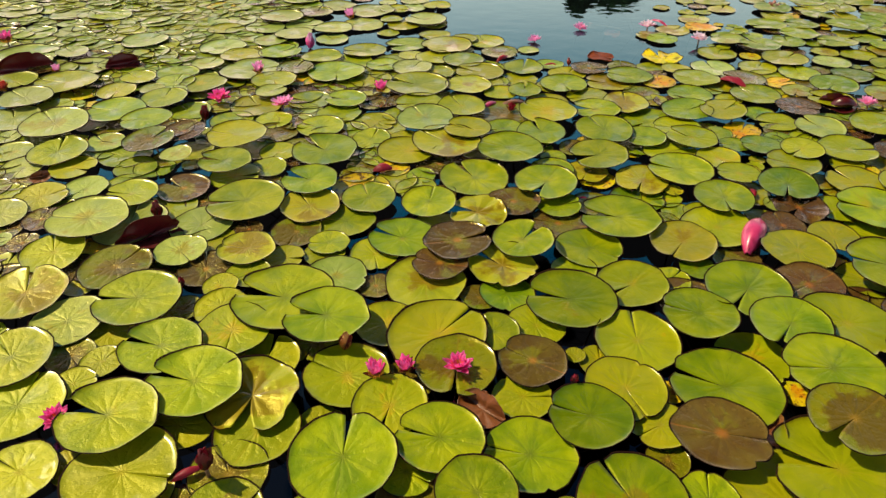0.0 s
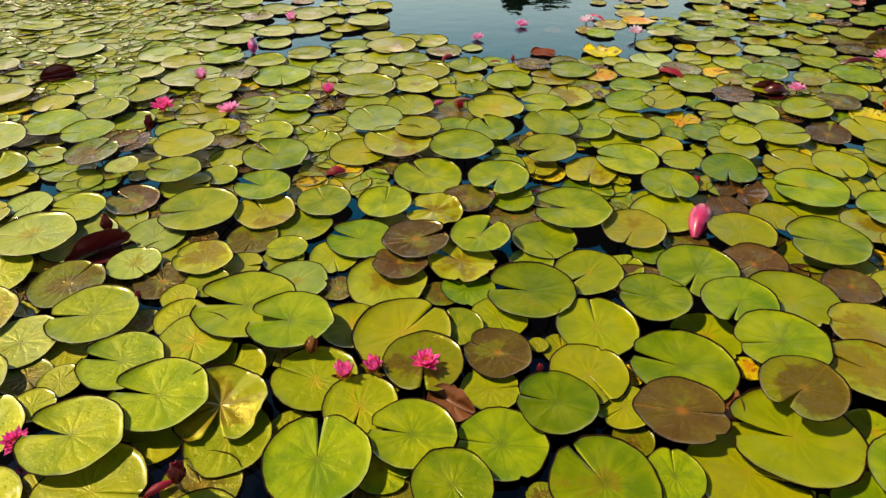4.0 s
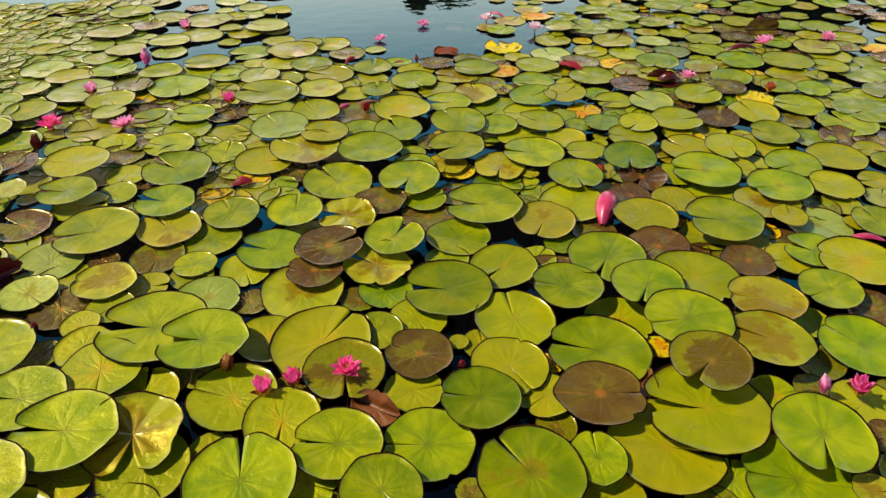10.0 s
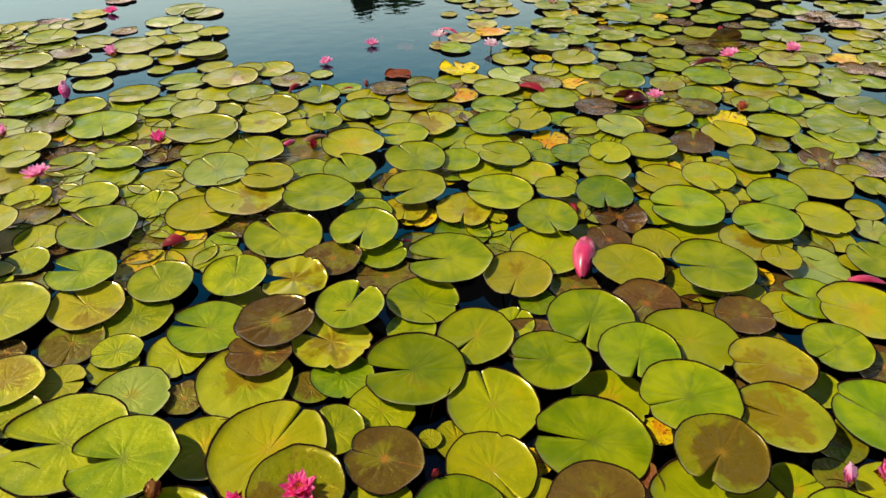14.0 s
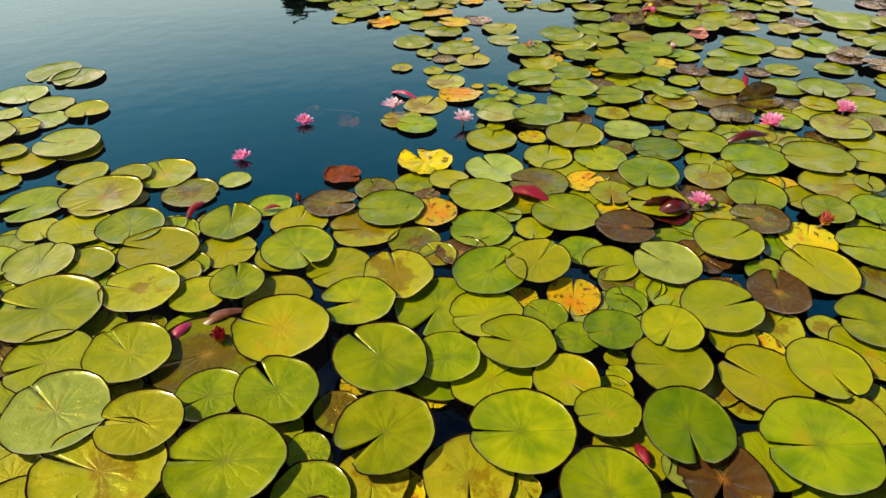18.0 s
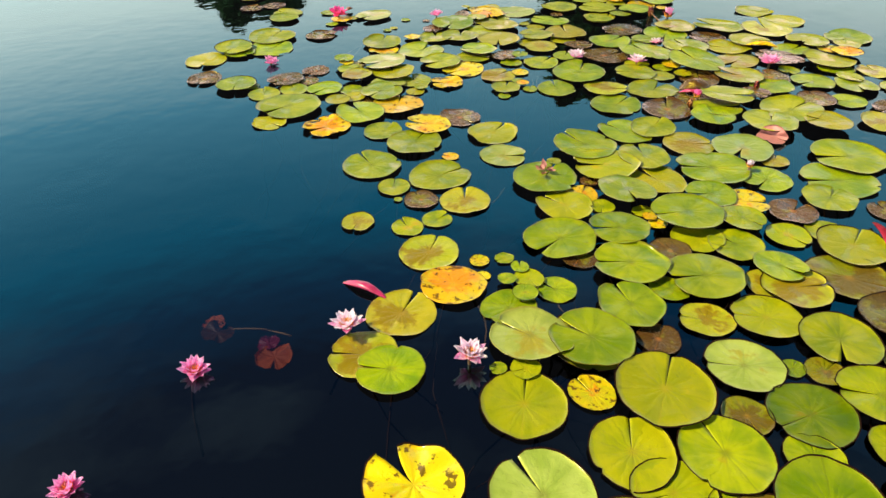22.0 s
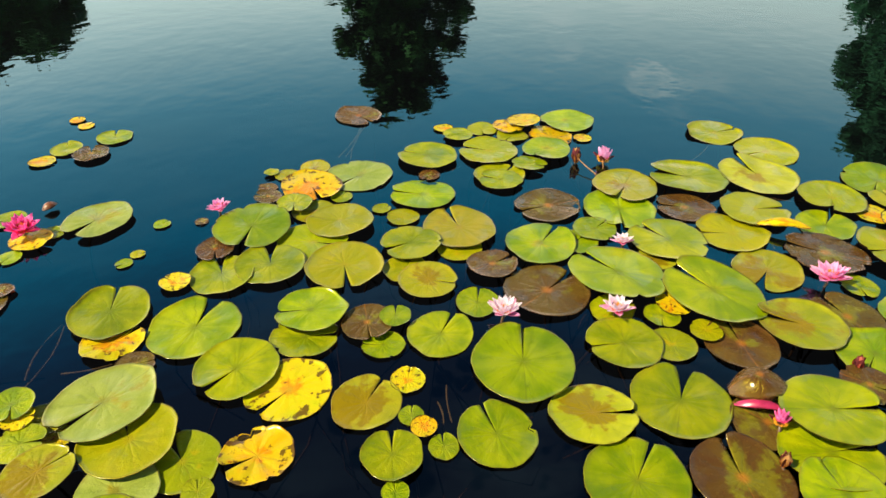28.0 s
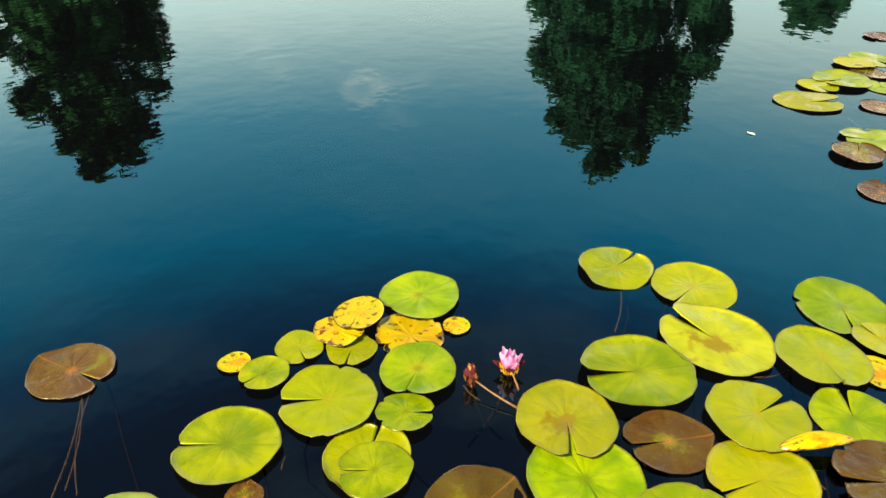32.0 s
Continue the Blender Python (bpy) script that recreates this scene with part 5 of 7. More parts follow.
small_pad("lime", 2.386, 3.924, 0.100, 146, 2, 5, "shut", 0.1, 0.006)
small_pad("green", 3.202, 3.937, 0.114, 126, 1, 1, "shut", 0.5, 0.004)
small_pad("bronze", 3.906, 3.939, 0.113, 167, 2, 1)
small_pad("olive", 2.766, 3.946, 0.126, 302, 1, 4, "shut", 0.0, 0.004)
lily_pad("lime", 1.584, 3.959, 0.113, 55, 2, 2, "shut", 0.0, 0.005)
small_pad("pale", -1.718, 3.968, 0.106, 143, 2, 1, "shut", 0.4, 0.007)
lily_pad("green", -0.469, 3.971, 0.125, 185, 2, 1, "split", 0.0, 0.016)
small_pad("olive", 0.321, 3.973, 0.110, 338, 2, 1, "split", 0.1, 0.005)
small_pad("pale", -1.957, 3.975, 0.133, 346, 1, 2, "shut", 0.3, 0.004)
small_pad("mottled", 2.572, 3.979, 0.109, 337, 2, 4, "shut", 0.5, 0.014)
small_pad("bronze", 2.047, 3.994, 0.065, 38, 0, 1, "shut", 0.0, 0.004)
small_pad("mottled", 2.225, 3.996, 0.079, 140, 1, 2, "shut", 0.2, 0.004)
small_pad("pale", -2.358, 4.013, 0.107, 326, 1, 1, "shut", 0.5, 0.004)
small_pad("pale", 0.120, 4.017, 0.056, 70, 1, 1, "shut", 0.5, 0.004)
small_pad("pale", 0.493, 4.019, 0.063, 208, 1, 0, "split", 0.3, 0.004)
small_pad("mottled", 2.524, 4.023, 0.088, 63, 1, 4, "shut", 0.5, 0.004)
small_pad("green", 3.648, 4.026, 0.098, 160, 0, 1)
lily_pad("pale", -1.314, 4.036, 0.141, 241, 1, 3, "shut", -0.1, 0.013)
lily_pad("mottled", 0.010, 4.042, 0.153, 211, 3, 5, "shut", -0.0, 0.025)
lily_pad("lime", 2.922, 4.051, 0.120, 27, 2, 2, "shut", 0.2, 0.014)
small_pad("lime", 1.649, 4.057, 0.042, 174, 1, 2)
lily_pad("green", 1.867, 4.065, 0.121, 115, 3, 4)
lily_pad("lime", 1.869, 4.073, 0.125, 111, 2, 4, "shut", -0.0, 0.005)
lily_pad("green", 2.606, 4.074, 0.085, 287, 2, 3)
small_pad("green", 1.585, 4.090, 0.024, 186, 1, 1)
lily_pad("green", -0.229, 4.109, 0.127, 209, 3, 1, "wide", 0.2, 0.006)
small_pad("bronze", 3.811, 4.110, 0.100, 40, 1, 3)
small_pad("lime", 3.389, 4.129, 0.092, 339, 0, 1)
lily_pad("green", 2.062, 4.137, 0.103, 80, 2, 4)
lily_pad("green", 2.357, 4.142, 0.121, 160, 2, 6)
small_pad("bronze", 3.235, 4.150, 0.068, 73, 0, 1)
small_pad("green", 2.925, 4.151, 0.075, 96, 0, 2)
lily_pad("pale", 1.725, 4.152, 0.115, 118, 2, 3)
lily_pad("pale", -1.820, 4.153, 0.137, 62, 2, 3, "shut", 0.2, 0.016)
small_pad("bronze", 3.915, 4.156, 0.088, 233, 2, 2)
small_pad("green", 2.229, 4.157, 0.061, 110, 0, 3)
small_pad("pale", -1.057, 4.165, 0.103, 190, 1, 2, "shut", 0.2, 0.014)
lily_pad("lime", 0.240, 4.178, 0.125, 102, 2, 3, "shut", 0.2, 0.005)
small_pad("lime", 2.791, 4.199, 0.076, 277, 0, 2)
small_pad("lime", 0.116, 4.207, 0.081, 147, 3, 2, "shut", -0.4, 0.016)
lily_pad("pale", -1.590, 4.212, 0.129, 112, 2, 1, "shut", 0.3, 0.005)
lily_pad("green", 1.329, 4.216, 0.094, 151, 1, 1)
small_pad("pale", -0.693, 4.218, 0.104, 119, 2, 1, "shut", 0.5, 0.005)
small_pad("green", 4.203, 4.227, 0.140, 194, 1, 1)
lily_pad("green", 2.583, 4.237, 0.093, 102, 1, 3)
small_pad("pale", -1.231, 4.239, 0.122, 288, 1, 4, "shut", 0.2, 0.004)
small_pad("green", -1.362, 4.272, 0.105, 21, 0, 0)
lily_pad("pale", -0.939, 4.276, 0.119, 242, 2, 2, "shut", -0.1, 0.022)
lily_pad("bronze", 2.923, 4.296, 0.088, 18, 1, 2)
lily_pad("green", 1.745, 4.298, 0.085, 193, 0, 2)
lily_pad("green", 3.118, 4.299, 0.100, 27, 1, 1)
lily_pad("green", 2.195, 4.301, 0.117, 147, 2, 6)
small_pad("bronze", 2.362, 4.301, 0.071, 269, 1, 3)
small_pad("lime", -0.065, 4.304, 0.100, 208, 2, 0, "split", 0.1, 0.005)
lily_pad("mottled", 1.289, 4.308, 0.099, 150, 0, 2)
small_pad("green", 1.918, 4.311, 0.063, 114, 0, 2)
small_pad("green", -2.586, 4.321, 0.142, 355, 0, 0)
lily_pad("lime", 2.503, 4.323, 0.089, 285, 0, 3)
small_pad("green", 1.816, 4.324, 0.041, 58, 2, 3)
lily_pad("green", 2.705, 4.329, 0.079, 290, 3, 3)
small_pad("green", 3.842, 4.336, 0.139, 74, 0, 2)
small_pad("lime", -0.356, 4.340, 0.074, 341, 2, 1, "shut", 0.5, 0.005)
small_pad("mottled", 3.611, 4.341, 0.100, 90, 0, 1)
small_pad("lime", 1.868, 4.384, 0.049, 269, 1, 4)
lily_pad("green", 3.281, 4.386, 0.139, 154, 0, 2)
small_pad("green", 1.802, 4.409, 0.029, 149, 2, 1)
lily_pad("amber", 2.809, 4.414, 0.085, 330, 2, 3)
small_pad("green", 4.219, 4.414, 0.096, 180, 0, 1)
lily_pad("pale", -0.713, 4.414, 0.126, 168, 2, 3, "shut", 0.0, 0.016)
lily_pad("mottled", 1.452, 4.423, 0.107, 40, 0, 2)
small_pad("bronze", 2.094, 4.423, 0.071, 35, 0, 2)
lily_pad("green", 2.553, 4.435, 0.124, 159, 4, 6)
small_pad("green", 1.871, 4.443, 0.030, 65, 2, 1)
small_pad("pale", -1.154, 4.444, 0.127, 324, 1, 3, "shut", 0.0, 0.007)
small_pad("amber", 2.447, 4.458, 0.033, 293, 0, 2)
small_pad("green", 4.601, 4.460, 0.131, 262, 2, 1)
lily_pad("amber", 1.644, 4.466, 0.101, 151, 1, 2)
lily_pad("green", 2.286, 4.472, 0.104, 159, 3, 2)
small_pad("amber", 1.753, 4.473, 0.026, 132, 0, 1)
lily_pad("green", 3.465, 4.490, 0.148, 152, 1, 2)
small_pad("lime", -0.264, 4.492, 0.113, 63, 1, 4, "shut", 0.2, 0.013)
lily_pad("green", 2.728, 4.502, 0.093, 160, 3, 3)
small_pad("amber", 2.446, 4.502, 0.027, 44, 1, 3)
lily_pad("green", 3.034, 4.516, 0.101, 203, 0, 1)
lily_pad("pale", -0.544, 4.517, 0.147, 156, 2, 3, "shut", -0.1, 0.005)
small_pad("pale", -0.912, 4.518, 0.129, 346, 1, 4, "shut", 0.0, 0.004)
small_pad("green", 1.862, 4.524, 0.031, 180, 0, 0)
lily_pad("green", 2.086, 4.529, 0.127, 197, 1, 3)
small_pad("green", 2.456, 4.545, 0.042, 167, 0, 3)
small_pad("amber", 1.784, 4.549, 0.033, 30, 0, 0)
small_pad("green", -1.715, 4.549, 0.093, 308, 0, 0)
small_pad("lime", -0.097, 4.553, 0.117, 124, 1, 2, "shut", -0.1, 0.004)
lily_pad("pale", -0.131, 4.590, 0.141, 149, 3, 2, "split", 0.1, 0.023)
small_pad("lime", -0.354, 4.590, 0.076, 16, 2, 2, "shut", 0.5, 0.023)
small_pad("lime", 4.046, 4.600, 0.084, 108, 0, 2)
small_pad("pale", -1.413, 4.602, 0.161, 123, 0, 0)
small_pad("mottled", 3.189, 4.613, 0.058, 37, 0, 1)
lily_pad("green", 4.398, 4.637, 0.209, 125, 1, 2)
lily_pad("pale", -1.082, 4.641, 0.143, 349, 2, 3, "shut", -0.1, 0.024)
small_pad("green", 2.349, 4.642, 0.046, 226, 0, 3)
small_pad("mottled", 3.903, 4.649, 0.097, 247, 1, 1)
lily_pad("green", 2.470, 4.661, 0.114, 250, 3, 5)
small_pad("pale", -1.979, 4.664, 0.151, 163, 0, 0)
lily_pad("mottled", 1.659, 4.665, 0.102, 48, 0, 0)
lily_pad("green", 2.911, 4.673, 0.138, 155, 1, 3)
lily_pad("lime", 2.648, 4.692, 0.107, 98, 1, 4)
lily_pad("lime", 2.223, 4.704, 0.104, 109, 1, 4)
small_pad("green", -2.261, 4.710, 0.137, 172, 1, 1)
small_pad("bronze", 4.084, 4.728, 0.095, 174, 1, 1)
small_pad("pale", -2.533, 4.738, 0.146, 191, 0, 1)
small_pad("amber", 2.329, 4.746, 0.063, 42, 0, 4)
lily_pad("pale", 3.149, 4.748, 0.126, 210, 1, 2)
small_pad("lime", 3.659, 4.748, 0.101, 116, 3, 1)
small_pad("green", 2.750, 4.758, 0.024, 212, 0, 2)
lily_pad("olive", -0.879, 4.782, 0.116, 81, 2, 2, "shut", 0.0, 0.016)
small_pad("pale", -2.928, 4.809, 0.156, 315, 0, 0)
lily_pad("pale", -0.496, 4.811, 0.155, 68, 1, 2, "shut", -0.2, 0.016)
small_pad("bronze", 2.416, 4.817, 0.038, 233, 0, 1)
small_pad("green", 1.772, 4.839, 0.056, 15, 0, 0)
small_pad("lime", 1.658, 4.839, 0.057, 89, 0, 0)
small_pad("green", -1.732, 4.846, 0.098, 138, 0, 0)
lily_pad("green", 2.712, 4.854, 0.108, 69, 3, 3)
lily_pad("green", 3.434, 4.862, 0.122, 40, 3, 1)
small_pad("lime", -0.349, 4.864, 0.102, 347, 1, 2, "shut", 0.3, 0.013)
lily_pad("lime", 2.535, 4.870, 0.131, 152, 2, 5)
lily_pad("mottled", 2.982, 4.885, 0.104, 338, 0, 3)
small_pad("green", 4.364, 4.892, 0.092, 166, 0, 1)
small_pad("green", 3.986, 4.893, 0.086, 130, 0, 1)
lily_pad("green", 2.268, 4.901, 0.125, 36, 2, 3)
lily_pad("mottled", 1.921, 4.907, 0.096, 63, 0, 1)
lily_pad("green", 3.632, 4.921, 0.141, 10, 2, 4)
small_pad("pale", -0.235, 4.931, 0.100, 310, 1, 3, "shut", 0.1, 0.004)
small_pad("mottled", 1.515, 4.948, 0.062, 231, 0, 0)
small_pad("bronze", 3.859, 4.967, 0.093, 62, 1, 2)
small_pad("pale", -0.751, 4.970, 0.140, 316, 1, 1, "shut", -0.2, 0.004)
small_pad("lime", -0.060, 4.971, 0.103, 263, 2, 1, "split", 0.4, 0.012)
small_pad("green", 2.362, 4.982, 0.029, 155, 3, 1)
small_pad("bronze", 1.779, 4.987, 0.067, 86, 0, 0)
small_pad("green", -1.436, 4.993, 0.140, 86, 0, 0)
small_pad("green", 4.188, 5.001, 0.107, 238, 1, 2)
small_pad("green", 1.704, 5.029, 0.017, 64, 0, 0)
lily_pad("green", 3.271, 5.040, 0.103, 62, 2, 2)
lily_pad("green", 2.562, 5.048, 0.133, 102, 3, 1)
lily_pad("green", 2.951, 5.073, 0.100, 28, 1, 2)
small_pad("lime", 4.240, 5.078, 0.066, 279, 2, 2)
small_pad("pale", -0.413, 5.081, 0.067, 266, 1, 0, "shut", 0.5, 0.004)
small_pad("mottled", 4.471, 5.100, 0.096, 70, 0, 0)
lily_pad("green", 2.826, 5.108, 0.120, 102, 0, 1)
lily_pad("green", 3.366, 5.113, 0.116, 323, 1, 3)
lily_pad("green", 1.923, 5.122, 0.123, 11, 0, 1)
small_pad("green", 1.727, 5.122, 0.066, 61, 0, 0)
small_pad("pale", -0.219, 5.124, 0.108, 322, 1, 1, "split", 0.1, 0.004)
lily_pad("bronze", 3.638, 5.134, 0.071, 285, 3, 3)
small_pad("green", 4.057, 5.146, 0.109, 177, 0, 2)
small_pad("green", -1.035, 5.157, 0.152, 78, 1, 2)
lily_pad("pale", 2.235, 5.158, 0.097, 326, 0, 0)
lily_pad("green", 3.473, 5.160, 0.122, 318, 4, 3)
small_pad("green", 3.787, 5.171, 0.107, 189, 1, 3)
small_pad("bronze", 8.107, 5.181, 0.091, 169, 0, 0)
small_pad("bronze", -0.608, 5.184, 0.083, 222, 0, 1)
small_pad("green", -1.277, 5.203, 0.106, 80, 0, 1)
lily_pad("bronze", 3.160, 5.216, 0.117, 54, 0, 2)
small_pad("green", 4.324, 5.225, 0.097, 191, 0, 2)
small_pad("amber", 2.035, 5.251, 0.035, 134, 0, 0)
small_pad("bronze", 3.355, 5.254, 0.090, 277, 0, 3)
small_pad("green", 7.026, 5.255, 0.089, 5, 0, 1)
small_pad("green", 7.552, 5.255, 0.133, 225, 0, 1)
small_pad("bronze", 6.705, 5.282, 0.097, 301, 0, 0)
lily_pad("bronze", 3.905, 5.287, 0.106, 71, 0, 3)
small_pad("bronze", 7.258, 5.291, 0.110, 24, 0, 1)
small_pad("lime", 4.366, 5.307, 0.135, 147, 1, 4)
small_pad("green", 4.084, 5.321, 0.057, 220, 0, 1)
small_pad("pale", -0.366, 5.323, 0.128, 286, 1, 0, "shut", 0.4, 0.004)
lily_pad("green", 1.718, 5.330, 0.118, 94, 0, 0)
small_pad("amber", 4.558, 5.348, 0.087, 168, 2, 3)
lily_pad("green", 6.243, 5.354, 0.138, 110, 0, 1)
lily_pad("mottled", 3.753, 5.357, 0.118, 118, 2, 4)
small_pad("lime", 7.389, 5.365, 0.113, 217, 1, 2)
small_pad("bronze", 5.698, 5.366, 0.087, 358, 0, 0)
lily_pad("green", 2.981, 5.370, 0.120, 18, 0, 1)
lily_pad("lime", 2.306, 5.370, 0.114, 32, 0, 0)
small_pad("pale", -0.870, 5.410, 0.139, 74, 0, 1)
small_pad("bronze", 6.040, 5.429, 0.108, 352, 1, 1)
lily_pad("green", 1.956, 5.432, 0.121, 37, 1, 2)
lily_pad("green", 3.261, 5.434, 0.128, 27, 0, 3)
lily_pad("bronze", 3.569, 5.436, 0.099, 55, 0, 3)
lily_pad("green", 7.052, 5.445, 0.152, 133, 1, 2)
lily_pad("lime", 4.702, 5.452, 0.078, 49, 1, 2)
small_pad("amber", 4.561, 5.461, 0.066, 78, 0, 2)
lily_pad("bronze", 4.172, 5.466, 0.130, 111, 1, 3)
lily_pad("pale", -0.109, 5.466, 0.138, 237, 2, 1, "shut", 0.3, 0.005)
small_pad("lime", 3.538, 5.526, 0.047, 332, 1, 2)
small_pad("bronze", -1.088, 5.534, 0.106, 174, 0, 0)
lily_pad("green", 4.353, 5.539, 0.102, 12, 0, 3)
lily_pad("green", 4.826, 5.542, 0.133, 194, 0, 1)
lily_pad("amber", 2.073, 5.548, 0.101, 143, 2, 2)
lily_pad("mottled", 3.953, 5.552, 0.114, 194, 0, 2)
lily_pad("mottled", 3.065, 5.555, 0.106, 316, 0, 3)
small_pad("lime", 3.426, 5.562, 0.070, 123, 0, 2)
small_pad("lime", 6.910, 5.564, 0.108, 212, 0, 1)
lily_pad("bronze", 2.252, 5.581, 0.097, 287, 0, 1)
lily_pad("green", 3.691, 5.596, 0.151, 90, 3, 6)
small_pad("pale", -0.232, 5.602, 0.139, 249, 0, 1)
lily_pad("lime", 4.552, 5.604, 0.126, 205, 1, 2)
lily_pad("green", 1.882, 5.606, 0.085, 36, 0, 1)
lily_pad("lime", 6.635, 5.614, 0.159, 290, 0, 0)
lily_pad("green", 3.324, 5.649, 0.105, 146, 1, 2)
small_pad("green", 3.512, 5.650, 0.056, 216, 0, 3)
small_pad("amber", 3.578, 5.655, 0.057, 71, 1, 3)
lily_pad("green", 2.846, 5.670, 0.098, 69, 0, 1)
small_pad("lime", -0.865, 5.680, 0.118, 147, 0, 0)
small_pad("green", 2.565, 5.705, 0.031, 58, 0, 1)
small_pad("green", 2.727, 5.727, 0.038, 53, 0, 1)
lily_pad("lime", 4.070, 5.734, 0.117, 134, 0, 4)
lily_pad("lime", 4.264, 5.754, 0.120, 324, 1, 1)
lily_pad("lime", 3.430, 5.765, 0.068, 11, 0, 2)
lily_pad("amber", 1.675, 5.766, 0.105, 198, 0, 1)
lily_pad("green", 3.066, 5.785, 0.142, 45, 1, 1)
lily_pad("green", 2.621, 5.785, 0.075, 53, 1, 1)
small_pad("amber", 2.727, 5.797, 0.034, 16, 1, 1)
small_pad("mottled", 3.748, 5.822, 0.065, 147, 0, 2)
lily_pad("green", 1.861, 5.832, 0.116, 98, 1, 3)
lily_pad("amber", 2.060, 5.845, 0.122, 60, 0, 2)
lily_pad("green", 3.565, 5.847, 0.150, 89, 2, 5)
small_pad("green", 2.732, 5.849, 0.032, 46, 0, 2)
lily_pad("green", 3.860, 5.854, 0.132, 86, 1, 3)
lily_pad("mottled", 4.518, 5.872, 0.149, 66, 1, 2)
lily_pad("lime", 1.456, 5.927, 0.079, 299, 0, 1)
lily_pad("bronze", 4.100, 5.937, 0.102, 122, 0, 2)
small_pad("amber", 2.803, 5.947, 0.048, 42, 0, 1)
lily_pad("bronze", 3.356, 5.950, 0.136, 4, 0, 2)
lily_pad("lime", 4.757, 5.956, 0.128, 158, 0, 2)
lily_pad("mottled", 2.676, 5.956, 0.091, 24, 0, 2)
small_pad("bronze", 1.931, 5.956, 0.041, 87, 0, 3)
small_pad("lime", 2.201, 5.958, 0.049, 222, 0, 1)
small_pad("lime", 2.247, 5.989, 0.037, 62, 1, 2)
lily_pad("amber", 2.393, 5.994, 0.087, 173, 0, 1)
small_pad("lime", 1.812, 5.998, 0.063, 20, 2, 1)
small_pad("bronze", -0.691, 6.001, 0.110, 314, 0, 0)
lily_pad("green", 2.039, 6.006, 0.106, 214, 2, 5)
small_pad("lime", 1.897, 6.016, 0.061, 25, 1, 4)
lily_pad("green", 2.986, 6.023, 0.095, 24, 0, 0)
lily_pad("green", 4.295, 6.046, 0.149, 122, 1, 2)
small_pad("green", 3.160, 6.052, 0.070, 42, 0, 0)
lily_pad("green", 1.585, 6.054, 0.154, 200, 1, 3)
lily_pad("green", 3.632, 6.060, 0.073, 4, 0, 2)
lily_pad("green", 3.733, 6.060, 0.076, 1, 1, 2)
lily_pad("green", 3.914, 6.086, 0.130, 221, 0, 3)
lily_pad("lime", 2.259, 6.093, 0.090, 85, 0, 4)
small_pad("green", 2.838, 6.094, 0.060, 134, 0, 1)
lily_pad("pale", 2.120, 6.107, 0.091, 268, 1, 3)
small_pad("green", 1.931, 6.115, 0.064, 10, 0, 3)
lily_pad("amber", 2.557, 6.121, 0.112, 188, 0, 1)
lily_pad("green", 3.531, 6.127, 0.120, 15, 1, 1)
lily_pad("bronze", 3.324, 6.150, 0.082, 351, 1, 2)
small_pad("green", 2.930, 6.152, 0.047, 51, 2, 1)
lily_pad("mottled", 4.061, 6.169, 0.124, 202, 1, 1)
lily_pad("green", 1.806, 6.184, 0.090, 207, 1, 2)
small_pad("bronze", 2.857, 6.189, 0.077, 239, 1, 3)
lily_pad("lime", 4.764, 6.196, 0.119, 338, 0, 1)
lily_pad("lime", 2.192, 6.217, 0.115, 77, 2, 3)
lily_pad("mottled", 3.116, 6.224, 0.093, 307, 1, 1)
lily_pad("mottled", 2.007, 6.257, 0.077, 5, 3, 2)
small_pad("green", 1.670, 6.259, 0.073, 87, 0, 5)
lily_pad("green", 2.698, 6.264, 0.091, 324, 0, 1)
lily_pad("green", 1.521, 6.269, 0.080, 76, 0, 2)
lily_pad("green", 2.492, 6.270, 0.110, 191, 1, 2)
lily_pad("bronze", 3.743, 6.277, 0.119, 159, 0, 0)
lily_pad("lime", 3.317, 6.292, 0.076, 103, 0, 3)
lily_pad("lime", 3.107, 6.326, 0.073, 23, 0, 3)
lily_pad("green", 2.764, 6.333, 0.105, 142, 2, 2)
small_pad("bronze", 1.766, 6.341, 0.058, 113, 0, 2)
small_pad("amber", 2.076, 6.350, 0.040, 5, 0, 4)
lily_pad("pale", 2.190, 6.362, 0.129, 193, 3, 4)
small_pad("green", 2.003, 6.374, 0.058, 324, 2, 4)
lily_pad("mottled", 3.394, 6.378, 0.130, 67, 1, 2)
lily_pad("bronze", 1.665, 6.399, 0.092, 200, 1, 2)
small_pad("green", 1.483, 6.405, 0.048, 181, 0, 1)
lily_pad("green", 3.203, 6.408, 0.100, 167, 2, 3)
small_pad("lime", 2.063, 6.420, 0.054, 323, 1, 5)
small_pad("green", 1.424, 6.447, 0.106, 248, 1, 1)
small_pad("amber", 2.021, 6.451, 0.040, 333, 3, 3)
lily_pad("lime", 2.973, 6.461, 0.128, 239, 1, 2)
small_pad("bronze", 1.850, 6.470, 0.075, 216, 0, 0)
small_pad("bronze", 2.307, 6.471, 0.052, 340, 0, 3)
small_pad("green", 2.023, 6.496, 0.054, 250, 4, 2)
lily_pad("green", 2.491, 6.507, 0.135, 37, 0, 2)
lily_pad("green", 3.747, 6.517, 0.082, 120, 1, 1)
lily_pad("green", 3.926, 6.529, 0.069, 290, 1, 2)
small_pad("amber", 4.287, 6.547, 0.040, 170, 0, 0)
lily_pad("lime", 3.774, 6.551, 0.102, 11, 0, 3)
lily_pad("green", 4.068, 6.563, 0.100, 185, 2, 2)
small_pad("lime", 3.301, 6.568, 0.058, 134, 0, 1)
lily_pad("amber", 2.296, 6.599, 0.085, 2, 0, 2)
small_pad("bronze", 1.296, 6.620, 0.091, 232, 0, 0)
lily_pad("green", 2.803, 6.623, 0.112, 59, 1, 3)
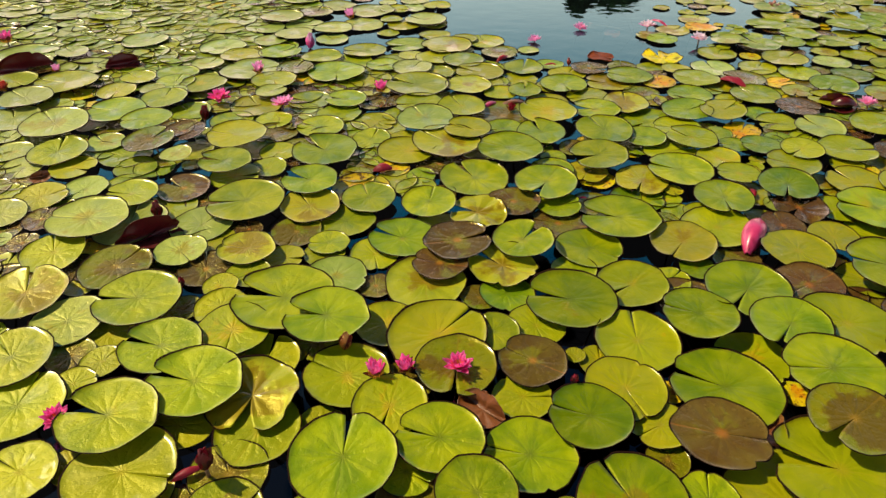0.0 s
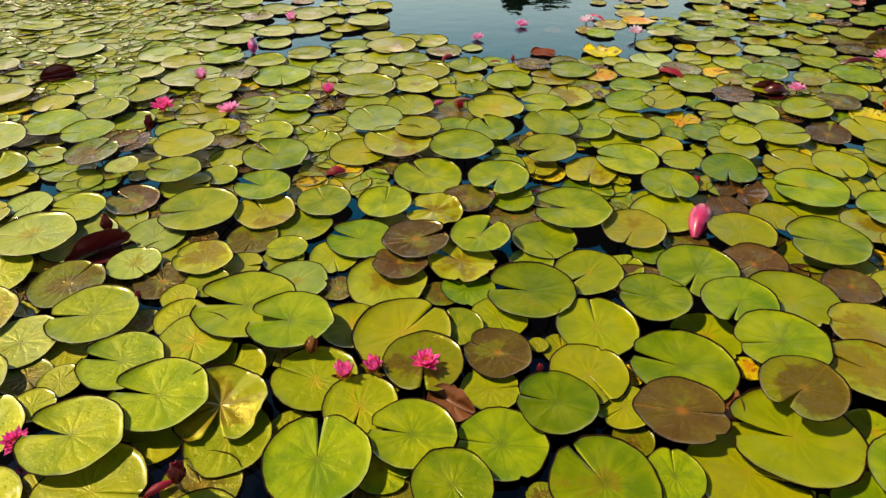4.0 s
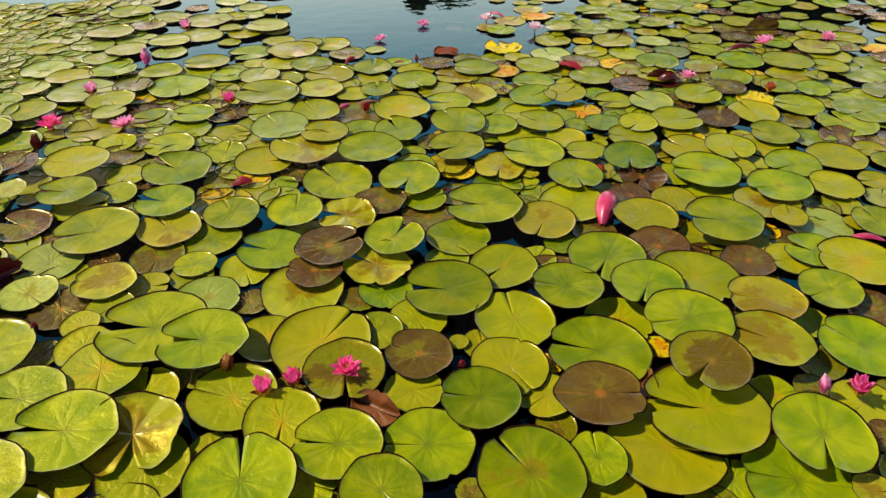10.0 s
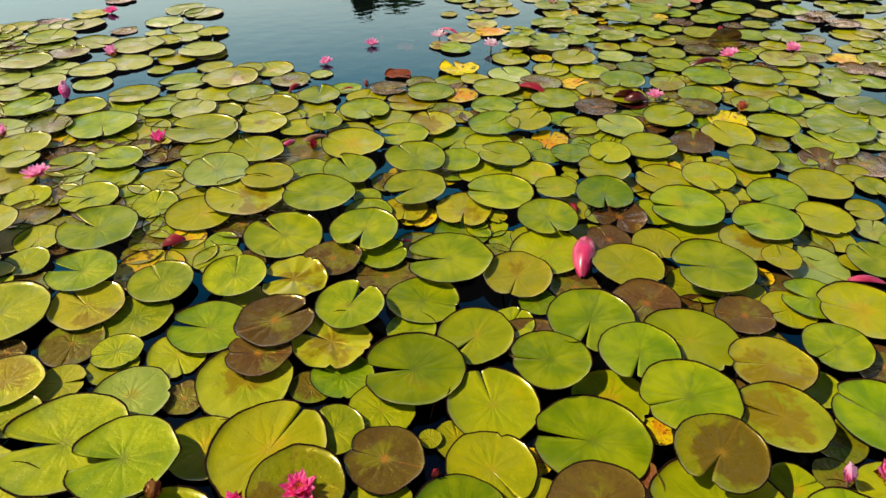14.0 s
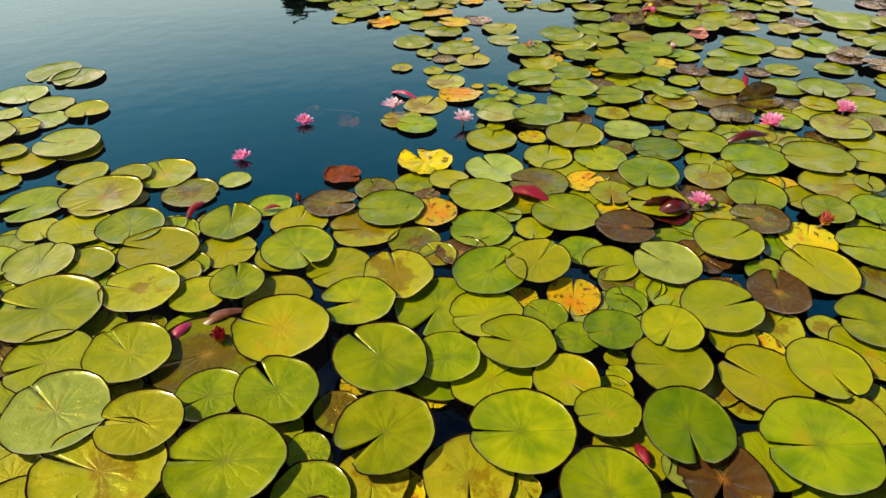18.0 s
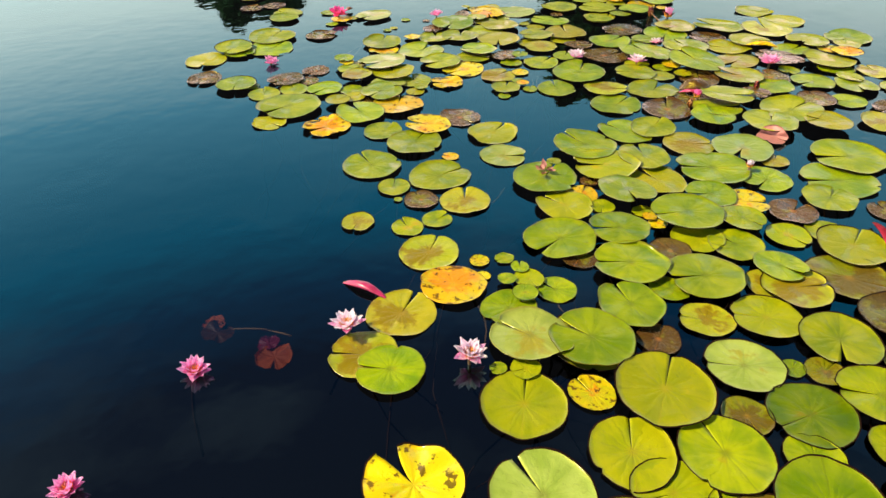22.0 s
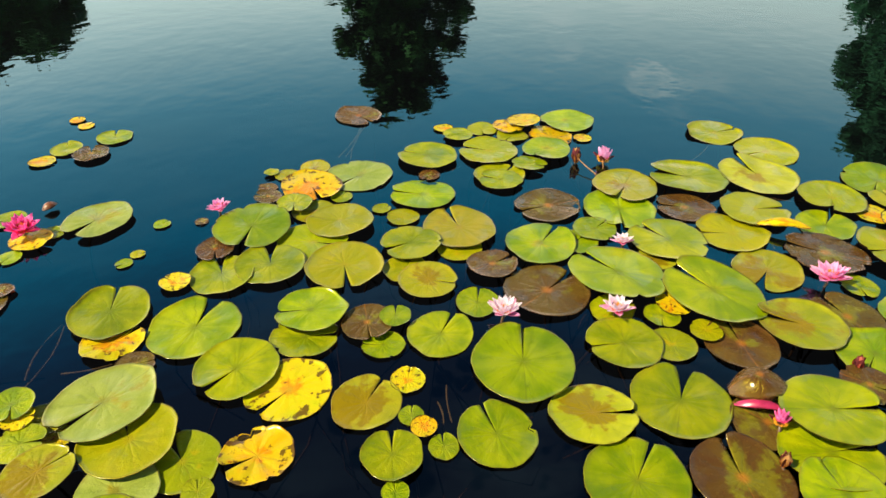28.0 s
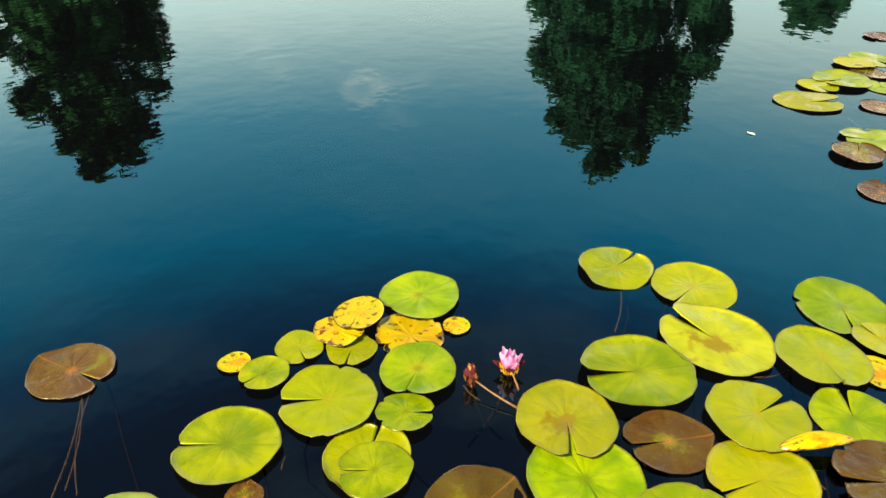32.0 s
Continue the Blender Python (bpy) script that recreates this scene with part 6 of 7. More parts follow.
lily_pad("green", 3.456, 6.641, 0.115, 133, 0, 1)
lily_pad("lime", 2.976, 6.645, 0.116, 308, 0, 4)
lily_pad("amber", 4.196, 6.648, 0.095, 242, 0, 3)
small_pad("green", 3.281, 6.663, 0.035, 357, 0, 0)
lily_pad("green", 2.666, 6.683, 0.104, 66, 0, 3)
lily_pad("lime", 3.114, 6.684, 0.117, 129, 1, 2)
lily_pad("green", 4.366, 6.698, 0.119, 151, 1, 1)
lily_pad("green", 2.337, 6.721, 0.117, 57, 1, 1)
lily_pad("lime", 3.888, 6.723, 0.125, 119, 1, 1)
small_pad("amber", 2.539, 6.736, 0.048, 113, 1, 1)
small_pad("bronze", 3.576, 6.739, 0.044, 205, 0, 1)
small_pad("lime", 4.082, 6.768, 0.070, 195, 0, 2)
lily_pad("mottled", 3.090, 6.807, 0.076, 326, 0, 3)
small_pad("amber", 4.204, 6.812, 0.077, 188, 2, 3)
lily_pad("bronze", 2.712, 6.815, 0.065, 242, 1, 2)
small_pad("green", 3.224, 6.829, 0.041, 30, 0, 1)
small_pad("amber", 4.125, 6.832, 0.070, 267, 1, 3)
lily_pad("green", 2.867, 6.845, 0.133, 222, 2, 4)
lily_pad("green", 3.671, 6.858, 0.123, 113, 1, 1)
small_pad("green", 3.054, 6.880, 0.067, 237, 2, 3)
small_pad("lime", 4.029, 6.899, 0.066, 229, 0, 2)
small_pad("lime", 1.359, 6.904, 0.116, 243, 0, 1)
lily_pad("pale", 3.373, 6.917, 0.128, 184, 0, 1)
small_pad("green", 3.901, 6.919, 0.064, 153, 1, 2)
small_pad("green", 1.552, 6.930, 0.086, 296, 1, 3)
lily_pad("green", 1.728, 6.931, 0.131, 33, 0, 3)
small_pad("green", 2.462, 6.945, 0.027, 183, 0, 0)
lily_pad("amber", 3.178, 6.955, 0.115, 253, 1, 6)
small_pad("lime", 2.517, 6.968, 0.024, 339, 0, 0)
small_pad("green", 1.536, 6.998, 0.110, 227, 2, 3)
small_pad("bronze", 3.017, 6.999, 0.052, 126, 1, 1)
small_pad("bronze", 2.762, 7.015, 0.024, 223, 0, 0)
small_pad("amber", 3.909, 7.021, 0.043, 297, 0, 1)
small_pad("bronze", 2.060, 7.030, 0.090, 110, 0, 1)
small_pad("bronze", 2.131, 7.041, 0.037, 155, 1, 1)
small_pad("bronze", 3.056, 7.071, 0.038, 139, 0, 1)
small_pad("green", 2.652, 7.090, 0.029, 18, 0, 0)
small_pad("mottled", 3.282, 7.090, 0.060, 212, 0, 1)
small_pad("green", 1.616, 7.098, 0.037, 3, 0, 1)
small_pad("lime", 3.165, 7.106, 0.050, 108, 0, 2)
lily_pad("green", 1.792, 7.126, 0.141, 47, 1, 1)
small_pad("lime", 3.125, 7.157, 0.029, 183, 1, 1)
small_pad("green", 2.200, 7.223, 0.040, 214, 0, 1)
lily_pad("pale", 2.493, 7.252, 0.118, 199, 1, 1)
small_pad("amber", 2.284, 7.270, 0.070, 318, 1, 2)
small_pad("green", 2.351, 7.283, 0.044, 321, 0, 2)
lily_pad("bronze", 3.714, 7.384, 0.111, 269, 0, 0)
small_pad("green", 1.963, 7.471, 0.095, 50, 1, 1)
small_pad("green", 2.266, 7.472, 0.059, 166, 0, 0)
small_pad("green", 2.023, 7.595, 0.094, 127, 0, 1)
small_pad("bronze", 2.663, 7.791, 0.074, 65, 1, 1)
small_pad("bronze", 1.986, 7.809, 0.079, 36, 0, 1)
small_pad("bronze", 1.832, 7.813, 0.078, 33, 0, 1)
small_pad("amber", 2.494, 7.859, 0.052, 315, 0, 0)
small_pad("green", 2.799, 7.895, 0.075, 63, 0, 0)
small_pad("green", 2.606, 7.914, 0.066, 65, 0, 1)
small_pad("green", 1.910, 8.085, 0.096, 40, 0, 0)
small_pad("amber", 2.749, 8.096, 0.035, 15, 0, 0)
small_pad("amber", 2.741, 8.185, 0.036, 56, 0, 0)
small_pad("bronze", 2.091, 8.201, 0.062, 279, 0, 0)
small_pad("green", 1.904, 8.505, 0.064, 52, 0, 0)
small_pad("lime", 2.109, 8.512, 0.091, 2, 0, 0)


# pads half hidden under the crowd, and the field beyond
def crowd_at(x, y, reach):
    return sum(1 for px, py, pr in taken if (px - x) ** 2 + (py - y) ** 2 < reach * reach)


rng_fill = random.Random(17)
digits = list(taken)
made = 0
for attempt in range(13000):
    x, y, r = rng_fill.uniform(-4.0, 6.0), rng_fill.uniform(0.4, 7.2), rng_fill.uniform(0.055, 0.115)
    thick = sum(1 for px, py, pr in digits if (px - x) ** 2 + (py - y) ** 2 < 0.1)
    edge_field = 1.2 < y < 5.2 and y + 0.02 < x < y + 0.8
    left_field = x < -0.95 and 3.5 < y < 5.5
    under_field = x > -0.2 and y < 3.8 and thick > 5
    if not edge_field and not left_field and not under_field and (y > (3.9 if x < -0.2 else 3.0 - 0.35 * x) or x > 1.7):
        continue
    if not edge_field and not left_field and not under_field and thick < (3 if x < -0.2 else 6):
        continue
    room = min(math.hypot(px - x, py - y) / pr for px, py, pr in taken)
    if room < (1.3 if edge_field else (0.82 if x < 0.3 and y > 2.5 else 1.12)):
        continue
    if edge_field:
        r += 0.015
    if left_field:
        r += 0.012
    # Near fillers favour dark looks, so their colour adds the shade between pads.
    look_of = rng_fill.choices(("green", "lime", "olive", "bronze", "amber", "pale"), (7, 4, 2, 2, 0.6, 1) if edge_field else (6, 4, 1, 0.7, 0.3, 4) if left_field else (5, 4, 3, 1.5, 0.6, 2) if y > 2.6 else (2, 1.5, 5, 5, 0.8, 0.2))[0]
    outer.add(look_of, pad_pose(x, y, r, rng_fill.uniform(0, 360), 0, 0), not edge_field)
    taken.append((x, y, r))
    made += 1
outer.build("lily_pads", "small and far green lily pads that carpet the pond")


# ---- water lilies ----
def petal_bmesh(length, width, cup, tip=0.55):
    """A pointed petal along +x, hollow upwards, curving up by cup."""
    bm = bmesh.new()
    lay = bm.loops.layers.uv.new("leaf")
    n, across = 8, (-1.0, -0.5, 0.0, 0.5, 1.0)
    uv, tops = {}, []
    for side in (0, 1):
        grid = []
        for i in range(n + 1):
            t = i / n
            w = width * (0.30 + 0.70 * math.sin(math.pi * min(1, t * 0.98 + 0.02) ** 0.9)) * (1 - t ** 5) * 0.5
            row = []
            for u in across:
                z = cup * length * t * t + 0.30 * width * u * u * (1 - t * 0.4) - side * 0.0012
                v = bm.verts.new((length * (t - 0.10 * cup * t * t), w * u, z))
                uv[v] = (t, 0.5 + 0.5 * u)
                row.append(v)
            grid.append(row)
        for a, b in zip(grid, grid[1:]):
            for k in range(4):
                f = (a[k], b[k], b[k + 1], a[k + 1])
                bm.faces.new(f if side else f[::-1])
        tops.append(grid)
    for col in (0, 4):
        for i in range(n):
            a, b, c, d = tops[0][i][col], tops[0][i + 1][col], tops[1][i + 1][col], tops[1][i][col]
            bm.faces.new((a, b, c, d) if col else (d, c, b, a))
    for f in bm.faces:
        for loop in f.loops:
            loop[lay].uv = uv[loop.vert]
    return bm


PETAL_MESH = {c: mesh_of("petal", petal_bmesh(1.0, 0.54, 0.18), mat) for c, mat in PETAL.items()}
SEPAL_MESH = mesh_of("sepal", petal_bmesh(1.0, 0.56, 0.12), SEPAL)


def stamen_bmesh():
    """A tuft of fine filaments round a small boss."""
    bm = bmesh.new()
    rng = random.Random(2)
    for k in range(46):
        a, out = k * 2.39996, 0.30 * math.sqrt((k + 0.5) / 46)
        d = Vector((math.cos(a), math.sin(a), 0))
        s = Vector((-d.y, d.x, 0)) * 0.022
        base, top = d * out, d * (out * 1.25) + Vector((0, 0, 0.30 + 0.08 * rng.random() - out * 0.25))
        q = [bm.verts.new(p) for p in (base - s, base + s, base + d * 0.03, top - s, top + s, top + d * 0.03)]
        for f in ((0, 1, 4, 3), (1, 2, 5, 4), (2, 0, 3, 5), (3, 4, 5)):
            bm.faces.new([q[i] for i in f])
    return bm


STAMEN_MESH = mesh_of("flower_centre", stamen_bmesh(), STAMEN, smooth=False)
FLOWER_STALK = mesh_of("stalk", tube([(0.02 * math.sin(3 * t), 0.10 * t * t, -0.25 * t) for t in (0, 0.1, 0.3, 0.6, 1.0)], [0.0045] * 5, 6), STALK)
LILY_WORDS = {
    ("open", "magenta"): "open magenta water lily with pointed petals", ("open", "pink"): "open pink water lily with yellow stamens",
    ("open", "blush"): "open pale pink water lily with a golden centre", ("cup", "magenta"): "half open magenta water lily",
    ("cup", "pink"): "half open pink water lily", ("cup", "coral"): "half open red water lily", ("cup", "crimson"): "half closed dark red water lily",
    ("cup", "blush"): "half open pale pink water lily", ("bud", "crimson"): "closed dark red water lily bud", ("bud", "gold"): "closed yellowish water lily bud",
    ("bud", "coral"): "closed orange red water lily bud", ("bud", "pink"): "closed pink water lily bud",
}
rng_lily = random.Random(23)


def water_lily(form, colour, x, y, wide, foot_z=None):
    """wide: its spread in metres. foot_z: height of its foot above the water. Whorls of petals: count, pitch above level, length, start height."""
    if form == "open":
        size, z, whorls = wide * 0.55, 0.030, ((4, 6, 1.0, 0.0), (7, 20, 1.0, 0.01), (7, 36, 0.92, 0.02), (7, 50, 0.74, 0.03), (5, 58, 0.48, 0.03))
    elif form == "cup":
        size, z, whorls = wide * 0.80, 0.024, ((4, 34, 0.80, 0.0), (6, 50, 1.0, 0.0), (6, 64, 1.0, 0.0), (5, 76, 0.92, 0.0))
    else:
        size, z, whorls = wide * 1.45, 0.014, ((4, 80, 0.98, 0.0), (5, 84, 1.0, 0.0), (4, 88, 0.96, 0.0))
    z = foot_z or ((0.040 if y < 3.0 else z) if crowd_at(x, y, 0.13) else 0.006)
    name = "water_lily_bud" if form == "bud" else "water_lily"
    lean = pose(0, 0, 0, rng_lily.uniform(-10, 10), rng_lily.uniform(-10, 10), rng_lily.uniform(0, 360))
    ob = holder(name, pose(x, y, z) @ lean, LILY_WORDS[(form, colour)] + (" above the pads" if form != "open" else " on the pond"), "flower", "water lilies")
    for k, (count, up, long, rise) in enumerate(whorls):
        for i in range(count):
            turn = i * 360 / count + k * 27 + rng_lily.uniform(-7, 7)
            foot = 0.05 if form != "bud" else 0.16
            m = pose(0, 0, rise * size, 0, 0, turn) @ pose(foot * size, 0, 0, 0, -(up + rng_lily.uniform(-6, 6)), 0)
            s = size * long * rng_lily.uniform(0.93, 1.05)
            wide_by = 1.15 if form == "bud" else (1.0 if k < 3 else 0.85)
            outer_leaf = k == 0
            part("sepal" if outer_leaf else "petal", SEPAL_MESH if outer_leaf and form != "open" and (form, colour) != ("bud", "pink") else PETAL_MESH["pink" if colour == "blush" and k < 1 else colour], ob, m @ Matrix.Diagonal((s, s * wide_by, s, 1)))
    if form != "bud":
        part("flower_centre", STAMEN_MESH, ob, pose(0, 0, size * 0.08) @ Matrix.Diagonal((size * 1.1, size * 1.1, size * 1.15, 1)), "golden yellow stamens")
    part("stalk", FLOWER_STALK, ob, pose(0, 0, 0.002))
    return ob


# ---- furled, sunken and withered leaves, loose stalks ----
FURL_LOOK = {"pink": (LEAF_PINK, "furled leaf with a glossy pink underside"), "red": (LEAF_RED, "raised dark red curled leaf"), "brown": (LEAF_BROWN, "dry reddish brown folded leaf"),
             "bronze": (PAD["bronze"], "bronze curled leaf standing off the water"), "crimson": (PETAL["crimson"], "folded crimson leaf edge"), "dry": (LEAF_DRY, "withered pinkish leaf"),
             "amber": (PAD["amber"], "yellow orange leaf folded lengthwise")}
rng_furl = random.Random(31)


def furled_leaf(look_of, x, y, length, width, turn, bend):
    """A leaf rolled about its midrib, its back upwards."""
    material, words = FURL_LOOK[look_of]
    bm = bmesh.new()
    lay = bm.loops.layers.uv.new("leaf")
    uv, skins = {}, []
    n, across = 14, 10
    radius = width * 0.5 / math.sin(min(bend, math.pi / 2))
    for side in (0, 1):
        grid = []
        for i in range(n + 1):
            t = i / n
            w = max(0.04, math.sin(math.pi * (0.03 + 0.94 * t)) ** 0.62)
            row = []
            for k in range(across + 1):
                u = 2 * k / across - 1
                a = bend * u
                r = radius * w - side * 0.0022
                wrinkle = 0.03 * width * math.sin(9 * t + 5 * u) * w
                v = bm.verts.new((length * t, r * math.sin(a), r * (math.cos(a) - math.cos(bend)) + 0.10 * length * math.sin(math.pi * t) + wrinkle))
                uv[v] = (t, 0.5 + 0.45 * u)
                row.append(v)
            grid.append(row)
        for p, q in zip(grid, grid[1:]):
            for k in range(across):
                f = (p[k], q[k], q[k + 1], p[k + 1])
                bm.faces.new(f if not side else f[::-1])
        skins.append(grid)
    for k in (0, across):
        for i in range(n):
            f = (skins[0][i][k], skins[1][i][k], skins[1][i + 1][k], skins[0][i + 1][k])
            bm.faces.new(f)
    for f in bm.faces:
        for loop in f.loops:
            loop[lay].uv = uv[loop.vert]
    bmesh.ops.recalc_face_normals(bm, faces=bm.faces)
    ob = holder("curled_leaf", pose(x, y, 0.012 if crowd_at(x, y, 0.2) else -0.004, 0, 0, turn), words + " among the lily pads", "leaf")
    part("blade", mesh_of("blade", bm, material), ob, pose(0, 0, 0, rng_furl.uniform(-8, 8), -rng_furl.uniform(2, 8), 0))
    part("midrib", mesh_of("midrib", tube([(length * t, 0, radius * max(0.04, math.sin(math.pi * (0.03 + 0.94 * t)) ** 0.62) * (1 - math.cos(bend)) + 0.10 * length * math.sin(math.pi * t)) for t in (0.02, 0.2, 0.4, 0.6, 0.8, 0.97)], [0.002, 0.002, 0.002, 0.0015, 0.001, 0.0005], 5), STALK), ob)
    return ob


def folded_leaf(look_of, x, y, length, width, turn, bend):
    """A round leaf folded over its midrib: one half on the water, the other raised, showing its back."""
    material, words = FURL_LOOK[look_of]
    bm = pad_bmesh(71 + int(900 * length), slit=0.05, curl=0.10, wave=0.05, bites=2)
    stand = radians(48 + 30 * bend)
    r = length * 0.55
    for v in bm.verts:
        x0, y0, z0 = v.co
        if y0 > 0:
            roll = stand * min(1.0, y0 / 0.35)
            y0, z0 = y0 * math.cos(roll) - z0 * math.sin(roll), y0 * math.sin(roll) * 0.9 + z0 * math.cos(roll)
        v.co = (x0, y0, z0)
    for f in bm.faces:
        f.material_index = 1 - f.material_index if look_of != "bronze" else f.material_index
    back = LEAF_BROWN if look_of == "bronze" else PAD["bronze"]
    ob = holder("folded_leaf", pose(x, y, 0.012) @ pose(0, 0, 0, 0, 0, turn) @ pose(length * 0.5, 0, 0), words.replace("curled", "folded") + " among the lily pads", "leaf")
    me = mesh_of("blade", bm, *((material, back) if look_of == "bronze" else (back, material)))
    part("blade", me, ob, Matrix.Diagonal((r, max(0.75 * r, width * 0.8), r * 0.8, 1)))
    part("stalk", STALK_MESH[0], ob, pose(0, 0, -0.004))
    return ob


SUNK_LOOK = {"red": LEAF_SUNK, "rust": plain_material("leaf_rust", (0.24, 0.045, 0.004), 0.5, (0.045, 0.010, 0.003), 9.0, spec=0.2), "brown": LEAF_BROWN, "pink": LEAF_PINK, "violet": plain_material("leaf_violet", (0.18, 0.10, 0.30), 0.5, (0.10, 0.06, 0.2), 30.0)}


def sunken_leaf(look_of, x, y, r):
    ob = new("sunken_leaf", mesh_of("sunken_leaf", pad_bmesh(41 + int(100 * r), slit=0.10 if look_of == "rust" else 0.12, curl=0.12, wave=0.045 if look_of == "rust" else 0.07, bites=6 if look_of == "rust" else 3), SUNK_LOOK[look_of]))
    ob.matrix_world = pose(x, y, 0.010 if look_of == "rust" else -0.03, 0 if look_of == "rust" else rng_furl.uniform(-10, 10), 2, rng_furl.uniform(0, 360)) @ Matrix.Scale(r, 4)
    return tagged(ob, "rust red decaying leaf lying half under the water" if look_of == "rust" else "reddish brown decaying leaf sunk just under the water" if look_of != "violet" else "dull violet leaf sunk between the pads", "leaf")


def withered_flower(x, y, r):
    ob = holder("withered_flower", pose(x, y, 0.030), "withered brownish pink flower lying on a green pad", "flower")
    dry = mesh_of("petal", petal_bmesh(1.0, 0.55, 0.5), LEAF_DRY)
    for i in range(11):
        part("petal", dry, ob, pose(rng_furl.uniform(-0.4, 0.4) * r, rng_furl.uniform(-0.4, 0.4) * r, 0.004 * (i % 3), rng_furl.uniform(-30, 30), rng_furl.uniform(-25, 10), i * 77) @ Matrix.Scale(r * rng_furl.uniform(0.5, 0.9), 4))
    return ob


def loose_stalk(x0, y0, x1, y1, z0=-0.004, z1=-0.014):
    a, b = Vector((x0, y0, z0)), Vector((x1, y1, z1))
    side = (b - a).cross(Vector((0, 0, 1))) * rng_furl.uniform(-0.12, 0.12)
    pts = [a.lerp(b, t) + side * math.sin(math.pi * t) for t in (0, 0.17, 0.33, 0.5, 0.67, 0.83, 1)]
    ob = new("lily_stalk", mesh_of("lily_stalk", tube(pts, [0.0028, 0.0028, 0.0027, 0.0026, 0.0025, 0.0024, 0.0023], 6), STALK_TAN if z1 > 0 else STALK_PALE))
    return tagged(ob, "thin brown lily stalk " + ("curving up to a flower" if z1 > 0 else "trailing under the surface"), "stalk")



def feather(x, y, length):
    """A small white feather that floats on open water."""
    bm = bmesh.new()
    quill = tube([(length * t, 0.10 * length * math.sin(2.5 * t), 0.0015) for t in (0, 0.3, 0.6, 1.0)], [0.0012, 0.001, 0.0008, 0.0004], 5)
    for k in range(22):
        t = 0.15 + 0.8 * k / 21
        for s in (-1, 1):
            reach = 0.26 * length * math.sin(math.pi * (0.1 + 0.85 * t)) * (1 + 0.2 * math.sin(5 * k))
            a = Vector((length * t, 0.10 * length * math.sin(2.5 * t), 0.002))
            b = a + Vector((0.12 * length, s * reach, 0.004))
            w = Vector((0.03 * length, 0, 0))
            top = [bm.verts.new(p) for p in (a, a + w, b + w * 0.4, b)]
            low = [bm.verts.new(p - Vector((0, 0, 0.0006))) for p in (a, a + w, b + w * 0.4, b)]
            bm.faces.new(top)
            bm.faces.new(low[::-1])
            for i in range(4):
                bm.faces.new((top[i], low[i], low[(i + 1) % 4], top[(i + 1) % 4]))
    ob = holder("feather", pose(x, y, 0.001, 0, 0, 70), "small white feather floating on dark water", "feather")
    down = plain_material("feather_white", (0.8, 0.8, 0.78), 0.7, (0.6, 0.6, 0.58), 200.0)
    part("vane", mesh_of("vane", bm, down, smooth=False), ob)
    part("quill", mesh_of("quill", quill, down), ob)
    return ob


water_lily("open", "magenta", 2.278, 7.317, 0.113)
water_lily("open", "pink", 2.831, 7.005, 0.079)
water_lily("open", "blush", 3.708, 5.931, 0.070)
water_lily("open", "blush", 3.406, 5.738, 0.090)
water_lily("open", "blush", 3.157, 5.942, 0.102)
water_lily("open", "pink", 4.010, 5.391, 0.113)
water_lily("cup", "magenta", 3.348, 5.226, 0.050)
water_lily("bud", "coral", 3.689, 5.186, 0.032)
water_lily("bud", "gold", 3.250, 5.169, 0.030)
water_lily("open", "pink", 1.667, 6.687, 0.086)
water_lily("open", "blush", 1.283, 4.408, 0.096)
water_lily("open", "blush", 1.531, 4.150, 0.094)
water_lily("open", "pink", 0.866, 4.446, 0.084)
water_lily("open", "pink", 0.548, 4.195, 0.078)
water_lily("bud", "coral", 0.691, 3.742, 0.028)
water_lily("open", "pink", 2.040, 3.150, 0.080)
water_lily("cup", "blush", 3.022, 4.595, 0.038)
water_lily("open", "pink", 2.780, 3.577, 0.108)
water_lily("open", "pink", 3.208, 3.567, 0.096)
water_lily("cup", "coral", 2.325, 2.858, 0.056)
water_lily("open", "magenta", -0.727, 5.676, 0.094)
water_lily("cup", "crimson", 0.317, 3.066, 0.051)
water_lily("bud", "pink", 1.234, 0.998, 0.035, 0.030)
water_lily("cup", "magenta", 1.319, 0.975, 0.067, 0.030)
water_lily("cup", "magenta", -2.612, 4.075, 0.094)
water_lily("cup", "coral", -2.224, 3.312, 0.063)
water_lily("cup", "pink", -2.081, 3.569, 0.060)
water_lily("cup", "pink", -0.633, 4.675, 0.083)
water_lily("bud", "pink", -0.801, 4.055, 0.060)
water_lily("cup", "pink", -0.993, 3.577, 0.079)
water_lily("open", "magenta", -1.098, 3.191, 0.105)
water_lily("open", "pink", -0.775, 3.115, 0.107)
water_lily("bud", "crimson", -1.091, 2.930, 0.046)
water_lily("cup", "magenta", -0.318, 3.309, 0.074)
water_lily("open", "magenta", -0.930, 1.142, 0.071, 0.030)
water_lily("cup", "magenta", -0.166, 1.291, 0.065, 0.032)
water_lily("cup", "magenta", -0.092, 1.317, 0.059, 0.030)
water_lily("open", "magenta", 0.048, 1.313, 0.081, 0.044)
water_lily("bud", "gold", -0.260, 1.403, 0.044, 0.032)
water_lily("bud", "crimson", 0.346, 1.272, 0.026, 0.030)
water_lily("bud", "crimson", -1.011, 2.083, 0.045, 0.030)
water_lily("bud", "crimson", -0.799, 1.677, 0.024, 0.030)
water_lily("bud", "crimson", -0.524, 0.996, 0.043)
water_lily("cup", "pink", 4.165, 6.348, 0.081)
water_lily("bud", "gold", 4.086, 6.423, 0.042)
furled_leaf("pink", 1.015, 1.887, 0.219, 0.077, 60, 1.5)
folded_leaf("red", -1.089, 1.915, 0.208, 0.088, 37, 1.3)
furled_leaf("red", 1.875, 3.168, 0.116, 0.077, -14, 1.4)
folded_leaf("brown", 0.826, 1.170, 0.116, 0.055, -105, 0.9)
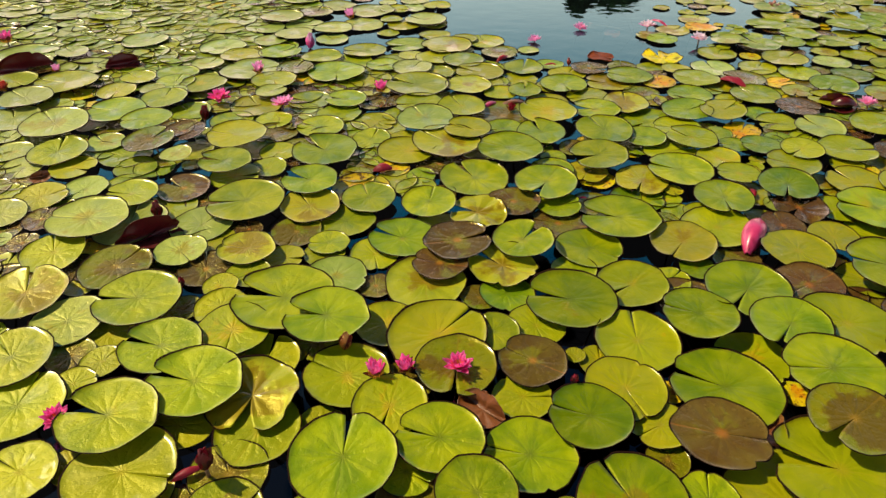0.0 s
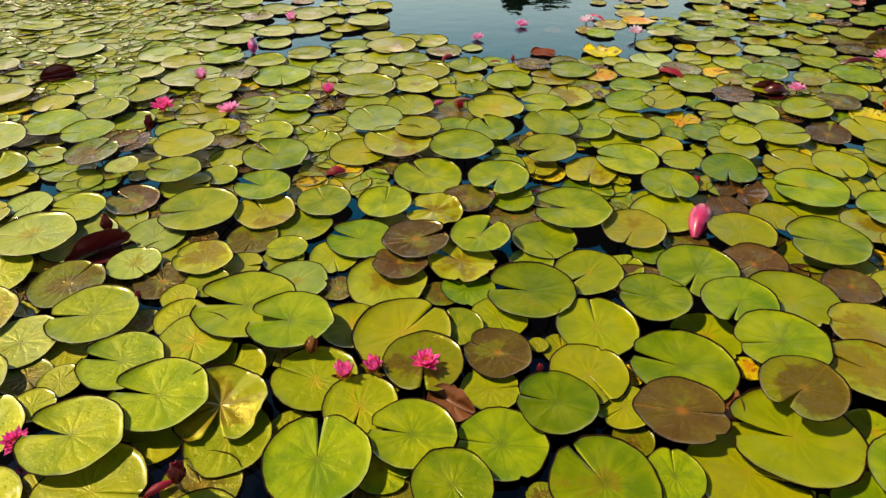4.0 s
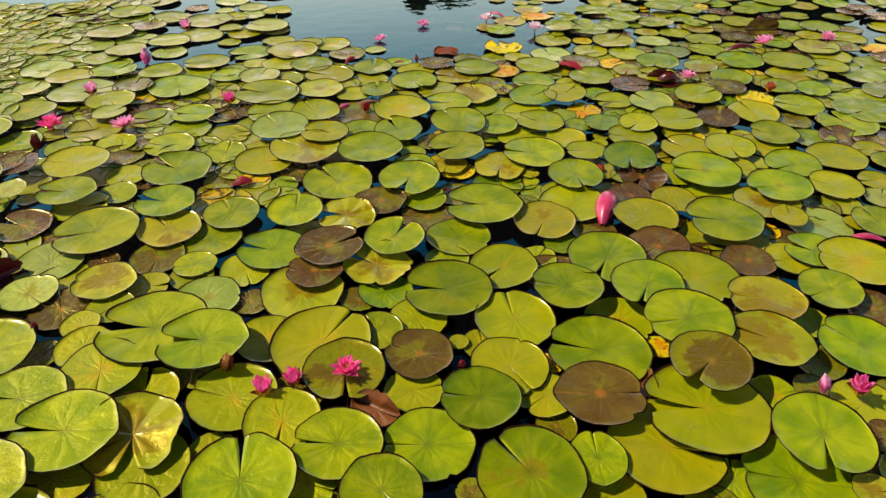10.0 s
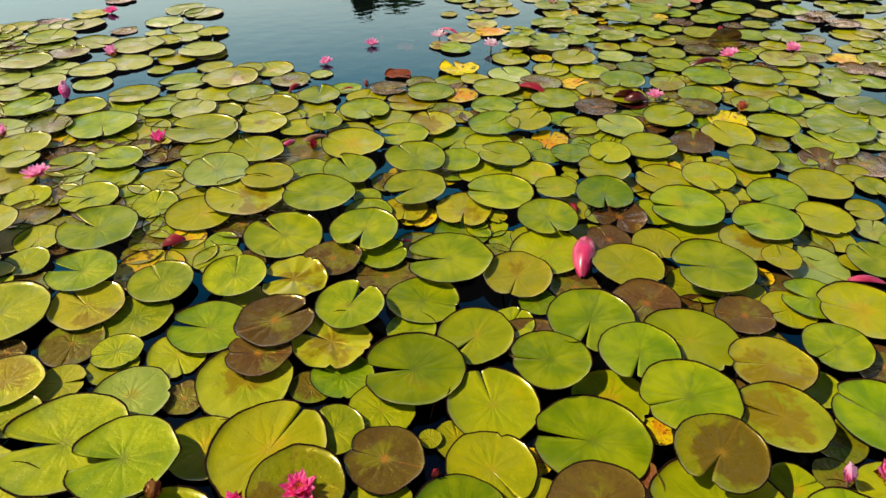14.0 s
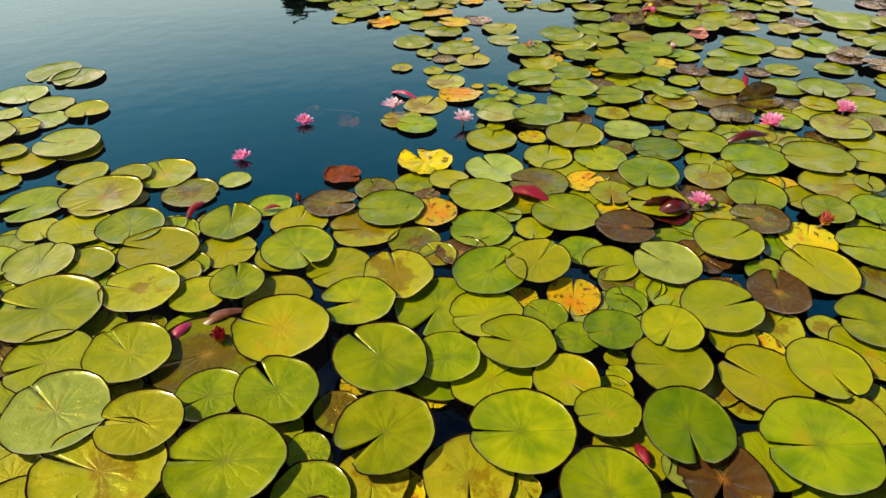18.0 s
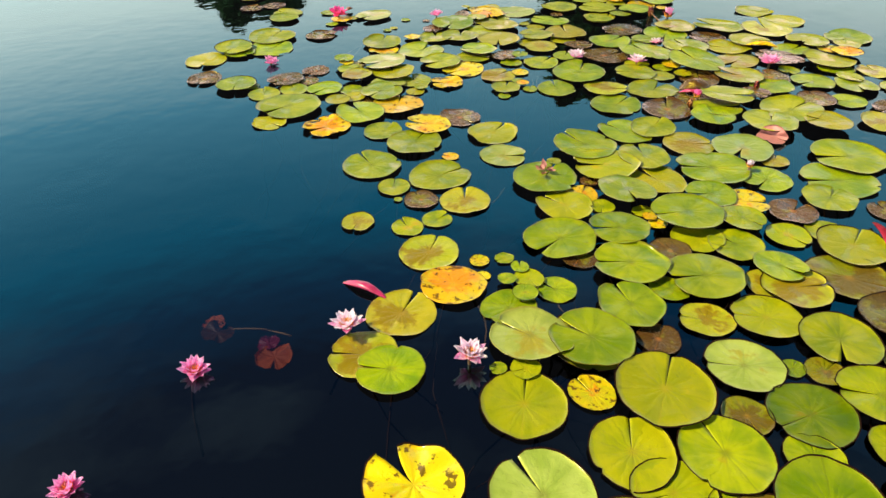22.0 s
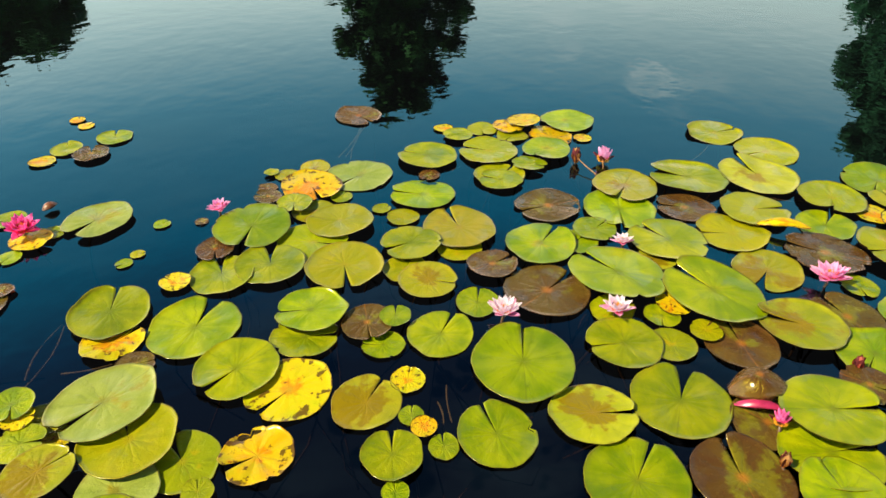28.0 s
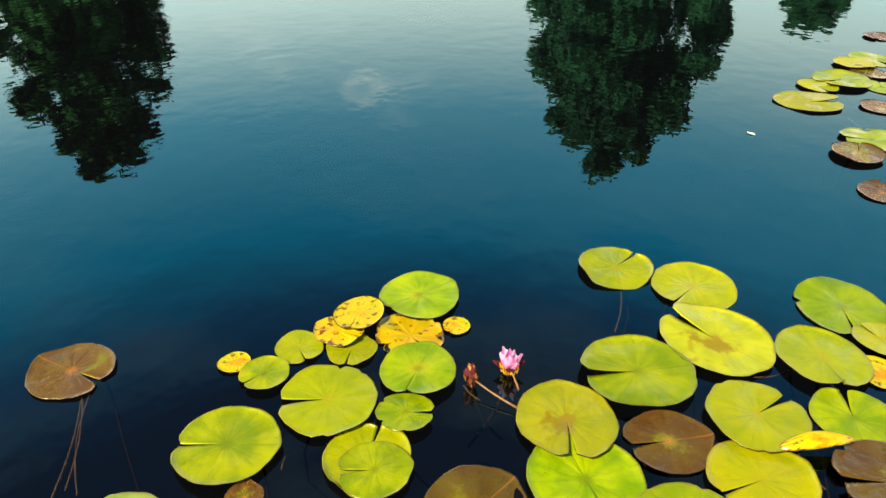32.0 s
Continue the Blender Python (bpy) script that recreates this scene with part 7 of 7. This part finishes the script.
furled_leaf("pink", 1.351, 4.649, 0.166, 0.035, -58, 1.2)
furled_leaf("bronze", 3.368, 5.367, 0.145, 0.114, -42, 1.2)
furled_leaf("pink", 3.340, 5.336, 0.114, 0.036, -57, 1.0)
folded_leaf("dry", 3.329, 4.823, 0.113, 0.109, -70, 0.6)
furled_leaf("pink", 1.823, 1.633, 0.113, 0.036, -29, 0.7)
furled_leaf("crimson", -0.283, 2.474, 0.078, 0.060, 10, 1.0)
furled_leaf("pink", 0.185, 3.114, 0.089, 0.036, 38, 1.0)
furled_leaf("brown", 0.260, 3.147, 0.151, 0.052, 11, 0.7)
furled_leaf("crimson", -0.602, 0.977, 0.075, 0.023, 31, 1.2)
furled_leaf("crimson", 1.456, 3.525, 0.168, 0.083, -60, 0.8)
furled_leaf("red", 2.488, 3.529, 0.181, 0.058, -15, 1.2)
furled_leaf("crimson", 3.108, 4.117, 0.159, 0.031, -128, 1.0)
folded_leaf("red", -2.396, 3.585, 0.263, 0.104, 20, 1.2)
folded_leaf("red", -1.854, 3.678, 0.165, 0.106, 35, 1.2)
folded_leaf("brown", -1.632, 2.392, 0.073, 0.076, 28, 1.2)
furled_leaf("crimson", 0.500, 2.251, 0.043, 0.014, 3, 1.0)
furled_leaf("amber", 4.171, 5.705, 0.173, 0.046, -63, 1.0)
folded_leaf("bronze", 2.838, 3.856, 0.219, 0.138, -6, 0.9)
folded_leaf("brown", 0.060, 1.238, 0.127, 0.072, -41, 0.7)
furled_leaf("brown", 2.373, 7.443, 0.055, 0.044, 17, 1.0)
furled_leaf("crimson", 1.187, 2.326, 0.068, 0.028, -102, 1.0)
folded_leaf("red", 1.837, 3.205, 0.156, 0.142, -17, 1.4)
furled_leaf("crimson", 0.292, 3.777, 0.102, 0.032, 54, 1.1)
furled_leaf("pink", 0.322, 3.836, 0.053, 0.025, 41, 1.0)
furled_leaf("crimson", 0.554, 3.737, 0.066, 0.025, -13, 1.0)
loose_stalk(3.678, 7.284, 3.447, 7.080)
loose_stalk(2.222, 6.768, 2.065, 6.599)
loose_stalk(3.410, 7.112, 3.680, 7.317)
loose_stalk(2.317, 6.512, 2.152, 6.589)
loose_stalk(1.676, 4.402, 1.596, 4.190)
loose_stalk(4.655, 6.155, 4.468, 6.134)
loose_stalk(3.662, 7.293, 3.446, 7.114)
loose_stalk(4.048, 6.289, 4.073, 6.406, 0.014, 0.034)
loose_stalk(4.108, 6.305, 4.146, 6.341, 0.014, 0.034)
loose_stalk(4.084, 6.443, 4.061, 6.388)
loose_stalk(4.191, 5.657, 4.118, 5.600)
loose_stalk(4.408, 5.807, 4.498, 5.678)
loose_stalk(1.897, 4.267, 1.893, 4.227)
loose_stalk(1.137, 4.479, 0.998, 4.597)
loose_stalk(0.973, 1.997, 1.049, 2.006)
loose_stalk(2.074, 6.615, 2.220, 6.791)
loose_stalk(1.992, 4.845, 2.118, 4.950)
loose_stalk(6.502, 5.435, 6.383, 5.370)
loose_stalk(2.869, 5.871, 2.802, 5.779)
loose_stalk(2.814, 5.843, 2.760, 5.770)
loose_stalk(3.675, 6.713, 3.736, 6.732)
sunken_leaf("rust", 0.895, 3.886, 0.076)
sunken_leaf("red", 1.075, 4.448, 0.052)
sunken_leaf("red", 0.952, 4.666, 0.033)
sunken_leaf("pink", 1.075, 4.509, 0.032)
sunken_leaf("brown", 0.954, 4.620, 0.047)
sunken_leaf("red", 2.137, 7.090, 0.035)
sunken_leaf("violet", -1.229, 1.853, 0.038)
sunken_leaf("red", -0.279, 2.528, 0.042)
withered_flower(2.287, 4.927, 0.047)
feather(6.084, 5.835, 0.036)

# ---- trees on the far bank ----
def tree(x, y, height, spread, foot, foliage, seed, label, name="tree"):
    """Trunk, limbs and a crown of many small leaves gathered in clumps. foot: how high the crown begins, as a share."""
    rng = random.Random(seed)
    ob = holder(name, pose(x, y, 0.3), label, "tree")
    trunk = [(0.12 * math.sin(3 * t + seed), 0.12 * math.cos(2 * t + seed), height * 0.93 * t - 0.4) for t in (0, 0.15, 0.35, 0.55, 0.75, 1)]
    part("trunk", mesh_of("trunk", tube(trunk, [height * 0.022 * (1 - 0.85 * t) for t in (0, 0.15, 0.35, 0.55, 0.75, 1)], 9), BARK), ob)
    verts, faces = [], []
    clumps = []
    for k in range(int(34 + spread * 9)):
        t = foot + (1 - foot) * (k + rng.random()) / (34 + spread * 9)
        s = (t - foot) / (1 - foot)
        reach = spread * (math.sin(math.pi * (0.18 + 0.71 * s) ** 0.85) ** 0.6) * rng.uniform(0.45, 1.06)
        a = k * 2.39996 + rng.uniform(-0.5, 0.5)
        clumps.append((Vector((reach * math.cos(a), reach * math.sin(a), height * t)), spread * rng.uniform(0.20, 0.42) * (1 - 0.45 * s)))
    for k in range(46):
        s = (k + 0.5) / 46
        reach = spread * 0.5 * (math.sin(math.pi * (0.18 + 0.71 * s) ** 0.85) ** 0.6) * rng.random()
        a = rng.uniform(0, math.tau)
        clumps.append((Vector((reach * math.cos(a), reach * math.sin(a), height * (foot + (0.96 - foot) * s))), spread * rng.uniform(0.35, 0.5) * (1 - 0.4 * s)))
    limbs = 0
    for c, size in clumps:
        if limbs < 12 and rng.random() < 0.35:
            limbs += 1
            z0 = max(height * foot * 0.8, c.z - 1.4)
            part("limb", mesh_of("limb", tube([(0, 0, z0), (c.x * 0.4, c.y * 0.4, z0 + (c.z - z0) * 0.3), (c.x, c.y, c.z)], [height * 0.007, height * 0.005, 0.02], 6), BARK), ob)
        for i in range(380):
            d = Vector((rng.gauss(0, 1), rng.gauss(0, 1), rng.gauss(0, 0.8)))
            p = c + d.normalized() * size * rng.random() ** 0.45
            u = Vector((rng.gauss(0, 1), rng.gauss(0, 1), rng.gauss(0, 1))).normalized()
            w = u.orthogonal().normalized()
            long, wide = rng.uniform(0.20, 0.42), rng.uniform(0.11, 0.22)
            n = len(verts)
            verts += [p - u * long, p + w * wide, p + u * long, p - w * wide]
            faces.append((n, n + 1, n + 2, n + 3))
    me = bpy.data.meshes.new("crown")
    me.from_pydata([tuple(v) for v in verts], [], faces)
    me.materials.append(foliage)
    part("crown", me, ob)
    return ob


tree(8.3, 39.1, 8.3, 3.4, 0.10, FOLIAGE, 3, "rounded dark green tree on the far bank")
tree(27.0, 36.0, 15.3, 3.7, 0.10, FOLIAGE, 5, "tall dark green tree with a narrow crown on the bank")
tree(40.4, 12.0, 15.3, 4.5, 0.10, FOLIAGE_BLUE, 8, "tall bluish green tree with an open crown on the bank")
tree(62.0, 1.5, 12.4, 2.8, 0.15, FOLIAGE_BLUE, 12, "distant bluish green tree beyond the bank")
